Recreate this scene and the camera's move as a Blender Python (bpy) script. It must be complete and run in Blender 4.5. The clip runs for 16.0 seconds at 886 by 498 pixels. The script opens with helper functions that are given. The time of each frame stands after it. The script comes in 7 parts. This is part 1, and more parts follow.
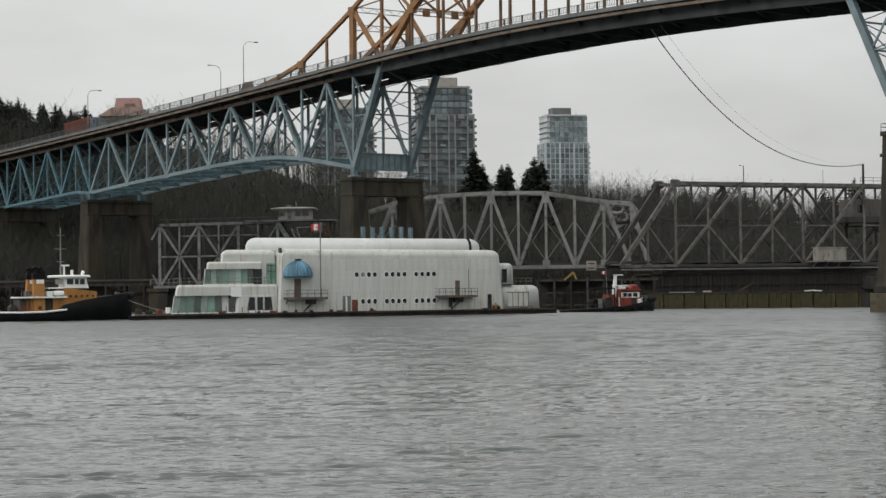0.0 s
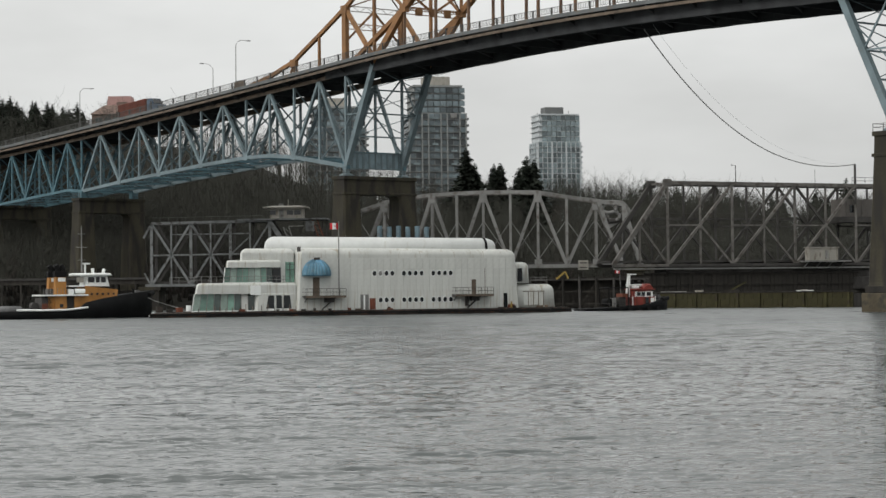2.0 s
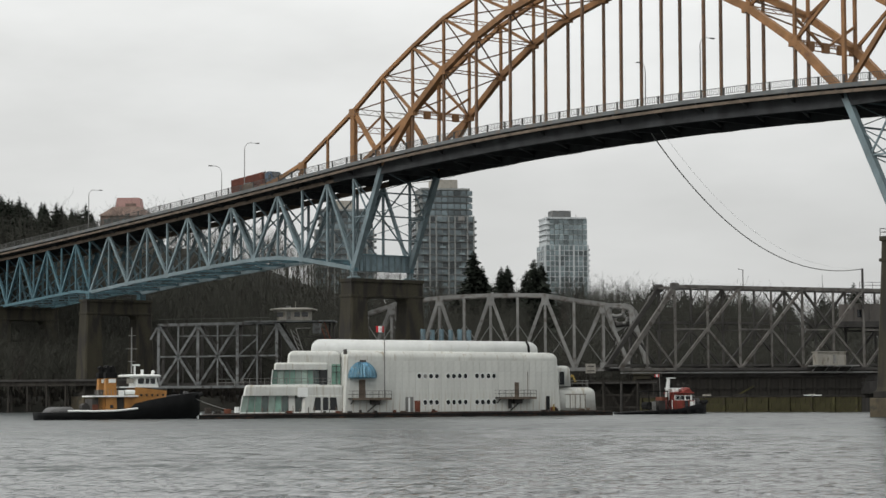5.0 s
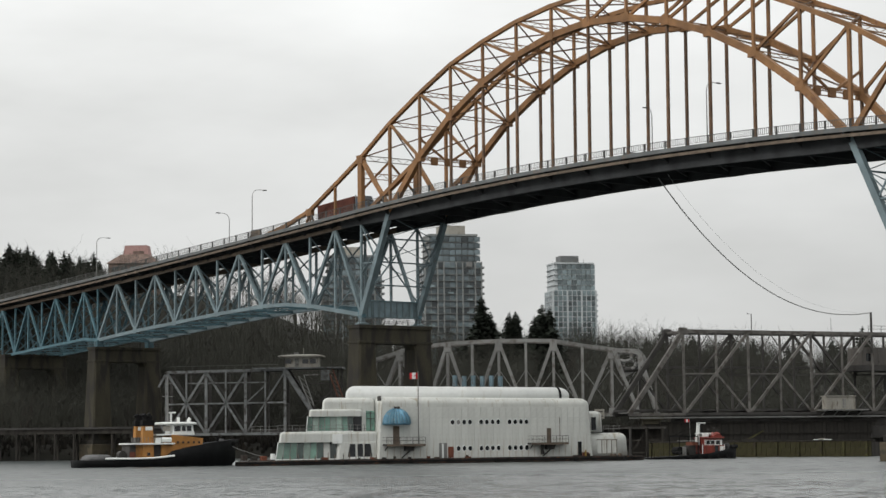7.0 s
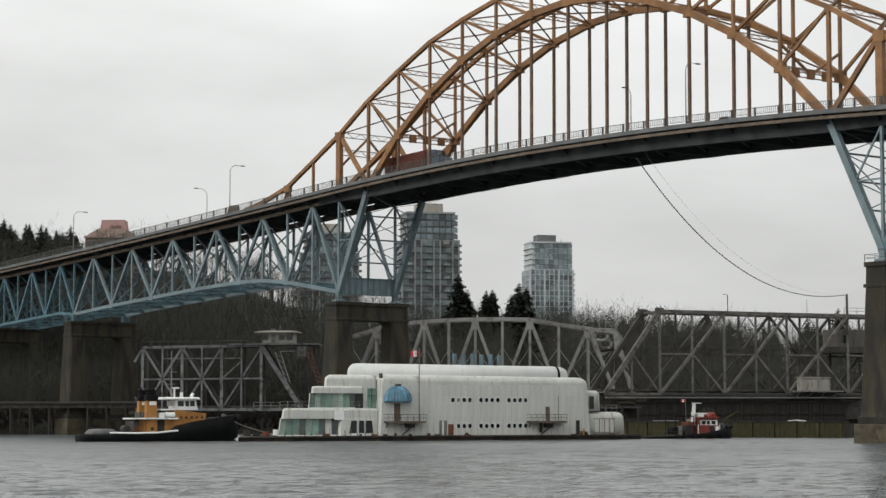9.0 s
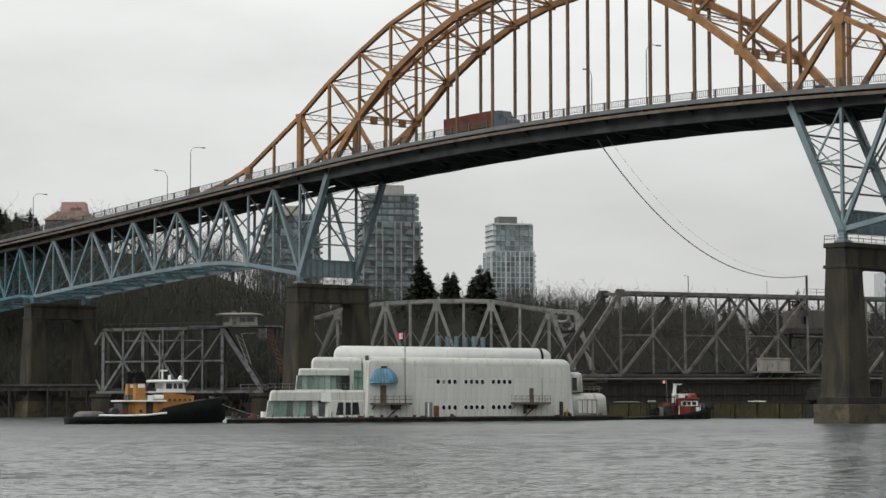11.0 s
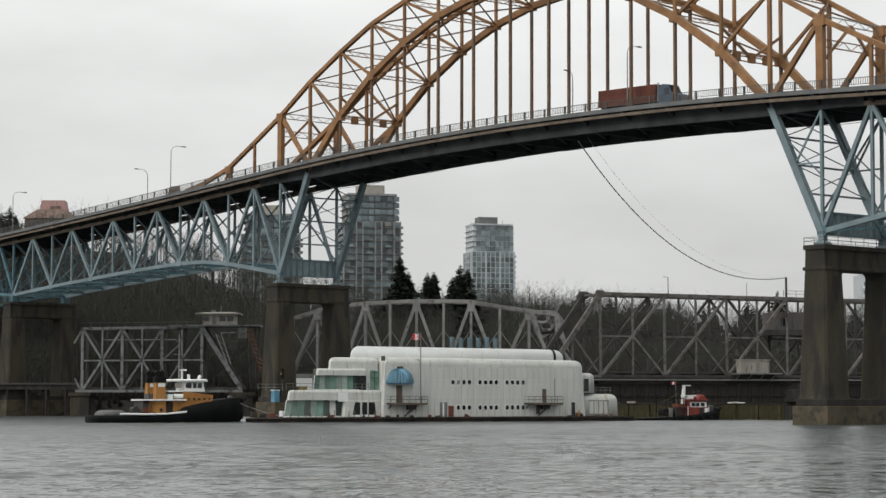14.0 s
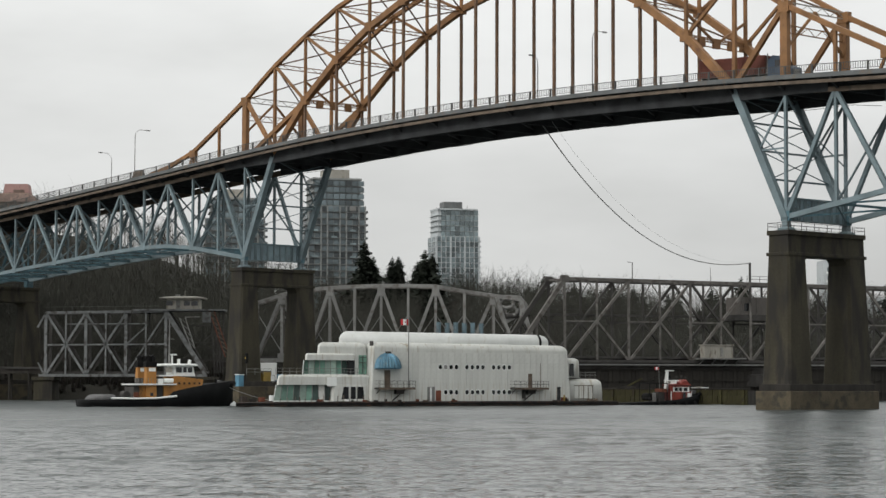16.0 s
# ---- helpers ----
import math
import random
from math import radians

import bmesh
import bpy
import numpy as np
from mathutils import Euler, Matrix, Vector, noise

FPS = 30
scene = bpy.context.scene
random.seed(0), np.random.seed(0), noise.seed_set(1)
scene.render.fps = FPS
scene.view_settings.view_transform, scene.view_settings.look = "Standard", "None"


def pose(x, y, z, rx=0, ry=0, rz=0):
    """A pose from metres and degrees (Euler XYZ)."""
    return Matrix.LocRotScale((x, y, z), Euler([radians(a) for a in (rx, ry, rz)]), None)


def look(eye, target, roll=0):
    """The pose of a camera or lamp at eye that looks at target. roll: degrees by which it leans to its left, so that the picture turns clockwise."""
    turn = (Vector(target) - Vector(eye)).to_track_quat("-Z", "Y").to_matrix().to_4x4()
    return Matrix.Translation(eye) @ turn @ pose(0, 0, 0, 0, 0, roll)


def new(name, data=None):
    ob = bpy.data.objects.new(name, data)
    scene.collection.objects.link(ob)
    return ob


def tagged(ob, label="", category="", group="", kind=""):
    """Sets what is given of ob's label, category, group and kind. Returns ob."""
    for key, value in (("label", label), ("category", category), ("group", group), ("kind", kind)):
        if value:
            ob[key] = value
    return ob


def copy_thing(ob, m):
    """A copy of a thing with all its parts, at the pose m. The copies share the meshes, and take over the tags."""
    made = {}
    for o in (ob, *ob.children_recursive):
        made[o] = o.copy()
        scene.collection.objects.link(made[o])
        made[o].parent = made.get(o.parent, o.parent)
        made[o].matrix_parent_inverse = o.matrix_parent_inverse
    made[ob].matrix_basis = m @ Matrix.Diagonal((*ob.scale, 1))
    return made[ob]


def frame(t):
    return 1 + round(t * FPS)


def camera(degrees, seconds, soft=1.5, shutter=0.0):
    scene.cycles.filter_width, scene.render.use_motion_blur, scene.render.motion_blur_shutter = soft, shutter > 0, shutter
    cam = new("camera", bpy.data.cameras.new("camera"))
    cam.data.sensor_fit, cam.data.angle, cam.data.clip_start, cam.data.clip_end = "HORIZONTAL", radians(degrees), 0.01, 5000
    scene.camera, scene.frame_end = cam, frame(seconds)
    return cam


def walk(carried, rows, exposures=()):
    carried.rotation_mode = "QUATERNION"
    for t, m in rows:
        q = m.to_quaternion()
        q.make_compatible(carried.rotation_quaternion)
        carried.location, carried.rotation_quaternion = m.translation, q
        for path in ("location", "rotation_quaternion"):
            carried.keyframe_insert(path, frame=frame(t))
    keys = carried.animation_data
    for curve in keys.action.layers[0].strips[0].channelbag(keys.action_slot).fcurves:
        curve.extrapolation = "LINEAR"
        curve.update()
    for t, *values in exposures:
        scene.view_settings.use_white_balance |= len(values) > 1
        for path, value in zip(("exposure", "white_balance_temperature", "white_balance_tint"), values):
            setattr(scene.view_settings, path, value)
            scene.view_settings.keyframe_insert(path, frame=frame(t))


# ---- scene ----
# Eye of the camera, on the near bank; it stands still and pans by hand.
EYE = Vector((0.0, 0.0, 3.4))
cam = camera(24.57, 16.0, soft=1.5)


def aim(yaw, pitch, roll):
    y, p = radians(yaw), radians(pitch)
    way = Vector((-math.sin(y) * math.cos(p), math.cos(y) * math.cos(p), math.sin(p)))
    return look(EYE, EYE + way * 100, roll)


# seconds, degrees to the left, degrees up, lean to the left
PAN = ((0, 2.394, 1.271, -0.722), (0.5, 2.486, 1.278, -0.747), (1, 2.629, 1.234, -0.661), (1.5, 2.465, 1.195, -0.567),
       (2, 2.169, 1.241, -0.601), (2.5, 2.211, 1.344, -0.504), (3, 2.341, 1.807, -0.341), (3.5, 2.400, 2.188, -0.265),
       (4, 2.362, 3.193, -0.303), (4.2, 2.368, 3.430, -0.270), (6.3, 2.351, 4.999, -0.520), (6.5, 2.387, 5.121, -0.524), (7, 2.560, 5.430, -0.621), (7.5, 2.470, 5.147, -0.447),
       (8, 2.235, 5.010, -0.364), (8.5, 2.077, 4.934, -0.244), (9, 1.930, 4.802, -0.075), (9.2, 1.663, 4.700, 0.020), (11.3, 0.826, 4.173, -0.245), (11.5, 0.826, 4.093, -0.245),
       (12, 0.714, 4.056, -0.137), (12.5, 0.566, 3.992, -0.090), (13, 0.425, 3.999, -0.123), (13.5, 0.391, 4.023, 0.016),
       (14, 0.278, 4.291, -0.012), (14.5, 0.0, 4.219, 0.0), (15, -0.218, 4.097, -0.040), (15.5, -0.473, 3.865, 0.131),
       (16, -0.718, 3.861, 0.049))
EXPOSURE = ((0, -0.04), (0.5, 0.03), (1.5, 0.06), (2.5, 0.06), (3.5, 0.06), (4.2, 0.05), (7, 0.04), (9, 0.04), (12.5, 0.05), (16, 0.05))
walk(cam, [(t, aim(y, p, r)) for t, y, p, r in PAN], EXPOSURE)

# ---- light: a bright overcast sky, a very soft sun behind it ----
SUN_EL, SUN_AZ = radians(34), radians(230)
world = bpy.data.worlds.new("overcast")
scene.world = world
world.use_nodes = True
wt = world.node_tree
wt.nodes.clear()
w_out = wt.nodes.new("ShaderNodeOutputWorld")
w_bg = wt.nodes.new("ShaderNodeBackground")
w_sky = wt.nodes.new("ShaderNodeTexSky")
w_sky.sky_type = "NISHITA"
w_sky.sun_disc = False
w_sky.sun_elevation, w_sky.sun_rotation = SUN_EL, SUN_AZ
w_hs = wt.nodes.new("ShaderNodeHueSaturation")
w_hs.inputs["Saturation"].default_value = 0.25
w_hs.inputs["Value"].default_value = 0.09
w_tc = wt.nodes.new("ShaderNodeTexCoord")
w_map = wt.nodes.new("ShaderNodeMapping")
w_map.inputs["Scale"].default_value = (3.0, 3.0, 9.0)
w_no = wt.nodes.new("ShaderNodeTexNoise")
w_no.inputs["Scale"].default_value = 1.6
w_no.inputs["Detail"].default_value = 5
w_ramp = wt.nodes.new("ShaderNodeValToRGB")
w_ramp.color_ramp.elements[0].position, w_ramp.color_ramp.elements[0].color = 0.3, (0.715, 0.722, 0.708, 1)
w_ramp.color_ramp.elements[1].position, w_ramp.color_ramp.elements[1].color = 0.72, (0.945, 0.955, 0.942, 1)
w_mix = wt.nodes.new("ShaderNodeMix")
w_mix.data_type = "RGBA"
w_mix.inputs[0].default_value = 0.88
wt.links.new(w_tc.outputs["Generated"], w_map.inputs[0])
wt.links.new(w_map.outputs[0], w_no.inputs["Vector"])
wt.links.new(w_no.outputs["Fac"], w_ramp.inputs[0])
wt.links.new(w_sky.outputs[0], w_hs.inputs["Color"])
wt.links.new(w_hs.outputs[0], w_mix.inputs[6])
wt.links.new(w_ramp.outputs[0], w_mix.inputs[7])
w_sep = wt.nodes.new("ShaderNodeSeparateXYZ")
w_grad = wt.nodes.new("ShaderNodeMapRange")
w_grad.inputs[1].default_value, w_grad.inputs[2].default_value = 0.0, 0.2
w_grad.inputs[3].default_value, w_grad.inputs[4].default_value = 0.6, 1.06
w_dim = wt.nodes.new("ShaderNodeMix")
w_dim.data_type, w_dim.blend_type = "RGBA", "MULTIPLY"
w_dim.inputs[0].default_value = 1.0
wt.links.new(w_tc.outputs["Generated"], w_sep.inputs[0])
wt.links.new(w_sep.outputs[2], w_grad.inputs[0])
wt.links.new(w_mix.outputs[2], w_dim.inputs[6])
wt.links.new(w_grad.outputs[0], w_dim.inputs[7])
# the cloud is brighter on the sun's side
w_side = wt.nodes.new("ShaderNodeMapRange")
w_side.inputs[1].default_value, w_side.inputs[2].default_value = -0.25, 0.25
w_side.inputs[3].default_value, w_side.inputs[4].default_value = 1.07, 0.97
w_dim2 = wt.nodes.new("ShaderNodeMix")
w_dim2.data_type, w_dim2.blend_type = "RGBA", "MULTIPLY"
w_dim2.inputs[0].default_value = 1.0
wt.links.new(w_sep.outputs[0], w_side.inputs[0])
wt.links.new(w_dim.outputs[2], w_dim2.inputs[6])
wt.links.new(w_side.outputs[0], w_dim2.inputs[7])
w_zen = wt.nodes.new("ShaderNodeMapRange")
w_zen.inputs[1].default_value, w_zen.inputs[2].default_value = 0.2, 0.75
w_zen.inputs[3].default_value, w_zen.inputs[4].default_value = 1.0, 1.4
w_dim3 = wt.nodes.new("ShaderNodeMix")
w_dim3.data_type, w_dim3.blend_type = "RGBA", "MULTIPLY"
w_dim3.inputs[0].default_value = 1.0
wt.links.new(w_sep.outputs[2], w_zen.inputs[0])
wt.links.new(w_dim2.outputs[2], w_dim3.inputs[6])
wt.links.new(w_zen.outputs[0], w_dim3.inputs[7])
wt.links.new(w_dim3.outputs[2], w_bg.inputs[0])
w_bg.inputs[1].default_value = 1.0
wt.links.new(w_bg.outputs[0], w_out.inputs[0])
sun_data = bpy.data.lights.new("sun", "SUN")
sun_data.energy, sun_data.angle, sun_data.color = 1.35, radians(25), (1.0, 0.97, 0.93)
sun = new("sun", sun_data)
sun.matrix_world = look((0, 0, 300), (300 * math.sin(SUN_AZ + math.pi) / math.tan(SUN_EL), 300 * math.cos(SUN_AZ + math.pi) / math.tan(SUN_EL), 0))


# ---- materials ----
def material(name, color, rough=0.7, metal=0.0, vary=0.25, scale=0.6, fine=9.0, bump=0.15, stain=None, stain_at=0.62, streak=1.0, spec=0.4, rand=0.0, grain=0.5, drip=None):
    """A surface with broad stains (scale) and grain (fine), sizes per metre; streak stretches the stains upright."""
    m = bpy.data.materials.new(name)
    m.use_nodes = True
    nt = m.node_tree
    bs = nt.nodes["Principled BSDF"]
    tc = nt.nodes.new("ShaderNodeTexCoord")
    mp = nt.nodes.new("ShaderNodeMapping")
    mp.inputs["Scale"].default_value = (1, 1, 1 / streak)
    nt.links.new(tc.outputs["Object"], mp.inputs[0])
    n1 = nt.nodes.new("ShaderNodeTexNoise")
    n1.inputs["Scale"].default_value, n1.inputs["Detail"].default_value = scale, 6
    n2 = nt.nodes.new("ShaderNodeTexNoise")
    n2.inputs["Scale"].default_value, n2.inputs["Detail"].default_value = fine, 4
    nt.links.new(mp.outputs[0], n1.inputs["Vector"])
    nt.links.new(tc.outputs["Object"], n2.inputs["Vector"])
    lo = [c * (1 - vary) for c in color]
    hi = [min(1, c * (1 + vary)) for c in color]
    r = nt.nodes.new("ShaderNodeValToRGB")
    r.color_ramp.elements[0].position, r.color_ramp.elements[0].color = 0.32, (*lo, 1)
    r.color_ramp.elements[1].position, r.color_ramp.elements[1].color = 0.68, (*hi, 1)
    mix = nt.nodes.new("ShaderNodeMix")
    mix.data_type, mix.blend_type = "RGBA", "MULTIPLY"
    mix.inputs[0].default_value = grain
    r2 = nt.nodes.new("ShaderNodeValToRGB")
    r2.color_ramp.elements[0].position, r2.color_ramp.elements[0].color = 0.3, (0.6, 0.6, 0.6, 1)
    r2.color_ramp.elements[1].position, r2.color_ramp.elements[1].color = 0.6, (1, 1, 1, 1)
    nt.links.new(n1.outputs["Fac"], r.inputs[0])
    nt.links.new(n2.outputs["Fac"], r2.inputs[0])
    nt.links.new(r.outputs[0], mix.inputs[6])
    nt.links.new(r2.outputs[0], mix.inputs[7])
    last = mix.outputs[2]
    if stain:
        n3 = nt.nodes.new("ShaderNodeTexNoise")
        n3.inputs["Scale"].default_value, n3.inputs["Detail"].default_value = scale * 2.3, 8
        nt.links.new(mp.outputs[0], n3.inputs["Vector"])
        r3 = nt.nodes.new("ShaderNodeValToRGB")
        r3.color_ramp.elements[0].position, r3.color_ramp.elements[1].position = stain_at - 0.06, stain_at + 0.08
        ms = nt.nodes.new("ShaderNodeMix")
        ms.data_type = "RGBA"
        ms.inputs[7].default_value = (*stain, 1)
        nt.links.new(n3.outputs["Fac"], r3.inputs[0])
        nt.links.new(r3.outputs[0], ms.inputs[0])
        nt.links.new(last, ms.inputs[6])
        last = ms.outputs[2]
    if drip:
        # thin upright runs of rust and dirt
        md = nt.nodes.new("ShaderNodeMapping")
        md.inputs["Scale"].default_value = (2.6, 2.6, 0.16)
        nt.links.new(tc.outputs["Object"], md.inputs[0])
        n4 = nt.nodes.new("ShaderNodeTexNoise")
        n4.inputs["Scale"].default_value, n4.inputs["Detail"].default_value = 1.0, 5
        nt.links.new(md.outputs[0], n4.inputs["Vector"])
        r4 = nt.nodes.new("ShaderNodeValToRGB")
        r4.color_ramp.elements[0].position, r4.color_ramp.elements[0].color = 0.6, (0, 0, 0, 1)
        r4.color_ramp.elements[1].position, r4.color_ramp.elements[1].color = 0.74, (0.75, 0.75, 0.75, 1)
        m4 = nt.nodes.new("ShaderNodeMix")
        m4.data_type = "RGBA"
        m4.inputs[7].default_value = (*drip, 1)
        nt.links.new(n4.outputs["Fac"], r4.inputs[0])
        nt.links.new(r4.outputs[0], m4.inputs[0])
        nt.links.new(last, m4.inputs[6])
        last = m4.outputs[2]
    if rand:
        oi = nt.nodes.new("ShaderNodeObjectInfo")
        mr = nt.nodes.new("ShaderNodeMapRange")
        mr.inputs[3].default_value, mr.inputs[4].default_value = 1 - rand, 1 + rand
        hs = nt.nodes.new("ShaderNodeHueSaturation")
        nt.links.new(oi.outputs["Random"], mr.inputs[0])
        nt.links.new(mr.outputs[0], hs.inputs["Value"])
        nt.links.new(last, hs.inputs["Color"])
        last = hs.outputs[0]
    nt.links.new(last, bs.inputs["Base Color"])
    bs.inputs["Roughness"].default_value, bs.inputs["Metallic"].default_value = rough, metal
    bs.inputs["Specular IOR Level"].default_value = spec
    if bump:
        b = nt.nodes.new("ShaderNodeBump")
        b.inputs["Strength"].default_value, b.inputs["Distance"].default_value = bump, 0.05
        nt.links.new(n2.outputs["Fac"], b.inputs["Height"])
        nt.links.new(b.outputs[0], bs.inputs["Normal"])
    return m


M_YELLOW = material("orange_paint", (0.23, 0.115, 0.045), 0.6, vary=0.25, scale=0.35, stain=(0.13, 0.06, 0.03), stain_at=0.66, rand=0.12)
M_HANGER = material("brown_weathered_orange", (0.135, 0.075, 0.04), 0.65, vary=0.3, scale=0.35, stain=(0.08, 0.055, 0.04), stain_at=0.6, rand=0.15)
M_TEAL = material("blue_grey_paint", (0.155, 0.205, 0.222), 0.6, vary=0.2, scale=0.3, stain=(0.15, 0.14, 0.12), stain_at=0.7, rand=0.1)
M_BLUE = material("faded_blue_paint", (0.078, 0.155, 0.185), 0.6, vary=0.25, scale=0.5, stain=(0.12, 0.13, 0.13), stain_at=0.68)
M_GIRDER = material("pale_blue_girder_paint", (0.2, 0.27, 0.3), 0.6, vary=0.2, scale=0.4, stain=(0.12, 0.13, 0.13), stain_at=0.66)
M_PILE = material("faded_pile_paint", (0.095, 0.145, 0.17), 0.7, vary=0.3, scale=0.5, stain=(0.07, 0.07, 0.07), stain_at=0.62)
M_EDGE = material("pale_deck_edge", (0.125, 0.132, 0.132), 0.75, vary=0.2, scale=0.3, stain=(0.14, 0.12, 0.10), stain_at=0.6)
M_RUSTY = material("rusty_girder", (0.13, 0.10, 0.075), 0.85, vary=0.35, scale=0.4, stain=(0.07, 0.06, 0.05))
# steel under the deck; the overhang's shade is put into this dark colour
M_SOFFIT = material("shade_dark_deck_steel", (0.036, 0.038, 0.04), 0.9, vary=0.4, scale=0.3)
M_ASPHALT = material("asphalt", (0.05, 0.05, 0.05), 0.9, vary=0.3)
M_RAIL = material("grey_railing", (0.075, 0.075, 0.07), 0.7, vary=0.2, scale=0.5)
M_CONC = material("weathered_concrete", (0.044, 0.039, 0.025), 0.9, vary=0.35, scale=0.22, fine=3.0, stain=(0.02, 0.018, 0.015), stain_at=0.53, streak=4.0)
M_FOOT = material("stained_footing_concrete", (0.072, 0.059, 0.038), 0.9, vary=0.35, scale=0.3, fine=3.0, stain=(0.035, 0.033, 0.024), stain_at=0.55)
M_STEEL = material("grey_truss_steel", (0.195, 0.195, 0.187), 0.75, vary=0.15, scale=0.35, stain=(0.105, 0.096, 0.085), stain_at=0.6, rand=0.15)
M_OLDSTEEL = material("blue_grey_old_steel", (0.15, 0.157, 0.157), 0.75, vary=0.3, scale=0.35, stain=(0.05, 0.046, 0.042), stain_at=0.58, rand=0.2)
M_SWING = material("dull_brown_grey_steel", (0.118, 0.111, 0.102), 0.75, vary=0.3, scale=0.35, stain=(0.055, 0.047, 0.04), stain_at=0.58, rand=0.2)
M_BEIGE = material("weathered_beige_boards", (0.30, 0.285, 0.25), 0.8, vary=0.15, scale=0.5, stain=(0.16, 0.14, 0.11), stain_at=0.62, streak=3.0)
M_HOUSE = material("weathered_grey_boards", (0.105, 0.096, 0.088), 0.85, vary=0.2, scale=0.5, stain=(0.09, 0.08, 0.07), stain_at=0.6, streak=3.0)
M_FOAM = material("white_foam", (0.75, 0.78, 0.78), 0.9, vary=0.1, scale=2.0)
# old dark steel; also stands in for shade on far trusses and the tug
M_DARKSTEEL = material("dark_old_and_shaded_steel", (0.048, 0.045, 0.042), 0.85, vary=0.35, scale=0.35, rand=0.15)
M_TIMBER = material("creosoted_timber", (0.028, 0.025, 0.021), 0.9, vary=0.45, scale=0.7, streak=5.0, rand=0.2)
M_MOSS = material("mossy_timber", (0.05, 0.047, 0.018), 0.95, vary=0.45, scale=0.5, stain=(0.035, 0.028, 0.018), stain_at=0.54, rand=0.1)
M_PANEL = material("off_white_cladding", (0.535, 0.545, 0.515), 0.55, vary=0.08, scale=0.45, fine=2.0, bump=0.0, stain=(0.33, 0.30, 0.235), stain_at=0.65, streak=9.0, grain=0.2, rand=0.05, drip=(0.27, 0.215, 0.14))
M_ROLL = material("off_white_roof_skin", (0.55, 0.565, 0.55), 0.5, vary=0.07, scale=0.4, fine=2.0, bump=0.0, stain=(0.42, 0.41, 0.36), stain_at=0.7, streak=3.0, grain=0.12)
M_WHITE = material("white_paint", (0.72, 0.74, 0.72), 0.5, grain=0.15, vary=0.08, scale=0.5, stain=(0.42, 0.38, 0.3), stain_at=0.68, streak=4.0)
M_HULLRUST = material("rusty_black_hull", (0.03, 0.024, 0.02), 0.85, vary=0.5, scale=0.6, stain=(0.10, 0.05, 0.03), stain_at=0.6)
M_BLACK = material("black_hull_paint", (0.007, 0.0075, 0.008), 0.7, vary=0.4, scale=0.5, spec=0.12)
M_RUBBER = material("black_rubber", (0.011, 0.011, 0.011), 0.9, spec=0.15, vary=0.3)
M_GREYRUB = material("grey_fender_rubber", (0.11, 0.11, 0.11), 0.85, vary=0.3)
M_ORANGE = material("tug_orange_paint", (0.34, 0.155, 0.036), 0.55, vary=0.18, scale=0.7, stain=(0.2, 0.09, 0.03), stain_at=0.68)
M_RED = material("tug_red_paint", (0.2, 0.03, 0.02), 0.55, vary=0.2, scale=0.9, stain=(0.2, 0.04, 0.03))
M_DOME = material("blue_awning", (0.20, 0.39, 0.51), 0.6, vary=0.25, scale=0.8, streak=2.0, stain=(0.3, 0.38, 0.4), stain_at=0.64, rand=0.35)
M_DARKGLASS = material("dark_window", (0.012, 0.014, 0.016), 0.12, vary=0.3, bump=0, spec=0.6)
M_GREENGLASS = material("green_tinted_glass", (0.125, 0.235, 0.185), 0.12, vary=0.35, scale=0.45, bump=0, spec=0.6, rand=0.35)
M_DIMGLASS = material("dim_green_glass", (0.03, 0.05, 0.043), 0.1, vary=0.4, scale=0.6, bump=0, spec=0.6, rand=0.4)
M_PALEGLASS = material("pale_green_glass", (0.27, 0.36, 0.31), 0.15, vary=0.2, scale=0.5, bump=0, spec=0.5, rand=0.2)
M_REDBROWN = material("rust_red_door", (0.14, 0.045, 0.025), 0.8)
M_CONTAINER = material("brown_red_container", (0.13, 0.04, 0.026), 0.7, vary=0.25, scale=0.4)
M_CAB = material("blue_grey_truck_paint", (0.05, 0.075, 0.11), 0.4, vary=0.15)
M_CAR = material("dark_car_paint", (0.04, 0.045, 0.045), 0.35, vary=0.1)
M_BARK = material("bare_wet_bark", (0.036, 0.030, 0.025), 0.95, vary=0.3, scale=0.8, rand=0.35)
M_TWIG = material("bare_twigs", (0.029, 0.0295, 0.0235), 0.95, vary=0.3, scale=0.4, bump=0, rand=0.35)
M_NEEDLE = material("dark_conifer_needles", (0.034, 0.04, 0.032), 1.0, spec=0.02, bump=0, vary=0.3, scale=0.5, rand=0.2)
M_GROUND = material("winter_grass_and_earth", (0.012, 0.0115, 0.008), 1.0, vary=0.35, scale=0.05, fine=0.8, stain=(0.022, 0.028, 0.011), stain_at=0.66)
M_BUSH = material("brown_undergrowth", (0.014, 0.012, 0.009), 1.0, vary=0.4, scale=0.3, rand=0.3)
M_FACADE = material("grey_tower_concrete", (0.225, 0.237, 0.232), 0.8, vary=0.12, scale=0.08)
M_FACADE_B = material("pale_blue_grey_concrete", (0.46, 0.49, 0.50), 0.8, vary=0.1, scale=0.08)
M_GLASS_T = material("tower_window_glass", (0.105, 0.135, 0.145), 0.15, vary=0.4, scale=0.2, bump=0, spec=0.6, rand=0.75)
M_GLASS_B = material("pale_tower_glass", (0.17, 0.215, 0.225), 0.12, vary=0.35, scale=0.2, bump=0, spec=0.6, rand=0.55)
M_BRICK = material("pink_brick_render", (0.36, 0.22, 0.20), 0.85, vary=0.15, scale=0.1)
M_ROOF = material("brown_tile_roof", (0.17, 0.12, 0.10), 0.9, vary=0.25)
M_FLAGRED = material("flag_red", (0.55, 0.03, 0.035), 0.8, vary=0.1)
M_FLAGWHITE = material("flag_white", (0.8, 0.8, 0.8), 0.8, vary=0.05)
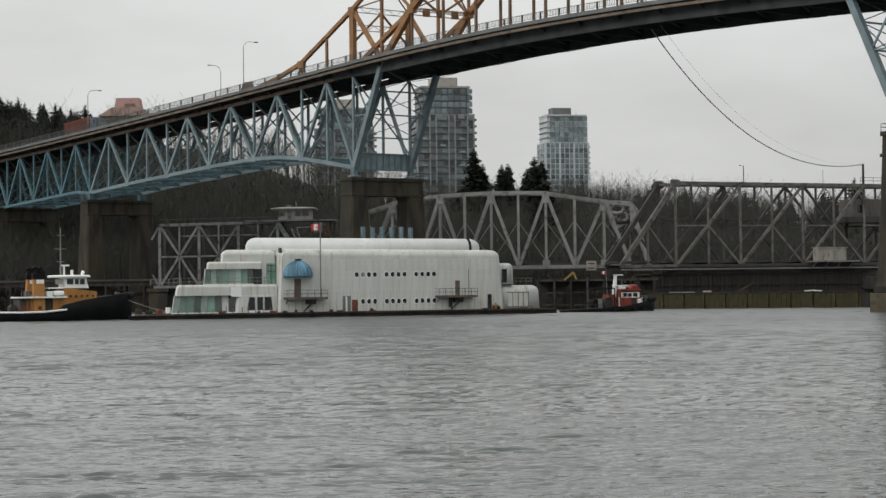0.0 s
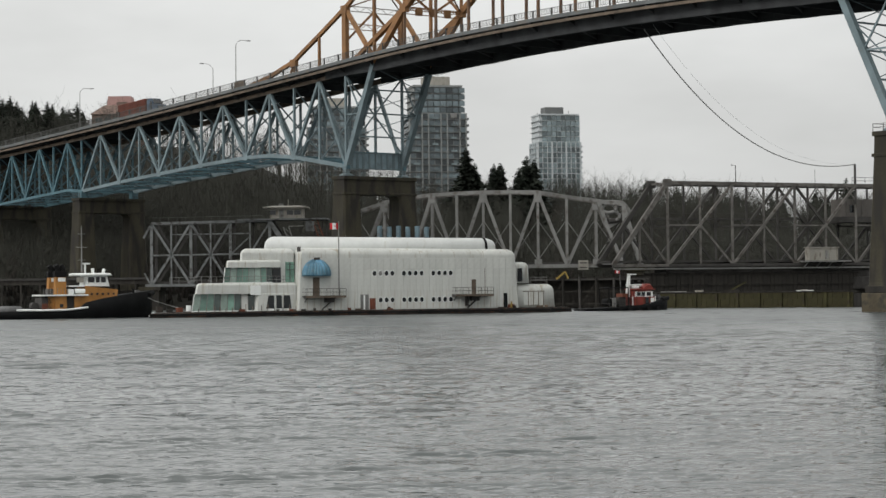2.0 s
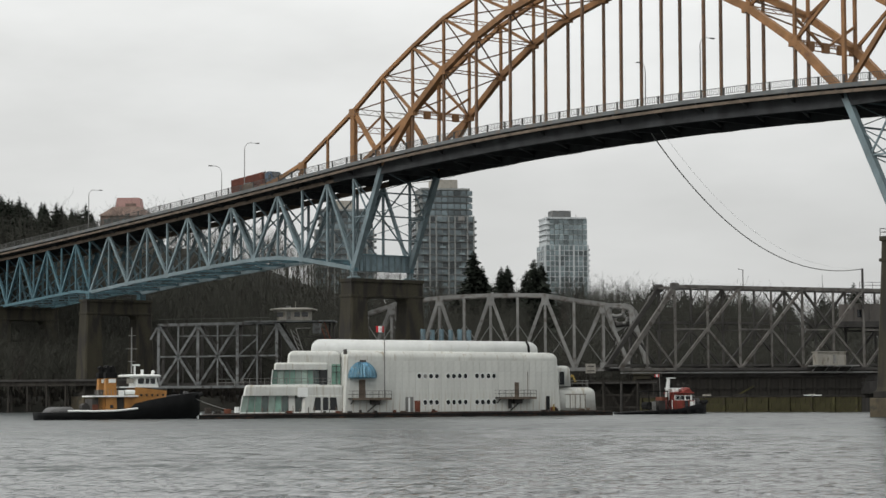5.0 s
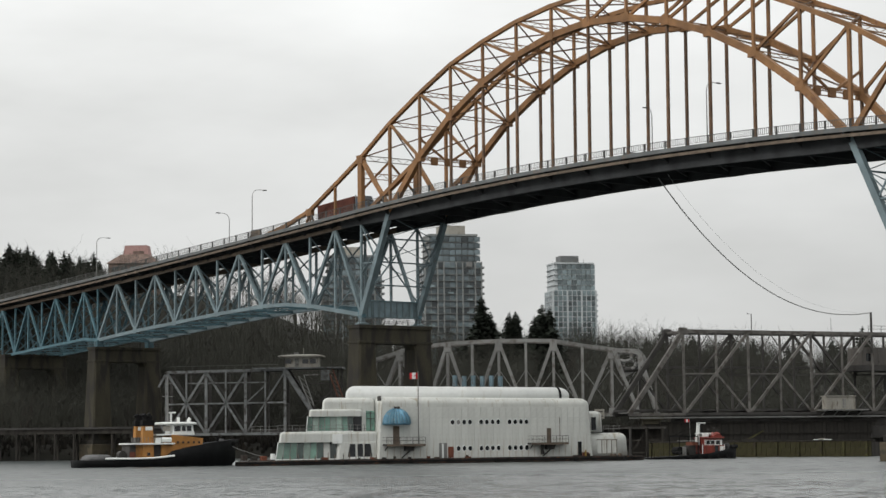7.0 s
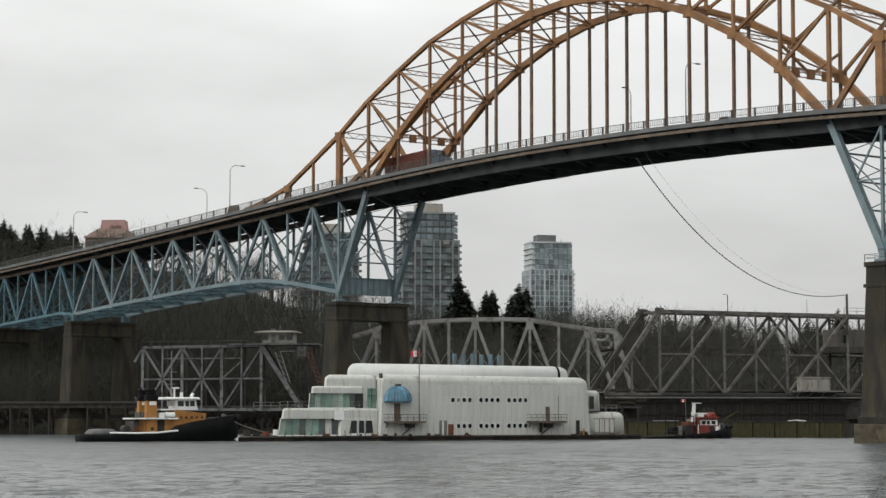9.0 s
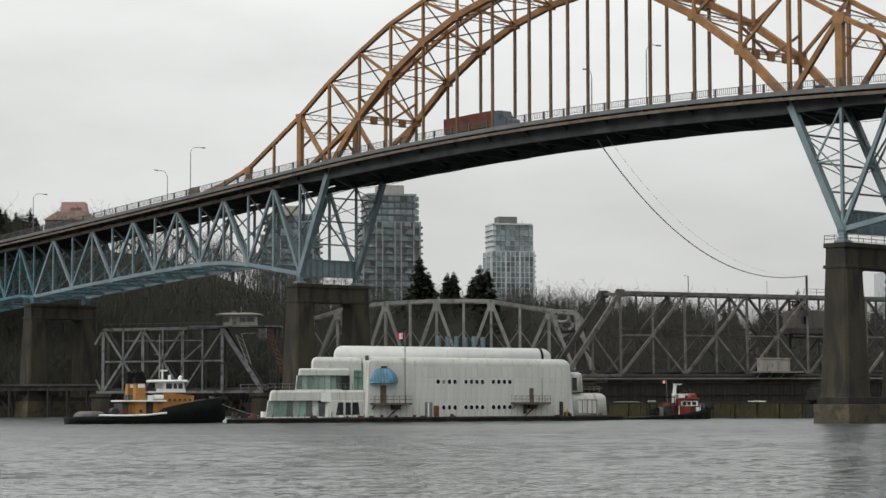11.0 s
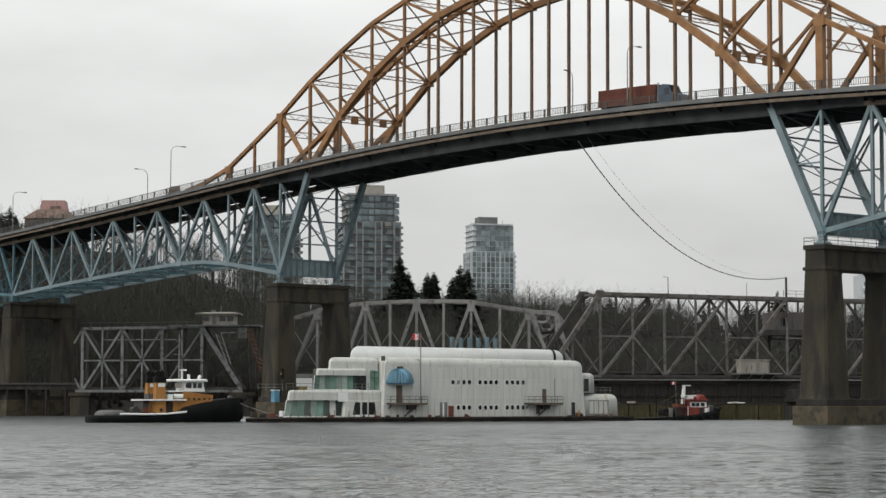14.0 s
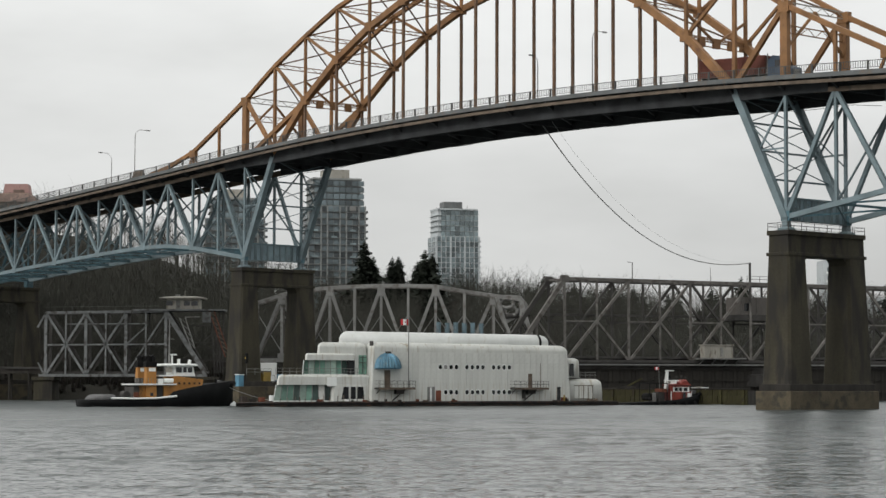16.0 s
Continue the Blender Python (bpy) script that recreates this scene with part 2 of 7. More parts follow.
M_WIRE = material("grey_cable", (0.3, 0.3, 0.29), 0.8, vary=0.2)
M_TARP = material("blue_plastic", (0.10, 0.25, 0.36), 0.6)
M_SAFETY = material("faded_safety_yellow", (0.26, 0.18, 0.04), 0.6)

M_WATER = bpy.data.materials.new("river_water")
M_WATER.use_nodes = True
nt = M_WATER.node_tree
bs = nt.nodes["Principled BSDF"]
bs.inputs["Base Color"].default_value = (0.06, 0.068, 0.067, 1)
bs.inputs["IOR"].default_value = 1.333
tc = nt.nodes.new("ShaderNodeTexCoord")
heights = []
for scale, stretch, amount in ((1.3, 1.6, 0.018), (4.0, 1.8, 0.02), (10.0, 2.0, 0.009)):
    mp = nt.nodes.new("ShaderNodeMapping")
    mp.inputs["Scale"].default_value = (scale / stretch, scale, scale)
    no = nt.nodes.new("ShaderNodeTexNoise")
    no.inputs["Scale"].default_value, no.inputs["Detail"].default_value = 1.0, 3
    mu = nt.nodes.new("ShaderNodeMath")
    mu.operation = "MULTIPLY"
    mu.inputs[1].default_value = amount
    nt.links.new(tc.outputs["Object"], mp.inputs[0])
    nt.links.new(mp.outputs[0], no.inputs["Vector"])
    nt.links.new(no.outputs["Fac"], mu.inputs[0])
    heights.append(mu)
ad = nt.nodes.new("ShaderNodeMath")
ad2 = nt.nodes.new("ShaderNodeMath")
nt.links.new(heights[0].outputs[0], ad.inputs[0])
nt.links.new(heights[1].outputs[0], ad.inputs[1])
nt.links.new(ad.outputs[0], ad2.inputs[0])
nt.links.new(heights[2].outputs[0], ad2.inputs[1])
bu = nt.nodes.new("ShaderNodeBump")
bu.inputs["Strength"].default_value, bu.inputs["Distance"].default_value = 1.0, 1.0
nt.links.new(ad2.outputs[0], bu.inputs["Height"])
nt.links.new(bu.outputs[0], bs.inputs["Normal"])
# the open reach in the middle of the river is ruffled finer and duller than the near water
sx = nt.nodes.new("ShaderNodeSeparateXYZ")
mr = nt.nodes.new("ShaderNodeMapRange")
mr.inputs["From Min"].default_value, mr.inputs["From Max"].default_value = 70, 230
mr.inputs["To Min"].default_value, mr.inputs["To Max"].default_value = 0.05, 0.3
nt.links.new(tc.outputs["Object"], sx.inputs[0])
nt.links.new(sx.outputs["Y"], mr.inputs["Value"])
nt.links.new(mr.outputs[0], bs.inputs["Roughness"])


# ---- mesh helpers ----
def part(name, bm, material, parent=None, label=""):
    me = bpy.data.meshes.new(name)
    bm.normal_update()
    bm.to_mesh(me)
    bm.free()
    me.materials.append(material)
    ob = new(name, me)
    if parent:
        ob.parent = parent
    return tagged(ob, label)


def shared(name, source, parent, m):
    """One more piece on the mesh of source, at pose m in the parent's space."""
    ob = new(name, source.data)
    ob.parent = parent
    ob.matrix_basis = m
    return ob


def hexa(bm, pts):
    """A box from eight corners: the lower four and the upper four, both going round."""
    v = [bm.verts.new(p) for p in pts]
    for f in ((3, 2, 1, 0), (4, 5, 6, 7), (0, 1, 5, 4), (1, 2, 6, 5), (2, 3, 7, 6), (3, 0, 4, 7)):
        bm.faces.new([v[i] for i in f])
    return v


def box(bm, x0, x1, y0, y1, z0, z1):
    return hexa(bm, ((x0, y0, z0), (x1, y0, z0), (x1, y1, z0), (x0, y1, z0), (x0, y0, z1), (x1, y0, z1), (x1, y1, z1), (x0, y1, z1)))


def beam(bm, p, q, wide, deep):
    """A straight member from p to q: wide across, deep in its upright plane."""
    p, q = Vector(p), Vector(q)
    d = (q - p).normalized()
    side = Vector((0, 1, 0)) if abs(d.z) > 0.98 else d.cross(Vector((0, 0, 1))).normalized()
    up = side.cross(d).normalized()
    a, b = side * wide / 2, up * deep / 2
    hexa(bm, (p - a - b, p + a - b, p + a + b, p - a + b, q - a - b, q + a - b, q + a + b, q - a + b))


def beamed(name, p, q, wide, deep, material, parent, label=""):
    bm = bmesh.new()
    beam(bm, p, q, wide, deep)
    return part(name, bm, material, parent, label)


def boxed(name, dims, material, parent=None, label="", bevel=0.0):
    bm = bmesh.new()
    box(bm, *dims)
    if bevel:
        bmesh.ops.bevel(bm, geom=bm.edges[:], offset=bevel, segments=2, affect="EDGES", profile=0.6)
    return part(name, bm, material, parent, label)


def tube(bm, pts, r, n=6):
    """A round bar along pts; r is a number or one for each point."""
    rings = []
    for i, p in enumerate(pts):
        p = Vector(p)
        d = (Vector(pts[min(i + 1, len(pts) - 1)]) - Vector(pts[max(i - 1, 0)])).normalized()
        side = d.orthogonal().normalized()
        up = d.cross(side)
        rr = r[i] if isinstance(r, (list, tuple)) else r
        rings.append([bm.verts.new(p + (side * math.cos(2 * math.pi * k / n) + up * math.sin(2 * math.pi * k / n)) * rr) for k in range(n)])
    for a, b in zip(rings, rings[1:]):
        for k in range(n):
            bm.faces.new((a[k], a[(k + 1) % n], b[(k + 1) % n], b[k]))
    bm.faces.new(rings[0][::-1])
    bm.faces.new(rings[-1])


def tubed(name, pts, r, material, parent=None, label="", n=6):
    bm = bmesh.new()
    tube(bm, pts, r, n)
    return part(name, bm, material, parent, label)


def loft(bm, rings, closed=True):
    """Skin between rings of equally many points; caps at both ends."""
    vs = [[bm.verts.new(p) for p in ring] for ring in rings]
    n = len(vs[0])
    for a, b in zip(vs, vs[1:]):
        for k in range(n if closed else n - 1):
            bm.faces.new((a[k], a[(k + 1) % n], b[(k + 1) % n], b[k]))
    bm.faces.new(vs[0][::-1])
    bm.faces.new(vs[-1])


def thing(name, m, label, category, group="", kind=""):
    ob = new(name)
    ob.matrix_basis = m
    ob.empty_display_size = 0.5
    return tagged(ob, label, category, group, kind)


def smooth(ob):
    ob.data.shade_smooth()
    return ob


# ---- ground and river ----
def lift(y):
    """Rise of the far bank's levels above those at the fenders."""
    return 0.00564 * (y - 390)



def step(a, b, x):
    t = max(0.0, min(1.0, (x - a) / (b - a)))
    return t * t * (3 - 2 * t)


def shore(x):
    return 492 + 0.10 * (x + 60) * (1 if x < 60 else 0) + (12 + 0.35 * (x - 60) if x >= 60 else 0) + 4 * noise.noise((x * 0.03, 7, 0))


def land(x, y):
    """Height of the ground: near bank, river bed, far bank and hill."""
    z = -4.0
    z += 5.8 * (1 - step(4, 20, y))
    s = y - shore(x)
    z += 7.6 * step(-6, 7, s)
    hill = 24 * step(-20, -110, x) + 20 - 5 * step(10, 90, x)
    z += hill * step(16, 125, s)
    z += 9 * step(200, 700, s)
    z += 1.2 * noise.noise((x * 0.02, y * 0.02, 3)) * step(0, 60, s)
    z += lift(min(y, 1400)) * step(-6, 20, s)
    return z


def ground_sheet():
    xs = sorted(set([-3000, -2000, -1400, -1000, -700, -500, -400] + list(range(-320, 330, 10)) + [400, 500, 700, 1000, 1400, 2000, 3000]))
    ys = sorted(set([-3000, -1500, -600, -200, -60, 0, 6, 10, 14, 18, 22, 26, 40, 120, 250, 400, 450] + list(range(470, 620, 5)) + list(range(620, 800, 12)) + [820, 860, 920, 1000, 1150, 1400, 1800, 2400, 3500, 4800]))
    bm = bmesh.new()
    g = [[bm.verts.new((x, y, land(x, y))) for x in xs] for y in ys]
    for j in range(len(ys) - 1):
        for i in range(len(xs) - 1):
            bm.faces.new((g[j][i], g[j][i + 1], g[j + 1][i + 1], g[j + 1][i]))
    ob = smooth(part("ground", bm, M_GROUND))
    return tagged(ob, "brown winter earth and grass rising from the river", "ground", kind="structure")


ground_sheet()


def river():
    """Wind ripples as a real surface, finer near the camera's bank, over a flat sheet that goes on beyond."""
    rng = np.random.RandomState(4)
    waves = []
    for i in range(60):
        lam = 0.15 * (0.6 / 0.15) ** rng.rand()
        ang = radians(-86 + 18 * rng.randn())
        waves.append((2 * math.pi / lam * math.cos(ang), 2 * math.pi / lam * math.sin(ang), rng.rand() * 6.28, 0.036 * lam / 6.28, lam))
    for i in range(16):
        lam = 0.7 * (2.2 / 0.7) ** rng.rand()
        ang = radians(-84 + 16 * rng.randn())
        waves.append((2 * math.pi / lam * math.cos(ang), 2 * math.pi / lam * math.sin(ang), rng.rand() * 6.28, 0.013 * lam / 6.28, lam))
    far_waves = []
    for i in range(22):
        lam = 1.8 * (4.0 / 1.8) ** rng.rand()
        ang = radians(-86 + 24 * rng.randn())
        far_waves.append((2 * math.pi / lam * math.cos(ang), 2 * math.pi / lam * math.sin(ang), rng.rand() * 6.28, 0.03 * lam / 6.28))
    gusts = [(rng.uniform(0.15, 0.8), rng.uniform(0.4, 1.8) * (1 if i % 2 else -1), rng.rand() * 6.28) for i in range(12)]
    verts, faces = [], []
    for y0, y1, half, dy, dx in ((26, 56, 20, 0.075, 0.12), (56, 100, 33, 0.15, 0.2), (100, 170, 57, 0.25, 0.36), (170, 300, 95, 0.55, 0.8), (300, 500, 190, 0.9, 1.6)):
        ys, xs = np.arange(y0, y1 + dy * 0.5, dy), np.arange(-half, half + dx * 0.5, dx)
        X, Y = np.meshgrid(xs, ys)
        gust = np.zeros_like(X)
        fade = np.interp(Y, (26, 56, 100, 170, 300, 500), (0.05, 0.075, 0.12, 0.2, 0.4, 0.8))
        for gx, gy, gp in gusts:
            gust += 0.17 * np.sin(gx * X + gy * Y + gp + 1.3 * np.sin(0.14 * X - 0.11 * Y + gp))
        breeze = 1.05 - 0.5 / (1 + np.exp(-X / 4.3 + Y / 43.0)) 
        wake = 1.6 * np.exp(-((Y - 105 - 0.2 * X) / 3.6) ** 2) / (1 + np.exp((X + 3) / 3.0))
        gust = np.exp(0.8 * gust) * breeze
        Z = np.zeros_like(X)
        for kx, ky, ph, amp, lam in waves:
            arg = kx * X + ky * Y + ph + 0.6 * np.sin(0.05 * X + 0.031 * Y)
            Z += amp * np.minimum(1.0, (lam / (3.0 * fade)) ** 2) * (np.sin(arg) + 0.3 * np.sin(2 * arg))
        Z = Z * gust
        open_water = np.interp(Y, (70, 150), (0.0, 1.0))
        for kx, ky, ph, amp in far_waves:
            Z += open_water * amp * np.sin(kx * X + ky * Y + ph + 0.7 * np.sin(0.09 * X + 0.05 * Y))
        for lam, ph, lean in ((1.6, 0.3, 0.2), (1.15, 2.0, 0.05), (2.1, 4.0, 0.32), (0.9, 1.0, 0.4)):
            Z += wake * 0.15 * lam / 6.28 * np.sin(6.28 / lam * (Y - lean * X + 0.5 * np.sin(0.5 * X + ph)) + ph)
        base = len(verts)
        verts += list(zip(X.ravel().tolist(), Y.ravel().tolist(), Z.ravel().tolist()))
        n = len(xs)
        for j in range(len(ys) - 1):
            for i in range(n - 1):
                k = base + j * n + i
                faces.append((k, k + 1, k + n + 1, k + n))
    base = len(verts)
    verts += [(-2500, -40, -0.3), (2500, -40, -0.3), (2500, 2200, -0.3), (-2500, 2200, -0.3)]
    faces.append((base, base + 1, base + 2, base + 3))
    me = bpy.data.meshes.new("water")
    me.from_pydata(verts, [], faces)
    me.shade_smooth()
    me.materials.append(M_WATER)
    return tagged(new("water", me), "grey rippled river water under an overcast sky", "water", kind="structure")


water = river()

# ---- the road bridge: s along it from the left main pier, w across from the near truss, z up ----
SPAN, PANEL, SIDE, WIDE = 137.16, 137.16 / 14, 9.2, 13.8
BRIDGE = pose(-34.19, 400.6, 0.06, 0, 0.248, -50.12)
bridge = thing("road_bridge", BRIDGE, "long steel road bridge with an orange arch over blue-grey trusses", "bridge")


def deck_z(s):
    m = SPAN / 2
    d = abs(s - m) - m
    if d <= 0:
        return 51.0 - 2.0 * ((s - m) / m) ** 2
    return 49.0 - 0.06 * d + 0.00005 * d * d


TOPS = (59.9, 65.5, 70.1, 74.2, 77.0, 79.1, 80.3, 80.7)
LOWS = {2: 57.7, 3: 64.4, 4: 69.3, 5: 72.8, 6: 74.9, 7: 75.7}


def top_z(k):
    return TOPS[k if k <= 7 else 14 - k]


def low_z(k):
    return LOWS[k if k <= 7 else 14 - k]


def arch_rib(w):
    for k in range(14):
        beamed("top_chord", (k * PANEL, w, top_z(k)), ((k + 1) * PANEL, w, top_z(k + 1)), 0.7, 0.75, M_YELLOW, bridge)
    for k in range(2, 12):
        beamed("arch_chord", (k * PANEL, w, low_z(k)), ((k + 1) * PANEL, w, low_z(k + 1)), 0.95, 1.15, M_YELLOW, bridge)
    for k in range(2, 13):
        s = k * PANEL
        beamed("arch_post", (s, w, low_z(k)), (s, w, top_z(k)), 0.45, 0.5, M_YELLOW, bridge)
        beamed("hanger", (s, w, deck_z(s) - 0.8), (s, w, low_z(k)), 0.42, 0.46, M_HANGER, bridge)
        boxed("gusset", (s - 0.9, s + 0.9, w - 0.52, w + 0.52, low_z(k) - 0.8, low_z(k) + 0.8), M_YELLOW, bridge)
    for k in range(1, 7):
        beamed("arch_diagonal", (k * PANEL, w, top_z(k)), ((k + 1) * PANEL, w, low_z(k + 1)), 0.4, 0.5, M_YELLOW, bridge)
        beamed("arch_diagonal", ((14 - k) * PANEL, w, top_z(k)), ((13 - k) * PANEL, w, low_z(k + 1)), 0.4, 0.5, M_YELLOW, bridge)
    for a in (1, -1):
        f = lambda s: s if a > 0 else SPAN - s
        # springing of the arch down through the deck to the bearing
        beamed("arch_foot", (f(2 * PANEL), w, low_z(2)), (f(PANEL * 1.0), w, deck_z(0) - 0.6), 0.95, 1.2, M_YELLOW, bridge)
        beamed("arch_leg", (f(PANEL * 1.0), w, deck_z(0) - 0.6), (f(0.0), w, 28.4), 0.95, 1.1, M_TEAL, bridge)
        beamed("end_post", (f(0), w, deck_z(0) - 0.3), (f(0), w, TOPS[0]), 0.9, 1.3, M_YELLOW, bridge)
        beamed("end_post", (f(PANEL), w, deck_z(0) - 0.3), (f(PANEL), w, TOPS[1]), 0.5, 0.6, M_YELLOW, bridge)
        beamed("end_diagonal", (f(0), w, TOPS[0]), (f(PANEL * 0.95), w, deck_z(8)), 0.6, 0.8, M_YELLOW, bridge)
        if a > 0:
            beamed("end_diagonal", (f(2 * PANEL), w, low_z(2)), (f(PANEL * 0.25), w, deck_z(2)), 0.6, 0.8, M_YELLOW, bridge)
        # top chord running down to the deck over the side span
        pts = ((0, TOPS[0]), (-SIDE, 55.4), (-2 * SIDE, 51.0), (-3 * SIDE, 48.6), (-4 * SIDE, 47.1))
        for (s0, z0), (s1, z1) in zip(pts, pts[1:]):
            beamed("top_chord", (f(s0), w, z0), (f(s1), w, z1), 0.7, 0.75, M_YELLOW, bridge)
        beamed("side_post", (f(-SIDE), w, deck_z(-SIDE)), (f(-SIDE), w, 55.4), 0.45, 0.5, M_YELLOW, bridge)
        for o in (-1.6, 0, 1.6):
            beamed("side_post", (f(-2 * SIDE + o), w, deck_z(-2 * SIDE)), (f(-2 * SIDE), w, 50.9), 0.35, 0.4, M_YELLOW, bridge)
        boxed("gusset", (f(0) - 1.0, f(0) + 1.0, w - 0.5, w + 0.5, TOPS[0] - 1.1, TOPS[0] + 0.5), M_YELLOW, bridge)
        boxed("gusset", (f(-2 * SIDE) - 1.0, f(-2 * SIDE) + 1.0, w - 0.4, w + 0.4, 49.9, 51.4), M_YELLOW, bridge)


def laced_strut(name, p, q, gap, material):
    """Two light angles with zigzag lacing between them."""
    p, q = Vector(p), Vector(q)
    bm = bmesh.new()
    o = Vector((0, 0, gap / 2))
    beam(bm, p + o, q + o, 0.14, 0.16)
    beam(bm, p - o, q - o, 0.14, 0.16)
    n = max(4, int((q - p).length / 1.6))
    for i in range(n):
        a, b = p.lerp(q, i / n), p.lerp(q, (i + 1) / n)
        beam(bm, a + (o if i % 2 else -o), b + (-o if i % 2 else o), 0.07, 0.09)
    return part(name, bm, material, bridge)


def arch_bracing():
    for k in range(0, 15):
        laced_strut("top_strut", (k * PANEL, 0, top_z(k)), (k * PANEL, WIDE, top_z(k)), 0.75 if k not in (0, 14) else 1.0, M_YELLOW if k not in (0, 14) else M_BEIGE)
    for k in range(0, 14):
        s0, s1 = k * PANEL, (k + 1) * PANEL
        for a, b in ((0, WIDE), (WIDE, 0)):
            beamed("top_lateral", (s0, a, top_z(k)), (s1, b, top_z(k + 1)), 0.18, 0.24, M_HANGER, bridge)
    for k in range(2, 13):
        laced_strut("bottom_strut", (k * PANEL, 0, low_z(k)), (k * PANEL, WIDE, low_z(k)), 0.6, M_YELLOW)
    for k in range(2, 12):
        for a, b in ((0, WIDE), (WIDE, 0)):
            beamed("bottom_lateral", (k * PANEL, a, low_z(k)), ((k + 1) * PANEL, b, low_z(k + 1)), 0.18, 0.24, M_HANGER, bridge)
    for k, z in ((0, 56.4), (14, 56.4), (2, 57.2), (12, 57.2)):
        s = k * PANEL
        laced_strut("portal_strut", (s, 0, z), (s, WIDE, z), 1.1, M_YELLOW)
        for a, b in ((0, WIDE / 2), (WIDE, WIDE / 2)):
            beamed("portal_brace", (s, a, z - 3.2 if k in (0, 14) else z + 4.2), (s, b, z + 3.2 if k in (0, 14) else z), 0.3, 0.4, M_YELLOW, bridge)
        for w in (WIDE * 0.25, WIDE * 0.5, WIDE * 0.75) if k in (2, 12) else ():
            boxed("gusset", (s - 0.25, s + 0.25, w - 0.7, w + 0.7, z - 0.7, z + 0.7), M_YELLOW, bridge)


def lower_z(s, ends=(0.0, -12 * SIDE)):
    """Bottom chord of the side span left of the main pier."""
    k = -s / SIDE
    pts = ((0, 28.6), (1, 30.0), (2, 31.4), (3, 32.2), (4, 32.3), (6, 31.6), (8, 30.6), (10, 29.6), (12, 28.3))
    for (k0, z0), (k1, z1) in zip(pts, pts[1:]):
        if k <= k1:
            return z0 + (z1 - z0) * (k - k0) / (k1 - k0)
    return 28.3


def deck_truss(w, flip):
    """A Warren deck truss with posts, from a main pier outwards."""
    f = (lambda s: SPAN - s) if flip else (lambda s: s)
    t = lambda s: deck_z(s) - 2.0
    for k in range(12):
        s0, s1 = -k * SIDE, -(k + 1) * SIDE
        beamed("lower_chord", (f(s0), w, lower_z(s0)), (f(s1), w, lower_z(s1)), 0.6, 0.75, M_TEAL, bridge)
        beamed("upper_chord", (f(s0), w, t(s0)), (f(s1), w, t(s1)), 0.6, 0.7, M_RUSTY, bridge)
        a, b = (lower_z(s0), t(s1)) if k % 2 == 0 else (t(s0), lower_z(s1))
        beamed("diagonal", (f(s0), w, a), (f(s1), w, b), 0.55, 0.62, M_TEAL, bridge)
        beamed("post", (f(s0), w, lower_z(s0)), (f(s0), w, t(s0)), 0.42, 0.46, M_TEAL, bridge)
        if k % 2 == 0:
            boxed("gusset", (f(s0) - 0.8, f(s0) + 0.8, w - 0.36, w + 0.36, lower_z(s0) - 0.55, lower_z(s0) + 0.9), M_BLUE if k == 0 else M_TEAL, bridge)


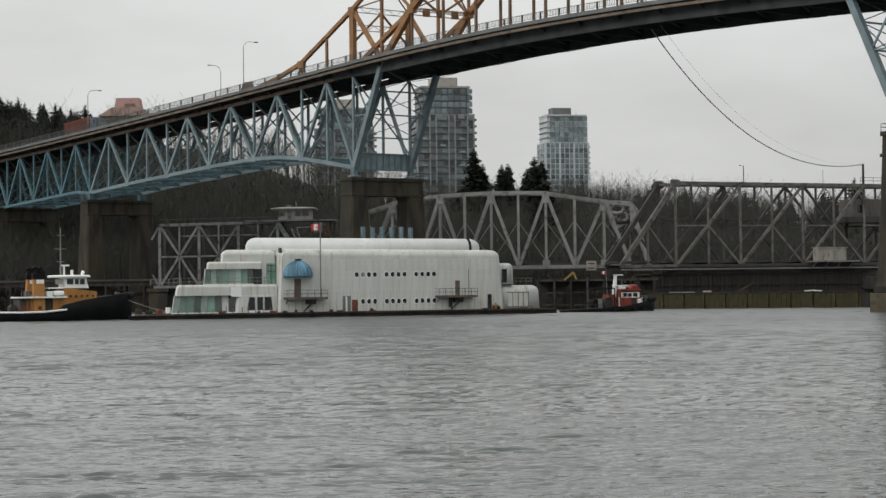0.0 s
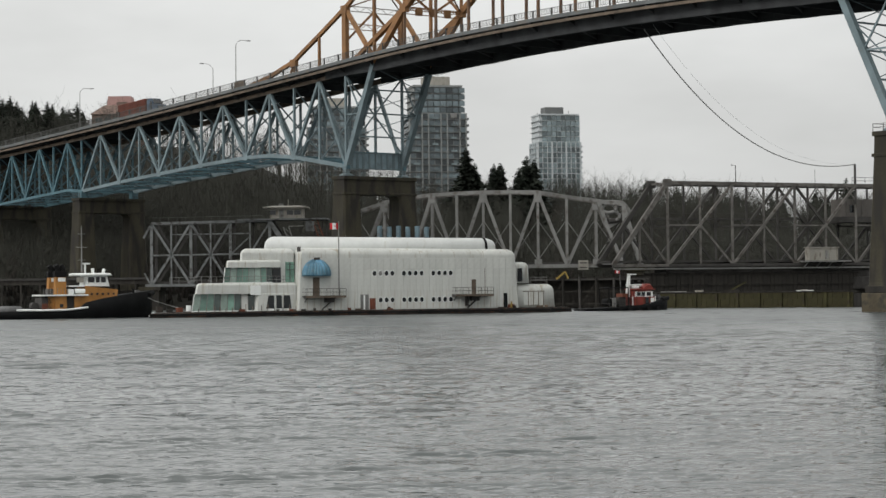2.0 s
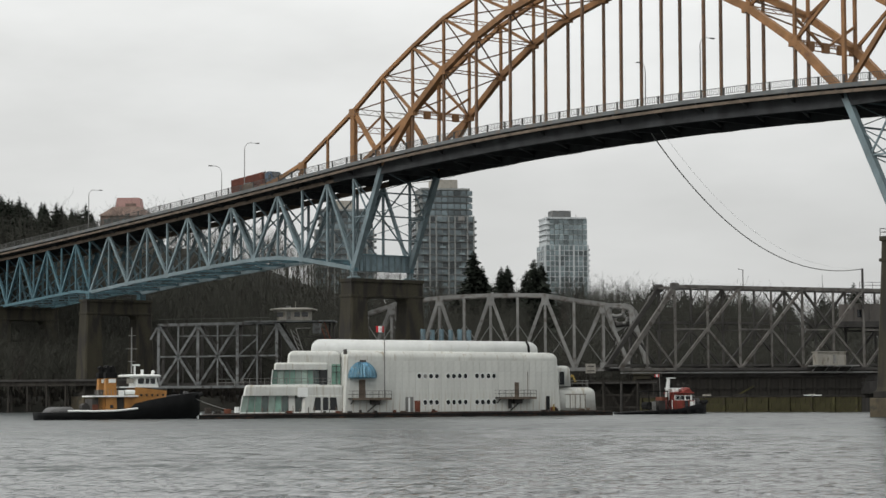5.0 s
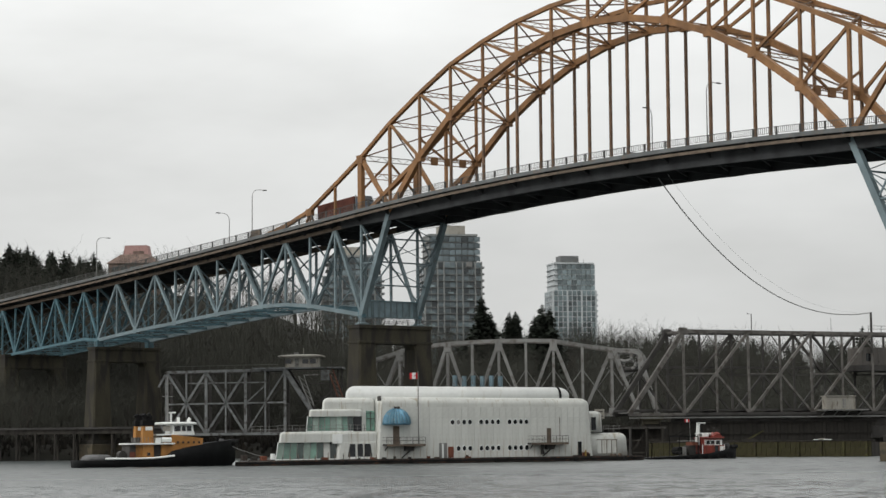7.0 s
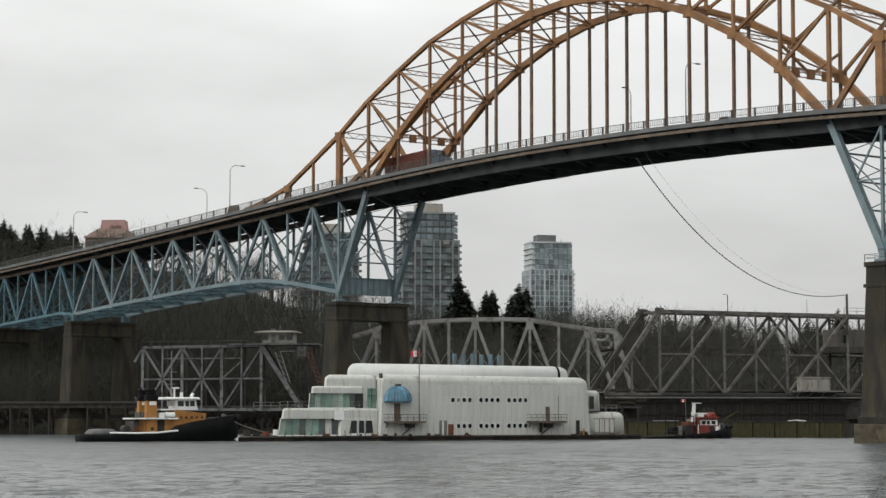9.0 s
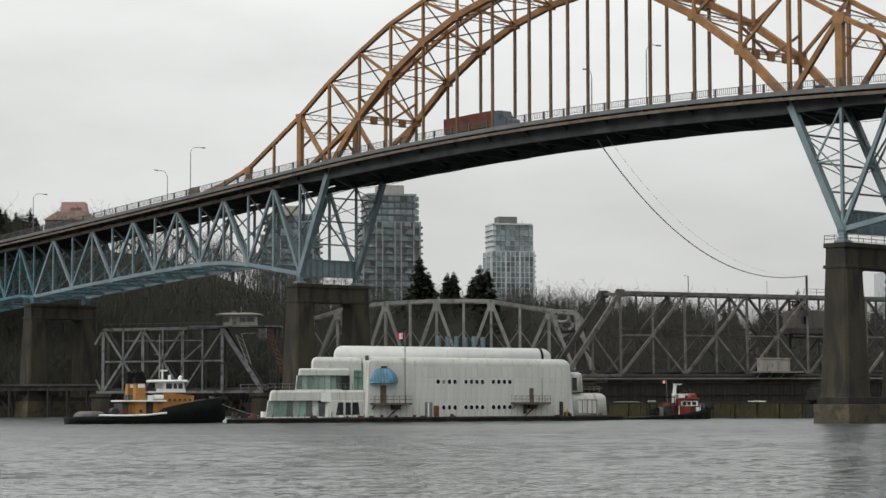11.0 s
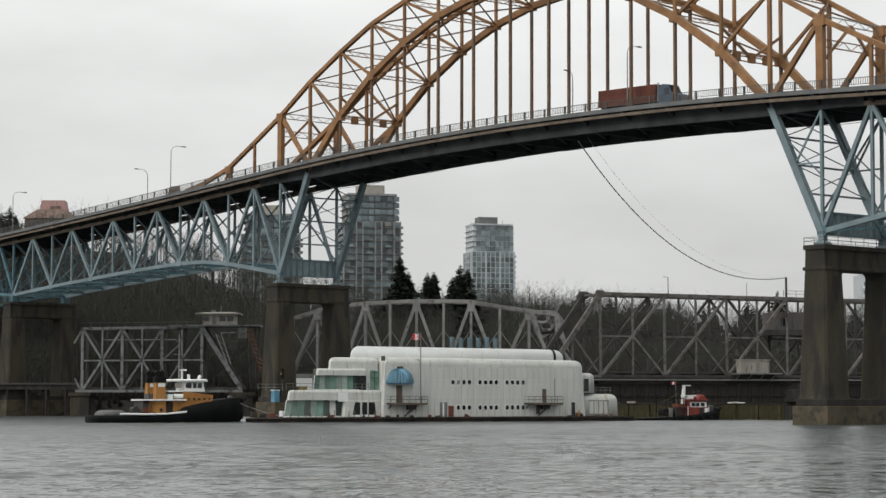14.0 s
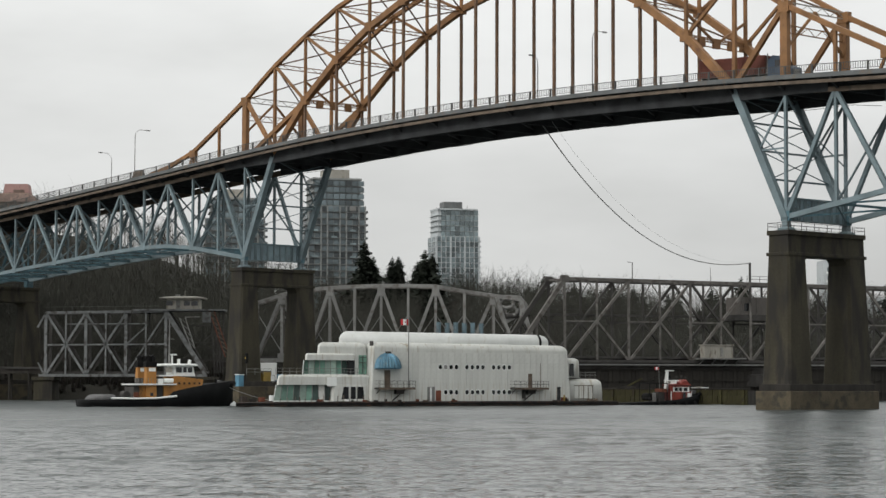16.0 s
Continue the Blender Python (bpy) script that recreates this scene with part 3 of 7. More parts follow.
def cross_frames(flip):
    f = (lambda s: SPAN - s) if flip else (lambda s: s)
    for k in range(0, 13):
        s = -k * SIDE
        z0, z1 = lower_z(s) if k else 31.4, deck_z(s) - 2.4
        beamed("cross_strut", (f(s), 0, z0), (f(s), WIDE, z0), 0.3, 0.35, M_BLUE, bridge)
        for a, b in ((z0, z1), (z1, z0)):
            beamed("cross_brace", (f(s), 0, a), (f(s), WIDE, b), 0.22, 0.26, M_TEAL, bridge)
        if k < 12:
            for a, b in ((0, WIDE), (WIDE, 0)):
                beamed("bottom_lateral", (f(s), a, lower_z(s)), (f(s - SIDE), b, lower_z(s - SIDE)), 0.22, 0.28, M_BLUE, bridge)
    legs = [(f(PANEL * 1.0 * u), 28.4 + (deck_z(0) - 29.0) * u) for u in (0.3, 0.52, 0.74, 0.95)]
    for x, z in legs:
        beamed("leg_strut", (x, 0, z), (x, WIDE, z), 0.2, 0.28, M_TEAL, bridge)
    for (x0, z0), (x1, z1) in zip(legs, legs[1:]):
        for a, b in ((0, WIDE), (WIDE, 0)):
            beamed("leg_brace", (x0, a, z0), (x1, b, z1), 0.11, 0.14, M_TEAL, bridge)
    for w in (0, WIDE):
        x0, z0 = legs[1]
        beamed("leg_tie", (x0, w, z0), (f(0), w, z0), 0.2, 0.25, M_TEAL, bridge)
        beamed("leg_tie", (x0, w, z0), (f(0), w, deck_z(0) - 2.4), 0.22, 0.28, M_TEAL, bridge)
        # light inspection ladder inside the leg
        beamed("ladder", (legs[2][0], w, legs[2][1]), (f(0), w, z0 - 2), 0.3, 0.12, M_TEAL, bridge)
    # plated portal girder between the two bearings, with stiffeners
    boxed("portal_girder", (f(0) - 0.25, f(0) + 0.25, 0.5, WIDE - 0.5, 28.2, 31.3), M_GIRDER, bridge, "faded pale blue plate girder")
    for i in range(9):
        w = 0.7 + i * (WIDE - 1.4) / 8
        boxed("stiffener", (f(0) - 0.42, f(0) + 0.42, w - 0.12, w + 0.12, 28.2, 31.3), M_TEAL, bridge)
    for z in (28.1, 31.25):
        boxed("girder_flange", (f(0) - 0.5, f(0) + 0.5, 0.5, WIDE - 0.5, z, z + 0.14), M_TEAL, bridge)
    for i in range(9):
        w = 1.2 + i * (WIDE - 2.4) / 8
        boxed("stiffener", (f(0) - 0.42, f(0) + 0.42, w - 0.07, w + 0.07, 28.25, 31.25), M_TEAL, bridge)
    for w in (0, WIDE):
        bm = bmesh.new()
        loft(bm, [[(f(0) + x * r, w + y * r, z) for x, y in ((-1, -1), (1, -1), (1, 1), (-1, 1))] for r, z in ((0.95, 26.6), (0.95, 26.9), (0.5, 27.2), (0.45, 28.2), (0.6, 28.6))])
        part("bearing", bm, M_TEAL, bridge)


def far_truss():
    """The shorter deck span beyond the side span, towards the left bank."""
    P0, PN = -12 * SIDE, 7.62
    low = lambda s: 29.2 - 0.055 * (P0 - s)
    t = lambda s: deck_z(s) - 2.0
    for w in (0, WIDE):
        for k in range(16):
            s0, s1 = P0 - k * PN, P0 - (k + 1) * PN
            z0 = 28.3 if k == 0 else low(s0)
            beamed("lower_chord", (s0, w, z0), (s1, w, low(s1)), 0.55, 0.65, M_BLUE, bridge)
            beamed("upper_chord", (s0, w, t(s0)), (s1, w, t(s1)), 0.6, 0.7, M_RUSTY, bridge)
            a, b = (z0, t(s1)) if k % 2 == 0 else (t(s0), low(s1))
            beamed("diagonal", (s0, w, a), (s1, w, b), 0.5, 0.55, M_BLUE, bridge)
            beamed("post", (s0 - (0.5 if k == 0 else 0), w, z0), (s0 - (0.5 if k == 0 else 0), w, t(s0)), 0.38, 0.42, M_BLUE, bridge)
    for k in range(0, 16):
        s = P0 - k * PN
        for a, b in ((low(s), t(s)), (t(s), low(s))):
            beamed("cross_brace", (s, 0, a), (s, WIDE, b), 0.2, 0.24, M_BLUE, bridge)
        for a, b in ((0, WIDE), (WIDE, 0)):
            beamed("bottom_lateral", (s, a, low(s)), (s - PN, b, low(s - PN)), 0.2, 0.26, M_BLUE, bridge)
    for w in (0, WIDE):
        boxed("bearing", (P0 - 0.8, P0 + 0.8, w - 0.8, w + 0.8, 26.6, 28.2), M_BLUE, bridge)


S0, S1 = -232.0, SPAN + 12 * SIDE


def tie_depth(s):
    """Depth of the tie girder below the road: shallow beyond the piers, full under the arch."""
    return 2.3 + 0.8 * step(-8, 16, min(s, SPAN - s))


def deck():
    stations = []
    s = S0
    while s < S1:
        stations.append(s)
        s += PANEL / 2
    stations.append(S1)

    def ribbon(name, w0, w1, z0, z1, material, label=""):
        bm = bmesh.new()
        loft(bm, [[(s, w0, deck_z(s) + z0), (s, w1, deck_z(s) + z0), (s, w1, deck_z(s) + z1), (s, w0, deck_z(s) + z1)] for s in stations])
        return part(name, bm, material, bridge, label)

    ribbon("roadway", -0.6, WIDE + 0.6, -0.35, 0.05, M_ASPHALT)
    ribbon("sidewalk", -2.1, -0.65, -0.25, 0.22, M_EDGE, "pale concrete sidewalk edge")
    ribbon("sidewalk", WIDE + 0.65, WIDE + 2.1, -0.25, 0.22, M_EDGE, "pale concrete sidewalk edge")
    ribbon("fascia", -2.2, -2.1, -0.42, 0.26, M_EDGE, "pale blue-grey steel edge beam")
    ribbon("fascia", WIDE + 2.1, WIDE + 2.2, -0.42, 0.26, M_EDGE, "pale blue-grey steel edge beam")
    for w in (-1.9, WIDE + 1.9):
        ribbon("edge_stringer", w - 0.14, w + 0.14, -1.2, -0.72, M_RUSTY, "rusty brown edge stringer")
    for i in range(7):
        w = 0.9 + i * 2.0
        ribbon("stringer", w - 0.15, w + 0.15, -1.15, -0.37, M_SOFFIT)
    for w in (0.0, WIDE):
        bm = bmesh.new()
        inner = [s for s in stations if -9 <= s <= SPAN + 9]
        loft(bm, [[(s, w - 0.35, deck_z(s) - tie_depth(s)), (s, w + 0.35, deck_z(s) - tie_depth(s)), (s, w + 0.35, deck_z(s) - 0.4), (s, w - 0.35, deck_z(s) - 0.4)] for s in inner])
        part("tie_girder", bm, M_SOFFIT, bridge, "tie girder under the arch, dark with the deck's shade in its colour")
    k = -13
    while k <= 26:
        s = k * PANEL
        if S0 < s < S1:
            z = deck_z(s)
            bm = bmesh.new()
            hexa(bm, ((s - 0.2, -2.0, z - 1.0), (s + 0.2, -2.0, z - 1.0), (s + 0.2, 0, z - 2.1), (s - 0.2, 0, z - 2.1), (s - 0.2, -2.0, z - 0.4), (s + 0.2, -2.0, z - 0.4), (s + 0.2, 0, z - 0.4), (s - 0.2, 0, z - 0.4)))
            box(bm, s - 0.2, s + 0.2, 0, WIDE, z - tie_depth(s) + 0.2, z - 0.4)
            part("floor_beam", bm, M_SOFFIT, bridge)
        k += 1
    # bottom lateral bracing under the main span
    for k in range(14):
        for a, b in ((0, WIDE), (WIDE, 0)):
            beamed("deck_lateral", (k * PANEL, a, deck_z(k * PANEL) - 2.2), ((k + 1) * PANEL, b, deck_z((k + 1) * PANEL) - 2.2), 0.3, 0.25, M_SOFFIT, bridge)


def service_wire():
    """A thin service line slung along under the near edge of the deck."""
    pts = []
    for i in range(85):
        sx = -4 + i * 1.75
        pts.append((sx, WIDE + 1.2, deck_z(sx) - 2.5 - 0.5 * abs(math.sin(math.pi * sx / (PANEL * 2)))))
    tubed("service_line", pts, 0.04, M_EDGE, bridge, n=5)


def railing(w):
    n = int((S1 - S0) / (PANEL / 2))
    post = None
    for i in range(n + 1):
        s = S0 + (S1 - S0) * i / n
        if post is None:
            bm = bmesh.new()
            box(bm, -0.12, 0.12, -0.12, 0.12, 0, 1.35)
            post = part("rail_post", bm, M_RAIL, bridge)
            post.matrix_basis = pose(s, w, deck_z(s) + 0.2)
        else:
            shared("rail_post", post, bridge, pose(s, w, deck_z(s) + 0.2))
        if i:
            a = S0 + (S1 - S0) * (i - 1) / n
            for h, t in ((1.3, 0.09), (0.35, 0.07)):
                beamed("rail", (a, w, deck_z(a) + 0.2 + h), (s, w, deck_z(s) + 0.2 + h), 0.07, t, M_RAIL, bridge)
    verts, faces = [], []
    s = S0
    while s < S1:
        z = deck_z(s) + 0.55
        b = len(verts)
        verts += [(s - 0.035, w, z), (s + 0.035, w, z), (s + 0.035, w, z + 0.95), (s - 0.035, w, z + 0.95), (s - 0.035, w + 0.05, z), (s + 0.035, w + 0.05, z), (s + 0.035, w + 0.05, z + 0.95), (s - 0.035, w + 0.05, z + 0.95)]
        faces += [(b, b + 1, b + 2, b + 3), (b + 5, b + 4, b + 7, b + 6), (b, b + 3, b + 7, b + 4), (b + 1, b + 5, b + 6, b + 2)]
        s += 0.42
    me = bpy.data.meshes.new("picket")
    me.from_pydata(verts, [], faces)
    me.materials.append(M_RAIL)
    ob = new("picket", me)
    ob.parent = bridge
    tagged(ob, kind="stuff")


for w in (0.0, WIDE):
    arch_rib(w)
    for flip in (False, True):
        deck_truss(w, flip)
arch_bracing()
cross_frames(False)
cross_frames(True)
far_truss()
deck()
service_wire()
railing(-2.0)
railing(WIDE + 2.0)


# ---- concrete piers ----
def pier(s, top=26.6):
    p = thing("concrete_pier", BRIDGE @ pose(s, 0, 0), "tall brown concrete bridge pier with two tapered columns", "bridge pier", "piers of the road bridge")
    for w in (0, WIDE):
        bm = bmesh.new()
        rings = []
        for z, h in ((4.3, 2.75), (4.8, 2.65), (22.9, 2.02)):
            c = 0.35
            rings.append([(x, w + y, z) for x, y in ((-h, -h + c), (-h + c, -h), (h - c, -h), (h, -h + c), (h, h - c), (h - c, h), (-h + c, h), (-h, h - c))])
        loft(bm, rings)
        part("column", bm, M_CONC, p)
    # haunches that round the corners under the cross beam
    for w, k in ((2.0, 1), (WIDE - 2.0, -1)):
        bm = bmesh.new()
        arc = [(w + k * 1.3 * (1 - math.cos(math.pi / 2 * i / 5)), 22.95 - 1.5 * (1 - math.sin(math.pi / 2 * i / 5))) for i in range(6)]
        ring = [(w - k * 0.3, 22.95), (w - k * 0.3, 21.4)] + arc
        loft(bm, [[(x, y, z) for y, z in ring] for x in (-1.6, 1.6)])
        part("haunch", bm, M_CONC, p)
    boxed("band", (-2.12, 2.12, -2.12, WIDE + 2.12, 22.9, 23.4), M_CONC, p, bevel=0.08)
    bm = bmesh.new()
    loft(bm, [[(-1.85, w, 23.4), (1.85, w, 23.4), (1.75, w, 25.9), (-1.75, w, 25.9)] for w in (-1.85, WIDE + 1.85)])
    part("cap_beam", bm, M_CONC, p)
    boxed("coping", (-2.05, 2.05, -2.05, WIDE + 2.05, 25.9, top), M_CONC, p, bevel=0.08)
    boxed("plinth", (-2.9, 2.9, -2.9, WIDE + 2.9, 3.3, 4.3), M_TIMBER, p, "dark concrete plinth", 0.1)
    boxed("footing", (-3.3, 3.3, -3.3, WIDE + 3.3, -5.0, 3.3), M_FOOT, p, "stained concrete footing", 0.15)
    # guard rail on the coping
    for w in (-1.95, WIDE + 1.95):
        for x in (-1.9, 0, 1.9):
            beamed("guard_post", (x, w, top), (x, w, top + 1.15), 0.07, 0.07, M_RAIL, p)
        for h in (0.6, 1.1):
            beamed("guard_rail", (-1.9, w, top + h), (1.9, w, top + h), 0.06, 0.06, M_RAIL, p)
    for x in (-1.95, 1.95):
        for i in range(7):
            w = -1.9 + i * (WIDE + 3.8) / 6
            beamed("guard_post", (x, w, top), (x, w, top + 1.15), 0.07, 0.07, M_RAIL, p)
        for h in (0.6, 1.1):
            beamed("guard_rail", (x, -1.9, top + h), (x, WIDE + 1.9, top + h), 0.06, 0.06, M_RAIL, p)
    return p


for s in (0.0, SPAN, -12 * SIDE, -160.0, SPAN + 12 * SIDE):
    pier(s)


# ---- street lamps on the bridge ----
def street_lamp(s, w, height, arm):
    z = deck_z(s) + (0.22 if w < 0 or w > WIDE else 0.05)
    lamp = thing("street_lamp", BRIDGE @ pose(s, w, z), "slender grey street lamp with a curved arm on the bridge deck", "street lamp", "street lamps along the bridge")
    pts = [(0, 0, 0), (0, 0, height * 0.55), (0, 0, height * 0.86)]
    for i in range(1, 7):
        a = math.pi / 2 * i / 6
        pts.append((0, arm * 0.5 * (1 - math.cos(a)), height * 0.86 + height * 0.14 * math.sin(a)))
    pts.append((0, arm, height))
    tubed("pole", pts, [0.1, 0.09, 0.08] + [0.06] * 7, M_STEEL, lamp)
    boxed("lamp_head", (-0.16, 0.16, arm - 0.3, arm + 0.65, height - 0.1, height + 0.1), M_RAIL, lamp, bevel=0.04)


for s, w, height, arm in ((-39.4, -0.9, 10.6, 3.0), (-74.4, WIDE + 0.9, 11.4, -3.2), (-110.0, -0.9, 9.8, 3.0), (68.6, WIDE + 0.9, 10.8, -1.8), (98.0, -0.9, 10.2, 2.6)):
    street_lamp(s, w, height, arm)



# ---- the railway bridge behind: two fixed spans and the opened swing span ----
def rail_truss(t, name_mat, tops, z0, xs, wide, heavy=0.72, light=0.5, first_up=True):
    """Two trusses side by side with panel points at xs; tops are the heights of the top chord's nodes."""
    n = len(tops)
    # far truss coloured darker for depth: its shade is put into the steel
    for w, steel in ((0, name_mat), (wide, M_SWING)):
        for k in range(n - 1):
            x0, x1 = xs[k], xs[k + 1]
            beamed("top_chord", (x0, w, tops[k]), (x1, w, tops[k + 1]), 0.6, heavy + 0.1, steel, t)
            beamed("bottom_chord", (x0, w, z0), (x1, w, z0), 0.6, heavy + 0.1, steel, t)
            up = (k % 2 == 0) == first_up
            a, b = (z0, tops[k + 1]) if up else (tops[k], z0)
            beamed("diagonal", (x0, w, a), (x1, w, b), 0.5, heavy, steel, t)
        for k in range(n):
            beamed("post", (xs[k], w, z0), (xs[k], w, tops[k]), 0.4, light + 0.08, steel, t)
            if (k % 2 == 1) == first_up:
                boxed("gusset", (xs[k] - 0.85, xs[k] + 0.85, w - 0.36, w + 0.36, tops[k] - 1.3, tops[k] + 0.2), steel, t)
    for k in range(n):
        beamed("top_strut", (xs[k], 0, tops[k]), (xs[k], wide, tops[k]), 0.25, 0.4, name_mat, t)
        beamed("sway_brace", (xs[k], 0, tops[k] - 3.2), (xs[k], wide / 2, tops[k]), 0.15, 0.2, name_mat, t)
        beamed("sway_brace", (xs[k], wide, tops[k] - 3.2), (xs[k], wide / 2, tops[k]), 0.15, 0.2, name_mat, t)
        beamed("floor_beam", (xs[k], 0, z0 + 0.2), (xs[k], wide, z0 + 0.2), 0.4, 0.9, M_DARKSTEEL, t)
        if k < n - 1:
            for a, b in ((0, wide), (wide, 0)):
                beamed("top_lateral", (xs[k], a, tops[k]), (xs[k + 1], b, tops[k + 1]), 0.15, 0.18, name_mat, t)
    boxed("track_deck", (xs[0] - 0.5, xs[-1] + 0.5, 0.7, wide - 0.7, z0 + 0.5, z0 + 0.95), M_DARKSTEEL, t, "dark timber railway track deck")


def camelback_span():
    t = thing("railway_truss_span", pose(-37.9, 480, 0.5), "old grey steel railway truss span with a curved top chord", "railway bridge", "spans of the railway bridge")
    xs = (-0.2, 5.9, 11.5, 17.2, 23.05, 29.3, 35.7, 42.2, 49.0, 55.9, 62.3)
    rail_truss(t, M_STEEL, (22.4, 24.4, 25.5, 26.1, 26.4, 26.6, 26.6, 26.5, 25.3, 24.3, 23.3), 9.0, xs, 6.0)
    for w in (0, 6.0):
        beamed("end_post", (xs[0], w, 22.4), (-1.2, w, 9.0), 0.6, 0.7, M_STEEL, t)
        beamed("end_post", (xs[10], w, 23.3), (xs[10] + 4.2, w, 9.0), 0.7, 0.9, M_STEEL, t)
    # heavy skewed portal: plates with rounded openings and a drum below
    e = xs[10]
    rim = [(e - 5.9, -0.5, 24.0), (e - 0.4, 1.5, 23.9), (e + 0.9, 2.0, 22.6), (e + 1.9, 2.4, 20.5), (e - 0.4, 1.6, 20.0), (e - 3.9, 0.2, 18.0)]
    for p0, p1 in zip(rim, rim[1:] + rim[:1]):
        beamed("portal_beam", p0, p1, 0.9, 0.95, M_STEEL, t)
    for cx, cz, rx, rz in ((e - 3.3, 22.5, 1.25, 0.75), (e - 0.5, 22.1, 0.85, 0.85), (e - 2.3, 20.6, 1.1, 0.65)):
        rim_pts = [(cx + (rx + 0.35) * math.cos(math.pi * i / 8), -0.2 + 0.36 * (cx - e + 4), cz + (rz + 0.35) * math.sin(math.pi * i / 8)) for i in range(17)]
        tubed("portal_plate", rim_pts, 0.42, M_STEEL, t, "grey plate rim round an opening", 8)
    tubed("drum", [(e - 3.6, 0.0, 19.4), (e + 2.0, 2.2, 19.9)], 0.65, M_DARKSTEEL, t, n=12)
    for x in (e - 3.2, e - 1.6, e + 0.2, e + 1.6):
        beamed("portal_strut", (x, 1.0, 19.2), (x - 0.8, 1.5, 14.0), 0.25, 0.3, M_DARKSTEEL, t)
    for x in (17.2, 29.3, 42.2, 5.9, 55.9):
        z = 24.0 if x > 50 or x < 10 else 26.0
        boxed("gusset", (x - 0.85, x + 0.85, -0.42, -0.32, z - 1.9, z + 0.4), M_STEEL, t)
        boxed("gusset", (x - 0.9, x + 0.9, -0.42, -0.32, 8.6, 10.6), M_STEEL, t)
    # light upright cross-bracing between the trusses
    for k in range(10):
        for a, b in ((10.5, 20.0), (20.0, 10.5)):
            beamed("cross_brace", (xs[k], 6.3, a), (xs[k + 1], 6.3, b), 0.16, 0.22, M_STEEL, t)
    return t


camelback_span()


def left_span():
    t = thing("railway_truss_span", pose(-85.6, 470, 0.45), "grey steel railway truss span with crossed braces beside an operator's cabin", "railway bridge", "spans of the railway bridge")
    dx, z0, z1, wide = 4.6, 5.4, 19.8, 6.5
    n = 6
    end = n * dx
    # the far side's darker steel has shade painted in
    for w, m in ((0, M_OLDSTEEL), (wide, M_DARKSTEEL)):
        beamed("top_chord", (0, w, z1), (end, w, z1 + 0.4), 0.6, 0.6, m, t)
        beamed("bottom_chord", (-1.5, w, z0), (end + 9.5, w, z0), 0.6, 0.6, m, t)
        beamed("middle_chord", (0, w, 12.4), (end, w, 12.6), 0.3, 0.35, m, t)
        beamed("upper_strut", (dx, w, 17.2), (end - dx, w, 17.3), 0.2, 0.24, m, t)
        beamed("end_brace", (0, w, z1), (-1.9, w, 16.4), 0.4, 0.45, m, t)
        beamed("end_brace", (-1.7, w, 8.3), (-0.2, w, z0), 0.3, 0.35, m, t)
        for k in range(n + 1):
            wd = 0.62 if k % 2 == 0 else 0.34
            beamed("post", (k * dx, w, z0), (k * dx, w, z1), 0.4, wd, m, t)
        for k in (0, 2):
            for a, b in ((z1, z0), (z0, z1)):
                beamed("diagonal", (k * dx, w, a), ((k + 2) * dx, w, b), 0.4, 0.5, m, t)
        beamed("diagonal", (4 * dx, w, z0), (6 * dx, w, z1), 0.35, 0.36, m, t)
        beamed("diagonal", (4 * dx, w, 12.4), (5 * dx, w, 16.6), 0.3, 0.32, m, t)
    for k in range(n + 1):
        for z in (z0, 12.4, z1):
            beamed("cross_strut", (k * dx, 0, z), (k * dx, wide, z), 0.25, 0.35, M_DARKSTEEL, t)
        for a, b in ((z0, 12.4), (12.4, z0)):
            beamed("cross_brace", (k * dx, 0, a), (k * dx, wide, b), 0.14, 0.18, M_DARKSTEEL, t)
    for w, m in ((0, M_OLDSTEEL), (wide, M_DARKSTEEL)):
        beamed("end_post", (end, w, z1 + 0.3), (end + 9.2, w, z0 + 0.4), 0.7, 1.0, m, t)
    # light laced boom hanging beside the end post
    for o in (0.0, 1.3):
        beamed("boom_chord", (30.8 + o, -0.3, 18.6), (33.6 + o * 0.6, -0.3, 11.6), 0.16, 0.2, M_STEEL, t)
    for i in range(5):
        u, v = i / 5, (i + 1) / 5
        beamed("boom_lacing", (30.8 + 2.8 * u, -0.3, 18.6 - 7 * u), (32.1 + 2.3 * v, -0.3, 18.6 - 7 * v), 0.1, 0.12, M_STEEL, t)
    beamed("boom_stay", (32.0, -0.3, 18.8), (35.5, -0.3, 18.9), 0.14, 0.18, M_STEEL, t)
    boxed("counterweight", (36.0, 38.0, -0.6, 0.6, 17.6, 20.0), M_OLDSTEEL, t, "grey plate hanging from the platform", 0.1)
    tubed("hand_rail", [(0, 0, z1 + 1.3), (26, 0, z1 + 1.6)], 0.05, M_RAIL, t)
    for k in range(1, 14):
        tubed("rail_post", [(k * 2.0, 0, z1 + 0.2), (k * 2.0, 0, z1 + 1.4)], 0.05, M_RAIL, t)
    boxed("track_deck", (-1, end + 9.5, 0.8, wide - 0.8, z0 + 0.4, z0 + 0.9), M_DARKSTEEL, t)
    boxed("platform", (20.0, 41.0, -0.8, wide + 0.8, 20.3, 20.65), M_OLDSTEEL, t, "flat steel platform")
    for k in range(4):
        beamed("platform_leg", (37.5 + k, 4.0, 20.3), (38.5 + 0.6 * k, 4.0, 6.0), 0.3, 0.35, M_DARKSTEEL, t)
    for z in (9.0, 13.0, 17.0):
        beamed("platform_tie", (30, 4.0, z), (40.2, 4.0, z), 0.2, 0.25, M_DARKSTEEL, t)
    beamed("platform_brace", (31, 4.0, 9), (40, 4.0, 17), 0.2, 0.25, M_DARKSTEEL, t)
    beamed("platform_brace", (40, 4.0, 9), (31, 4.0, 17), 0.2, 0.25, M_DARKSTEEL, t)
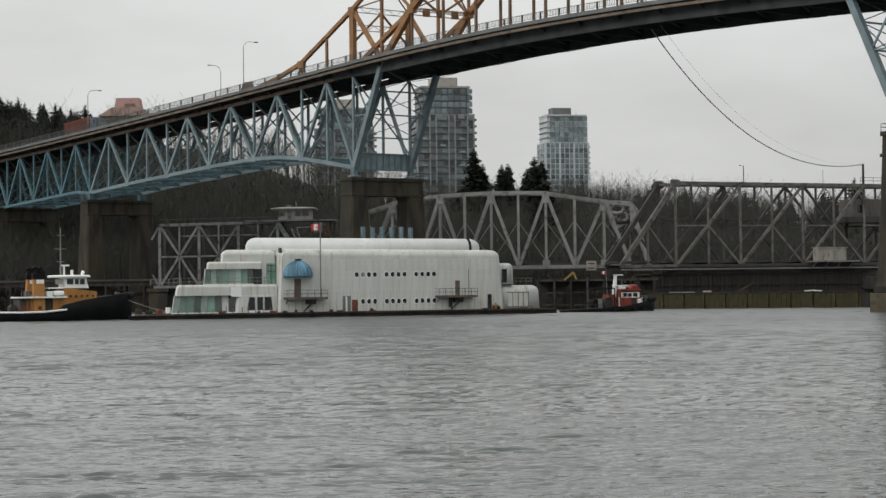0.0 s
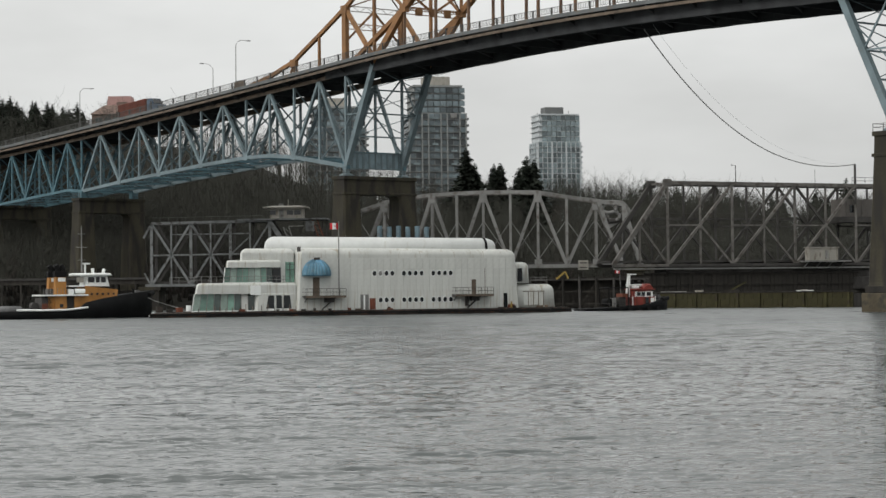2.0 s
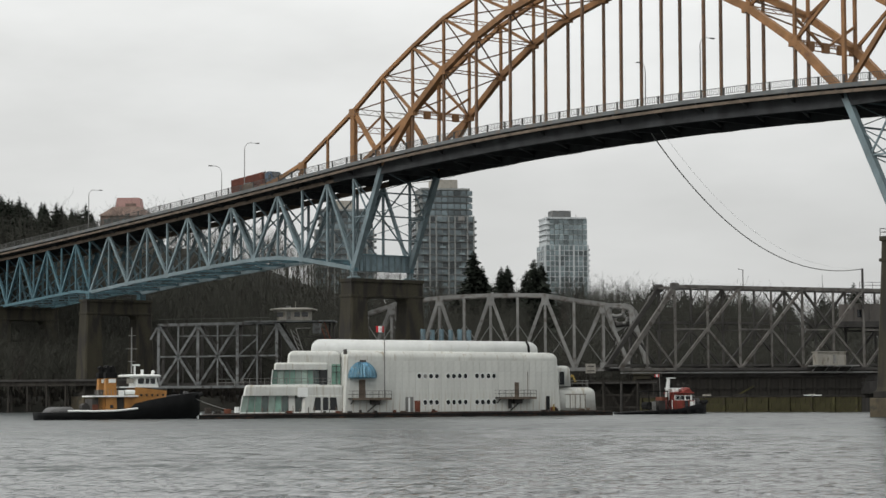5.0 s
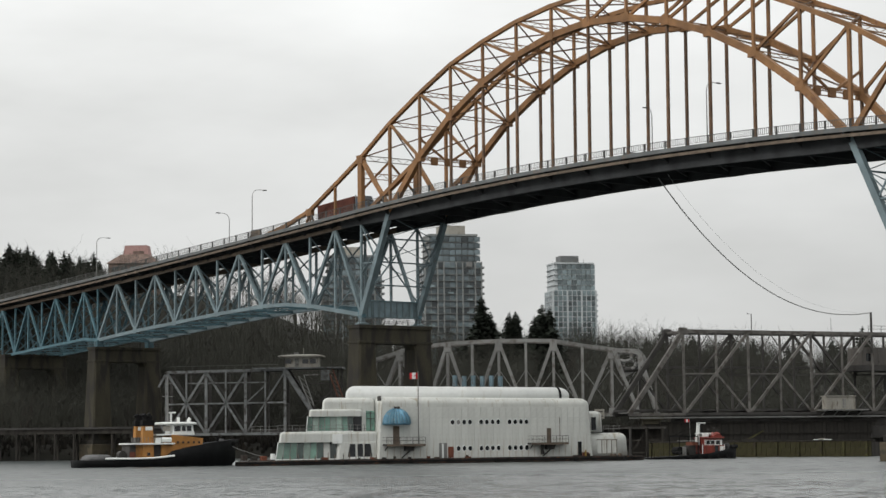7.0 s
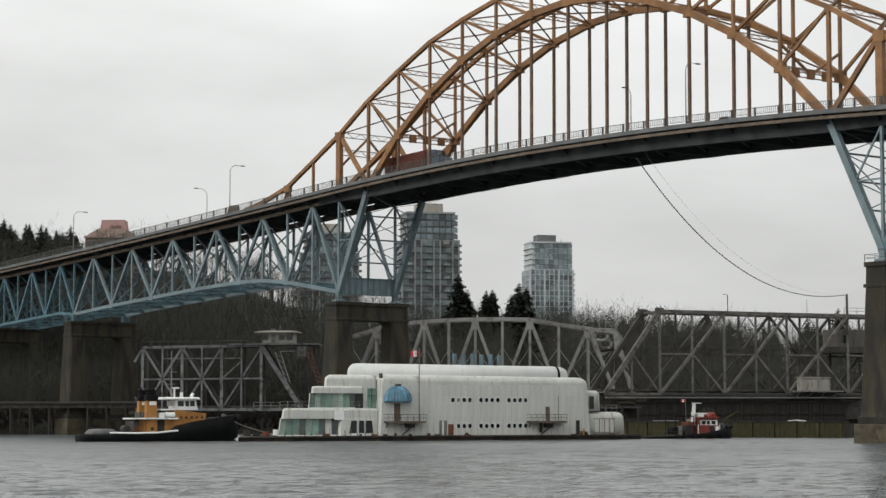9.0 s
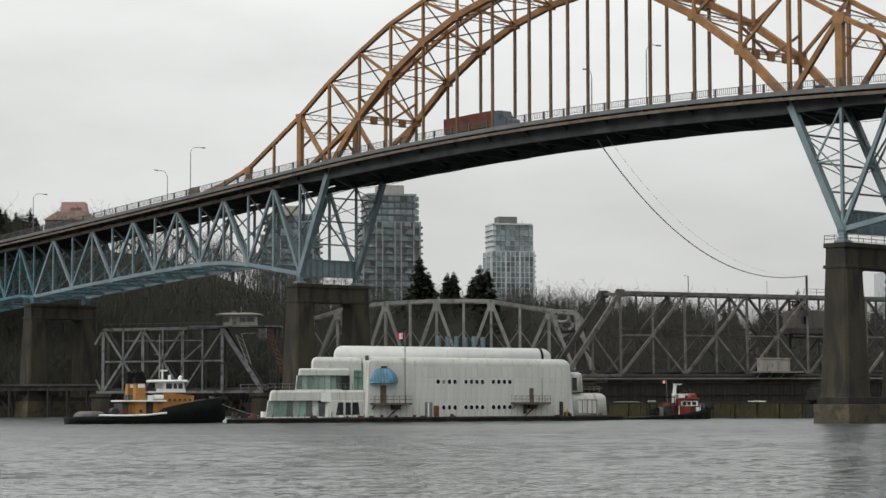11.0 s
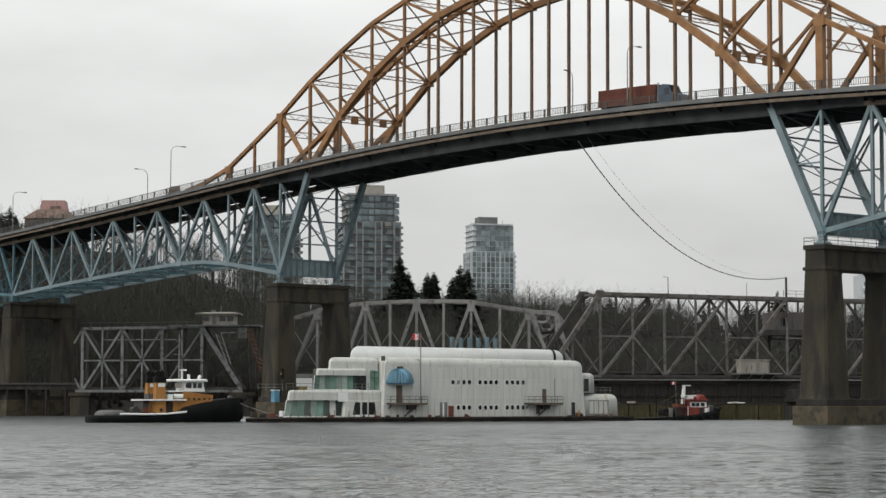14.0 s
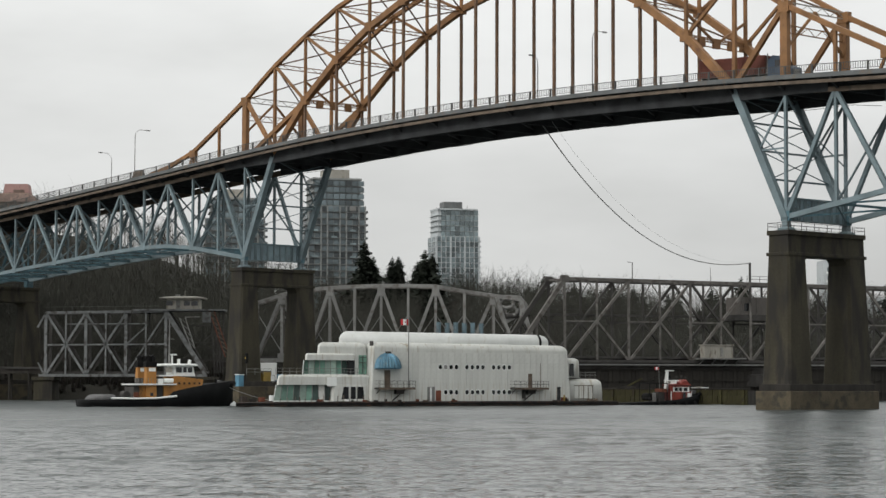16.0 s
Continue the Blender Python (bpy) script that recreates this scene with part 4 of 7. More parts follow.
    # laced ladder beside the end post, rusty red
    for i in range(9):
        beamed("ladder_rung", (37.9 + 0.4 * i, -0.4, 19.8 - 1.1 * i), (38.9 + 0.4 * i, -0.4, 19.2 - 1.1 * i), 0.12, 0.16, M_RUSTY, t)
    for o in (0, 1.1):
        beamed("ladder_rail", (37.6 + o, -0.4, 20.2), (41.4 + o, -0.4, 9.6), 0.16, 0.2, M_REDBROWN, t)
    return t


left_span()


def cabin():
    c = thing("operator_cabin", pose(-59.3, 471.5, 21.1), "small pale wooden operator's cabin with a flat overhanging roof", "cabin")
    boxed("wall", (1.2, 8.8, 0, 5.2, 0, 2.5), M_BEIGE, c, bevel=0.04)
    bm = bmesh.new()
    loft(bm, [[(-0.4, -1.0, 2.5), (10.0, -1.0, 2.5), (10.0, 6.2, 2.5), (-0.4, 6.2, 2.5)], [(-0.4, -1.0, 2.75), (10.0, -1.0, 2.75), (10.0, 6.2, 2.75), (-0.4, 6.2, 2.75)], [(2, 1.5, 3.1), (8, 1.5, 3.1), (8, 4, 3.1), (2, 4, 3.1)]])
    part("roof", bm, M_BEIGE, c)
    for x0, x1 in ((1.2, 2.6), (5.2, 6.6), (6.9, 8.4)):
        boxed("window", (x0, x1, -0.05, 0.06, 0.9, 2.0), M_DARKGLASS, c)
    boxed("door", (3.4, 4.4, -0.05, 0.06, 0.05, 2.1), M_STEEL, c)
    tubed("aerial", [(5.2, 2.5, 3.0), (5.2, 2.5, 4.6)], 0.08, M_BEIGE, c)
    boxed("roof_box", (3.0, 4.0, 2, 3, 3.0, 3.6), M_STEEL, c)


cabin()

SWING = pose(32.0, 441.0, 0.29, 0, -0.14, 26)


def swing_span():
    t = thing("railway_swing_span", SWING, "opened steel railway swing span with a level top chord", "railway bridge", "spans of the railway bridge")
    dx, z0, z1, wide, n = 8.14, 8.6, 26.5, 7.0, 14
    mid = 17.3
    # near truss in its own colour, far truss darkened as if shaded
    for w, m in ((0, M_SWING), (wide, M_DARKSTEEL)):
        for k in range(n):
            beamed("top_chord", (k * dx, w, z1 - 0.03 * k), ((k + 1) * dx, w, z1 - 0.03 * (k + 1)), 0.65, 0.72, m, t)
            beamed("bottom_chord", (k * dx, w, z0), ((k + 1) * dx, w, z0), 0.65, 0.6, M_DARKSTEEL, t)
        for k in range(n + 1):
            beamed("post", (k * dx, w, z0), (k * dx, w, z1 - 0.03 * k), 0.34, 0.5 if k % 2 == 0 else 0.4, m, t)
        beamed("end_post", (0, w, z1), (-13.6, w, z0), 0.7, 0.95, m, t)
        beamed("bottom_chord", (-13.6, w, z0), (0, w, z0), 0.65, 0.6, m, t)
        beamed("post", (-7.0, w, z0), (-7.0, w, 17.4), 0.35, 0.4, m, t)
        beamed("sub_diagonal", (-7.0, w, 17.4), (0, w, z0), 0.4, 0.45, m, t)
        for k in range(0, n, 2):
            x0, x1, x2 = k * dx, (k + 1) * dx, (k + 2) * dx
            if k in (0, 2, 4, 6, 8):
                beamed("diagonal", (x0, w, z0), (x2, w, z1 - 0.2), 0.5, 0.55, m, t)
                beamed("sub_diagonal", (x1, w, mid), (x2, w, z0), 0.4, 0.45, m, t)
            if k in (4, 8, 10, 12):
                beamed("diagonal", (x0, w + 0.1, z1 - 0.2), (x2 if k > 8 else x1, w + 0.1, z0 if k > 8 else mid), 0.5, 0.5, M_DARKSTEEL if k < 10 else m, t)
            if k > 8:
                beamed("sub_diagonal", (x1, w, mid), (x0, w, z0), 0.4, 0.45, m, t)
            beamed("middle_strut", (x0, w, mid), (x1, w, mid), 0.25, 0.32, m, t)
        boxed("hip_plate", (-1.1, 1.1, w - 0.4, w + 0.4, z1 - 0.9, z1 + 0.8), m, t, bevel=0.4)
    for k in range(n + 1):
        beamed("top_strut", (k * dx, 0, z1 - 0.1), (k * dx, wide, z1 - 0.1), 0.3, 0.4, M_SWING, t)
        beamed("sway_brace", (k * dx, 0, z1 - 3.5), (k * dx, wide / 2, z1 - 0.4), 0.16, 0.2, M_SWING, t)
        beamed("sway_brace", (k * dx, wide, z1 - 3.5), (k * dx, wide / 2, z1 - 0.4), 0.16, 0.2, M_SWING, t)
        beamed("floor_beam", (k * dx, 0, z0 + 0.3), (k * dx, wide, z0 + 0.3), 0.4, 1.0, M_DARKSTEEL, t)
    # walkway along the far truss on knee brackets
    boxed("far_walkway", (-1.5, n * dx, wide + 0.2, wide + 1.4, 18.7, 19.2), M_DARKSTEEL, t, "dark walkway along the far truss")
    for k in range(n + 1):
        beamed("knee_bracket", (k * dx - 1.6, wide + 0.5, 18.7), (k * dx, wide + 0.3, 16.6), 0.2, 0.25, M_DARKSTEEL, t)
        beamed("knee_bracket", (k * dx + 1.6, wide + 0.5, 18.7), (k * dx, wide + 0.3, 16.6), 0.2, 0.25, M_DARKSTEEL, t)
    for k in range(n * 3):
        tubed("rail_post", [(k * dx / 3, wide + 1.3, 19.2), (k * dx / 3, wide + 1.3, 20.2)], 0.05, M_DARKSTEEL, t)
    tubed("hand_rail", [(0, wide + 1.3, 20.2), (n * dx, wide + 1.3, 20.2)], 0.05, M_DARKSTEEL, t)
    boxed("track_deck", (-13.8, n * dx, 0.6, wide - 0.6, z0 + 0.6, z0 + 1.1), M_DARKSTEEL, t)
    boxed("walkway", (-13.8, n * dx, -1.5, -0.4, z0 - 0.9, z0 - 0.6), M_STEEL, t, "pale walkway plank along the truss")
    boxed("skirt_girder", (0, n * dx, 1.0, wide - 1, z0 - 1.7, z0 - 0.35), M_DARKSTEEL, t)
    # turning machinery house in the middle of the span and the roof walk with its mast
    boxed("machinery_house", (46.6, 55.5, 0.6, 6.4, 19.3, 23.3), M_HOUSE, t, "weathered grey machinery house between the trusses", 0.06)
    boxed("house_window", (47.6, 48.7, 0.5, 0.62, 20.2, 21.9), M_DARKGLASS, t)
    boxed("machinery_floor", (44.5, 57.0, 0, wide, 18.0, 19.25), M_DARKSTEEL, t)
    for x in (46.7, 51.0, 55.4):
        beamed("rib", (x, 0.55, 19.3), (x, 0.55, 23.4), 0.12, 0.12, M_SWING, t)
    tubed("mast", [(48.8, 0, 22.0), (48.8, 0, 31.2)], 0.28, M_DARKSTEEL, t, "dark upright mast carrying the power cable")
    for x in (48, 51.5, 55, 58.5, 62):
        tubed("rail_post", [(x, 0, z1), (x, 0, z1 + 1.7)], 0.06, M_RAIL, t)
    for h in (0.9, 1.6):
        tubed("hand_rail", [(48, 0, z1 + h), (62, 0, z1 + h)], 0.05, M_RAIL, t)
    tubed("signal_post", [(17.3, 0, z1), (17.3, 0, z1 + 3.9), (16.2, 0, z1 + 4.0)], 0.1, M_DARKSTEEL, t)
    tubed("signal_post", [(38.0, 0, z1), (38.0, 0, z1 + 3.2)], 0.05, M_RAIL, t)
    # drum under the turning point
    bm = bmesh.new()
    tube(bm, [(52, 3.5, 3.0), (52, 3.5, 5.6), (52, 3.5, 5.7), (52, 3.5, 7.2)], [5.5, 5.5, 4.6, 4.6], 24)
    part("turning_drum", bm, M_DARKSTEEL, t)
    return t


swing_span()


def deck_hut():
    h = thing("equipment_hut", SWING @ pose(34.5, -2.6, 9.2), "pale corrugated equipment hut on the swing span walkway", "hut")
    boxed("wall", (0, 7.6, 0, 1.8, 0.2, 3.0), M_BEIGE, h, bevel=0.03)
    boxed("floor_plate", (-1, 11.0, -0.3, 2.2, -0.1, 0.2), M_STEEL, h)
    boxed("roof", (-0.2, 7.8, -0.2, 2.0, 3.0, 3.2), M_BEIGE, h)
    boxed("door", (4.2, 5.0, -0.05, 0.05, 0.5, 2.5), M_STEEL, h)
    for i in range(12):
        boxed("rib", (0.3 + i * 0.62, 0.38 + i * 0.62, -0.06, 0.0, 0.25, 3.0), M_BEIGE, h)
    for i in range(4):
        beamed("bracket", (i * 3.2, 0.4, -0.1), (i * 3.2, 2.6, -1.5), 0.15, 0.2, M_STEEL, h)


deck_hut()


def fender():
    """Timber fender that guards the swing span: boards on piles, mossy below."""
    f = thing("timber_fender", pose(22.0, 399.0, 0, 0, 0, -33), "long mossy green timber fender wall standing in the river", "fender")
    board = None
    for i in range(46):
        for j in range(3):
            if board is None:
                bm = bmesh.new()
                box(bm, 0.02, 0.98, 0, 0.25, 0.0, 1.13)
                board = part("board", bm, M_MOSS, f)
                board.matrix_basis = pose(0, 0, -0.6)
            else:
                shared("board", board, f, pose(i * 1.0, 0.06 * ((i * 7 + j) % 3), -0.6 + j * 1.15))
    for i in range(11):
        boxed("guide_post", (i * 4.5, i * 4.5 + 0.45, -0.3, 0.1, -5, 2.75), M_MOSS, f)
    boxed("cap_timber", (-0.3, 46.6, -0.15, 0.6, 2.86, 3.1), M_TIMBER, f)
    boxed("fender_core", (0.2, 46.0, 0.5, 5.0, -5, 2.6), M_TIMBER, f)
    for x, l, h, mat in ((6.0, 5.5, 0.15, M_STEEL), (13.5, 1.6, 0.35, M_BEIGE), (34.6, 3.4, 0.14, M_WHITE), (20.0, 3.0, 0.35, M_TIMBER), (35.6, 1.1, 0.3, M_BEIGE)):
        boxed("loose_timber", (x, x + l, 0.2, 0.7, 3.1, 3.1 + h), mat, f)
    beamed("leaning_prop", (20.5, 0.5, 3.1), (24.0, 0.9, 4.9), 0.22, 0.28, M_MOSS, f)
    return f


fender()


def guide_pier():
    """Old timber guide pier below the end of the curved span: piles, walers and planks with gaps."""
    g = thing("timber_guide_pier", pose(1.5, 404.0, 0), "decayed black timber guide pier with open braced piles", "pier")
    rng = random.Random(77)
    plank = None
    for i in range(40):
        if rng.random() < 0.12:
            continue
        m = pose(i * 0.6, 3.0 + rng.uniform(0, 0.12), rng.uniform(-1.1, 0.2))
        if plank is None:
            bm = bmesh.new()
            box(bm, 0.02, 0.57, 0, 0.15, -5, 6.2)
            plank = part("plank", bm, M_TIMBER, g)
            plank.matrix_basis = m
        else:
            shared("plank", plank, g, m)
    for i in range(8):
        x = 0.4 + i * 3.3
        tubed("timber_post", [(x, 0, -5), (x + rng.uniform(-0.15, 0.15), 0.1, 6.3 - 0.5 * rng.random())], 0.24, M_DARKSTEEL if i in (3, 5) else M_TIMBER, g, n=8)
        if i < 7 and i != 2:
            beamed("brace", (x, 0.1, 0.6 if i % 2 else 5.4), (x + 3.3, 0.1, 5.4 if i % 2 else 0.6), 0.14, 0.2, M_TIMBER, g)
    for z in (1.0, 3.4, 5.8):
        beamed("waler", (0, 0.35, z), (24.0, 0.35, z), 0.28, 0.3, M_DARKSTEEL if z > 5 else M_TIMBER, g)
    boxed("deck", (-0.2, 24.2, 0.2, 3.0, 6.0, 6.25), M_TIMBER, g)
    boxed("core", (0.3, 23.6, 3.3, 6.0, -5, 5.6), M_TIMBER, g, "dark timber crib")
    beamed("yellow_arm", (5.6, -0.2, 5.9), (7.4, -0.2, 7.4), 0.3, 0.35, M_SAFETY, g)
    beamed("yellow_arm", (7.4, -0.2, 7.4), (8.0, -0.2, 6.0), 0.25, 0.3, M_SAFETY, g)
    return g


guide_pier()


def dark_fender():
    """Long dark fender under the swing span, made of upright planks."""
    f = thing("pile_fender", SWING @ pose(-6, 0, 0), "dark creosoted plank fender beneath the swing span", "fender")
    plank = None
    for i in range(110):
        if plank is None:
            bm = bmesh.new()
            box(bm, 0, 0.94, 0, 0.25, -5, 6.9)
            plank = part("plank", bm, M_TIMBER, f)
        else:
            shared("plank", plank, f, pose(i * 1.0, 0.05 * ((i * 5) % 3), -0.25 * ((i * 7) % 4) / 3))
    for z in (1.5, 4.2, 6.6):
        boxed("waler", (-0.3, 110.2, -0.3, 0.0, z, z + 0.35), M_TIMBER, f)
    boxed("rear_wall", (0, 110, 7, 7.4, -5, 6.6), M_TIMBER, f)
    return f


dark_fender()


def small_trestle(x0, x1, y, z, label):
    t = thing("timber_trestle", pose(x0, y, 0), label, "trestle")
    L = x1 - x0
    boxed("deck", (0, L, 0, 4.2, z - 0.5, z), M_DARKSTEEL, t, "worn timber deck edge")
    boxed("girder", (0, L, 0.4, 3.8, z - 1.6, z - 0.5), M_TIMBER, t)
    n = int(L / 4.5)
    for i in range(n + 1):
        for w in (0.5, 3.6):
            beamed("trestle_leg", (i * L / n, w, -5), (i * L / n, w, z - 0.5), 0.4, 0.4, M_TIMBER, t)
        beamed("brace", (i * L / n, 0.4, 0.5), (i * L / n, 3.7, z - 1.5), 0.15, 0.25, M_TIMBER, t)
    return t


small_trestle(-165, -87, 481, 7.9, "low dark timber railway trestle along the bank")
small_trestle(-48, -38.5, 481, 9.5, "low dark timber railway trestle between the spans")


def bent(x, y, z):
    """A timber and concrete rest pier under a railway span."""
    p = thing("rest_pier", pose(x, y, 0), "dark concrete rest pier under the railway span", "bridge pier", "piers of the railway bridge")
    boxed("shaft", (-2.2, 2.2, -1, 7.5, -5, z - 0.8), M_CONC, p, bevel=0.2)
    boxed("coping", (-2.6, 2.6, -1.4, 7.9, z - 0.8, z), M_CONC, p, bevel=0.1)


bent(-38.5, 480, 9.1)
bent(27.0, 481, 8.9)
bent(-86, 470.5, 5.5)
bent(-49.0, 470.5, 5.5)


def power_cable():
    a = BRIDGE @ Vector((78.5, 6.0, deck_z(78.5) - 2.3))
    b = SWING @ Vector((48.8, 0, 31.1))
    for off, sag, r, label in ((0.0, 9.0, 0.1, "heavy grey sagging power cable"), (2.0, 7.6, 0.02, "thin grey sagging wire")):
        c = bpy.data.curves.new("power_cable", "CURVE")
        c.dimensions, c.bevel_depth = "3D", r
        sp = c.splines.new("POLY")
        sp.points.add(40)
        for i in range(41):
            u = i / 40
            p = a.lerp(b, u) + Vector((off * (1 - u), 0, -sag * 4 * u * (1 - u) * (1.12 - 0.3 * u)))
            sp.points[i].co = (*p, 1)
        c.materials.append(M_WIRE if r > 0.05 else M_WHITE)
        tagged(new("power_cable", c), label, "cable", "cables to the swing span")


power_cable()


def signboard():
    b = thing("signboard", pose(14.6, 472, 0.45), "white notice board on a post beside the railway bridge", "sign")
    beamed("post", (0, 0.1, -5), (0, 0.1, 9.6), 0.2, 0.2, M_DARKSTEEL, b)
    boxed("board", (-1.15, 1.15, -0.1, 0.0, 8.0, 10.2), M_BEIGE, b, "white board", 0.03)
    for z, l in ((9.6, 0.8), (8.55, 0.85)):
        boxed("text_bar", (-l, l, -0.13, -0.1, z - 0.12, z + 0.12), M_DARKSTEEL, b)


signboard()

# ---- the floating restaurant barge: x along its side, y away from the camera, z up ----
BARGE_AT, HEADING = Vector((-10.79, 336.0, 0)), 26.5
DRIFT = Vector((1.953, 1.512, 0))


def barge_pose(t, x=0.0, y=0.0):
    """Towed ahead while the current sets it sideways; at BARGE_AT after eight seconds."""
    p = BARGE_AT + DRIFT * (t - 8)
    return pose(p.x, p.y, 0, 0, 0, HEADING) @ pose(x, y, 0)


barge = thing("restaurant_barge", barge_pose(0), "abandoned off-white floating restaurant building on a low black barge", "barge")


def rounded_block(x0, x1, y0, y1, z0, z1, r, lean0=0.0, lean1=0.0, drop=0.0, seg=6, skew=0.0):
    """A block whose top edges roll over with radius r; the ends lean in by lean0 and lean1, the top drops along x,
    and the first end slants back by skew."""
    bm = bmesh.new()
    rings = []
    prof = [(0.0, 0.0)]
    for i in range(seg + 1):
        a = math.pi / 2 * i / seg
        prof.append((r * (1 - math.cos(a)), z1 - z0 - r + r * math.sin(a)))
    for inset, h in prof:
        f = h / (z1 - z0)
        a0, a1 = x0 + lean0 * f + inset, x1 - lean1 * f - inset
        c = 0.35
        b0, b1 = y0 + inset, y1 - inset
        ring = [(a0, b0 + c), (a0 + c, b0), (a1 - c, b0), (a1, b0 + c), (a1, b1 - c), (a1 - c, b1), (a0 + c, b1), (a0, b1 - c)]
        ring = [(x + (skew * (y - y0) if x < (x0 + x1) / 2 else 0), y) for x, y in ring]
        rings.append([(x, y, z0 + h - drop * f * (x - x0) / (x1 - x0)) for x, y in ring])
    loft(bm, rings)
    return bm


def balcony(x0, x1, brace_x):
    b = boxed("balcony", (x0, x1, -1.7, 0.02, 2.95, 3.2), M_DARKSTEEL, barge, "rusty steel balcony with thin rails")
    n = int((x1 - x0) / 1.1)
    for i in range(n + 1):
        x = x0 + (x1 - x0) * i / n
        tubed("rail_post", [(x, -1.65, 3.2), (x, -1.65, 4.3)], 0.035, M_DARKSTEEL, b)
    for h in (3.75, 4.3):
        tubed("hand_rail", [(x0, 0, h), (x0, -1.65, h), (x1, -1.65, h), (x1, 0, h)], 0.035, M_DARKSTEEL, b)
    beamed("brace", (brace_x + 1.3, -1.4, 3.0), (brace_x - 0.6, 0.0, 0.95), 0.16, 0.2, M_DARKSTEEL, b)
    beamed("edge_channel", (x0, -1.72, 3.0), (x1, -1.72, 3.0), 0.08, 0.32, M_RUSTY, b)
    boxed("hanging_box", (brace_x - 0.3, brace_x + 1.2, -1.0, -0.1, 2.1, 2.9), M_DARKSTEEL, b, bevel=0.08)
    for i in range(int((x1 - x0) / 0.55)):
        x = x0 + 0.27 + i * 0.55
        tubed("baluster", [(x, -1.65, 3.2), (x, -1.65, 4.3)], 0.018, M_DARKSTEEL, b)
    beamed("brace", (x0 + 0.4, -1.4, 3.0), (x0 + 0.4, 0.0, 2.2), 0.1, 0.12, M_DARKSTEEL, b)
    return b


BLUE_X = 5.6


def build_barge():
    # hull
    bm = bmesh.new()
    loft(bm, [[(x, -0.9, z0), (x + k, 15.6, z0), (x + k, 15.6, 0.72), (x, -0.9, 0.72)] for x, z0, k in ((-38.6, 0.0, 7.5), (-37.0, -1.5, 7.5), (32, -1.5, 0), (34.2, 0.0, 0))])
    part("hull", bm, M_HULLRUST, barge, "low rusty black barge hull")
    boxed("rubbing_strake", (-38.5, 34.0, -1.05, -0.85, 0.35, 0.6), M_RUBBER, barge)
    boxed("deck", (-31.0, 33.9, -0.85, 15.5, 0.725, 0.86), M_HULLRUST, barge)
    # main block and the long roll on its roof
    part("main_block", rounded_block(-14.3, 25.0, 0.06, 14.6, 0.86, 10.85, 1.15, 0.5, 0.75, 0.3, 8), M_PANEL, barge)
    smooth(part("roof_roll", rounded_block(-18.9, 22.0, 2.6, 12.4, 9.6, 12.7, 1.5, 0.2, 0.0, 0.2, 10, 0.45), M_ROLL, barge))
    ring = [(2.56, 9.7)]
    for i in range(9):
        e = math.pi / 2 * i / 8
        ring.append((4.1 - 1.54 * math.cos(e), 11.02 + 1.54 * math.sin(e)))
    ring += [(15.0 - y, z) for y, z in ring[::-1]]
    bm = bmesh.new()
    loft(bm, [[(x, y, z) for y, z in ring] for x in (19.95, 20.4)])
    part("roof_joint", bm, M_RUBBER, barge, "dark joint across the roof roll")
    boxed("roof_seam", (-13.72, -13.5, 0.35, 1.4, 10.2, 11.0), M_DARKSTEEL, barge)
    # upright cladding panels of the long side, in two rows
    low = high = None
    x = -13.2
    i = 0
    while x < 23.2:
        if low is None:
            bm = bmesh.new()
            box(bm, 0, 1.12, 0.0, 0.07, 0.9, 7.35)
            low = part("panel", bm, M_PANEL, barge)
            low.matrix_basis = pose(x, 0, 0)
            bm = bmesh.new()
            box(bm, 0, 1.12, 0.0, 0.07, 7.4, 9.15)
            high = part("panel", bm, M_PANEL, barge)
            high.matrix_basis = pose(x, 0, 0)
        else:
            shared("panel", low, barge, pose(x, 0.012 * (i % 2), 0))
            shared("panel", high, barge, pose(x, 0.012 * ((i + 1) % 2), 0))
        x += 1.15
        i += 1
    # portholes
    hole = None
    rows = [(x0 + 1.04 * i, z) for z, starts in ((6.68, (-1.05, 4.1, 9.3)), (2.4, (-1.05, 4.1, 9.3))) for x0 in starts for i in range(4) if not (z < 3 and x0 < 0 and i == 0)]
    for n, (x, z) in enumerate(rows):
        if hole is None:
            bm = bmesh.new()
            bmesh.ops.create_cone(bm, cap_ends=True, segments=20, radius1=0.36, radius2=0.33, depth=0.1, matrix=Matrix.Rotation(math.pi / 2, 4, "X") @ Matrix.Diagonal((1, 1.2, 1, 1)))
            hole = part("porthole", bm, M_DARKGLASS, barge, "dark oval porthole")
            hole.matrix_basis = pose(x, -0.01, z)
        else:
            h = shared("porthole", hole, barge, pose(x, -0.01, z))
            if n == 1:
                h.data = hole.data.copy()
                h.data.materials[0] = M_STEEL
                tagged(h, "blanked grey porthole")
    rim = None
    for x, z in rows:
        if rim is None:
            bm = bmesh.new()
            bmesh.ops.create_cone(bm, cap_ends=True, segments=20, radius1=0.44, radius2=0.42, depth=0.06, matrix=Matrix.Rotation(math.pi / 2, 4, "X") @ Matrix.Diagonal((1, 1.2, 1, 1)))
            rim = part("porthole_rim", bm, M_WHITE, barge)
            rim.matrix_basis = pose(x, 0.0, z)
        else:
            shared("porthole_rim", rim, barge, pose(x, 0.0, z))
    # stepped glazed tiers at the stern end
    part("upper_tier", rounded_block(-23.5, -14.0, 1.6, 13.2, 5.2, 10.75, 0.9, 0.4, 0.0, 0.0, 6, 0.5), M_PANEL, barge)
    for x in [-22.7 + 0.62 * i for i in range(14)]:
        boxed("cladding_rib", (x, x + 0.05, 1.56, 1.66, 8.8, 10.1), M_PANEL, barge)
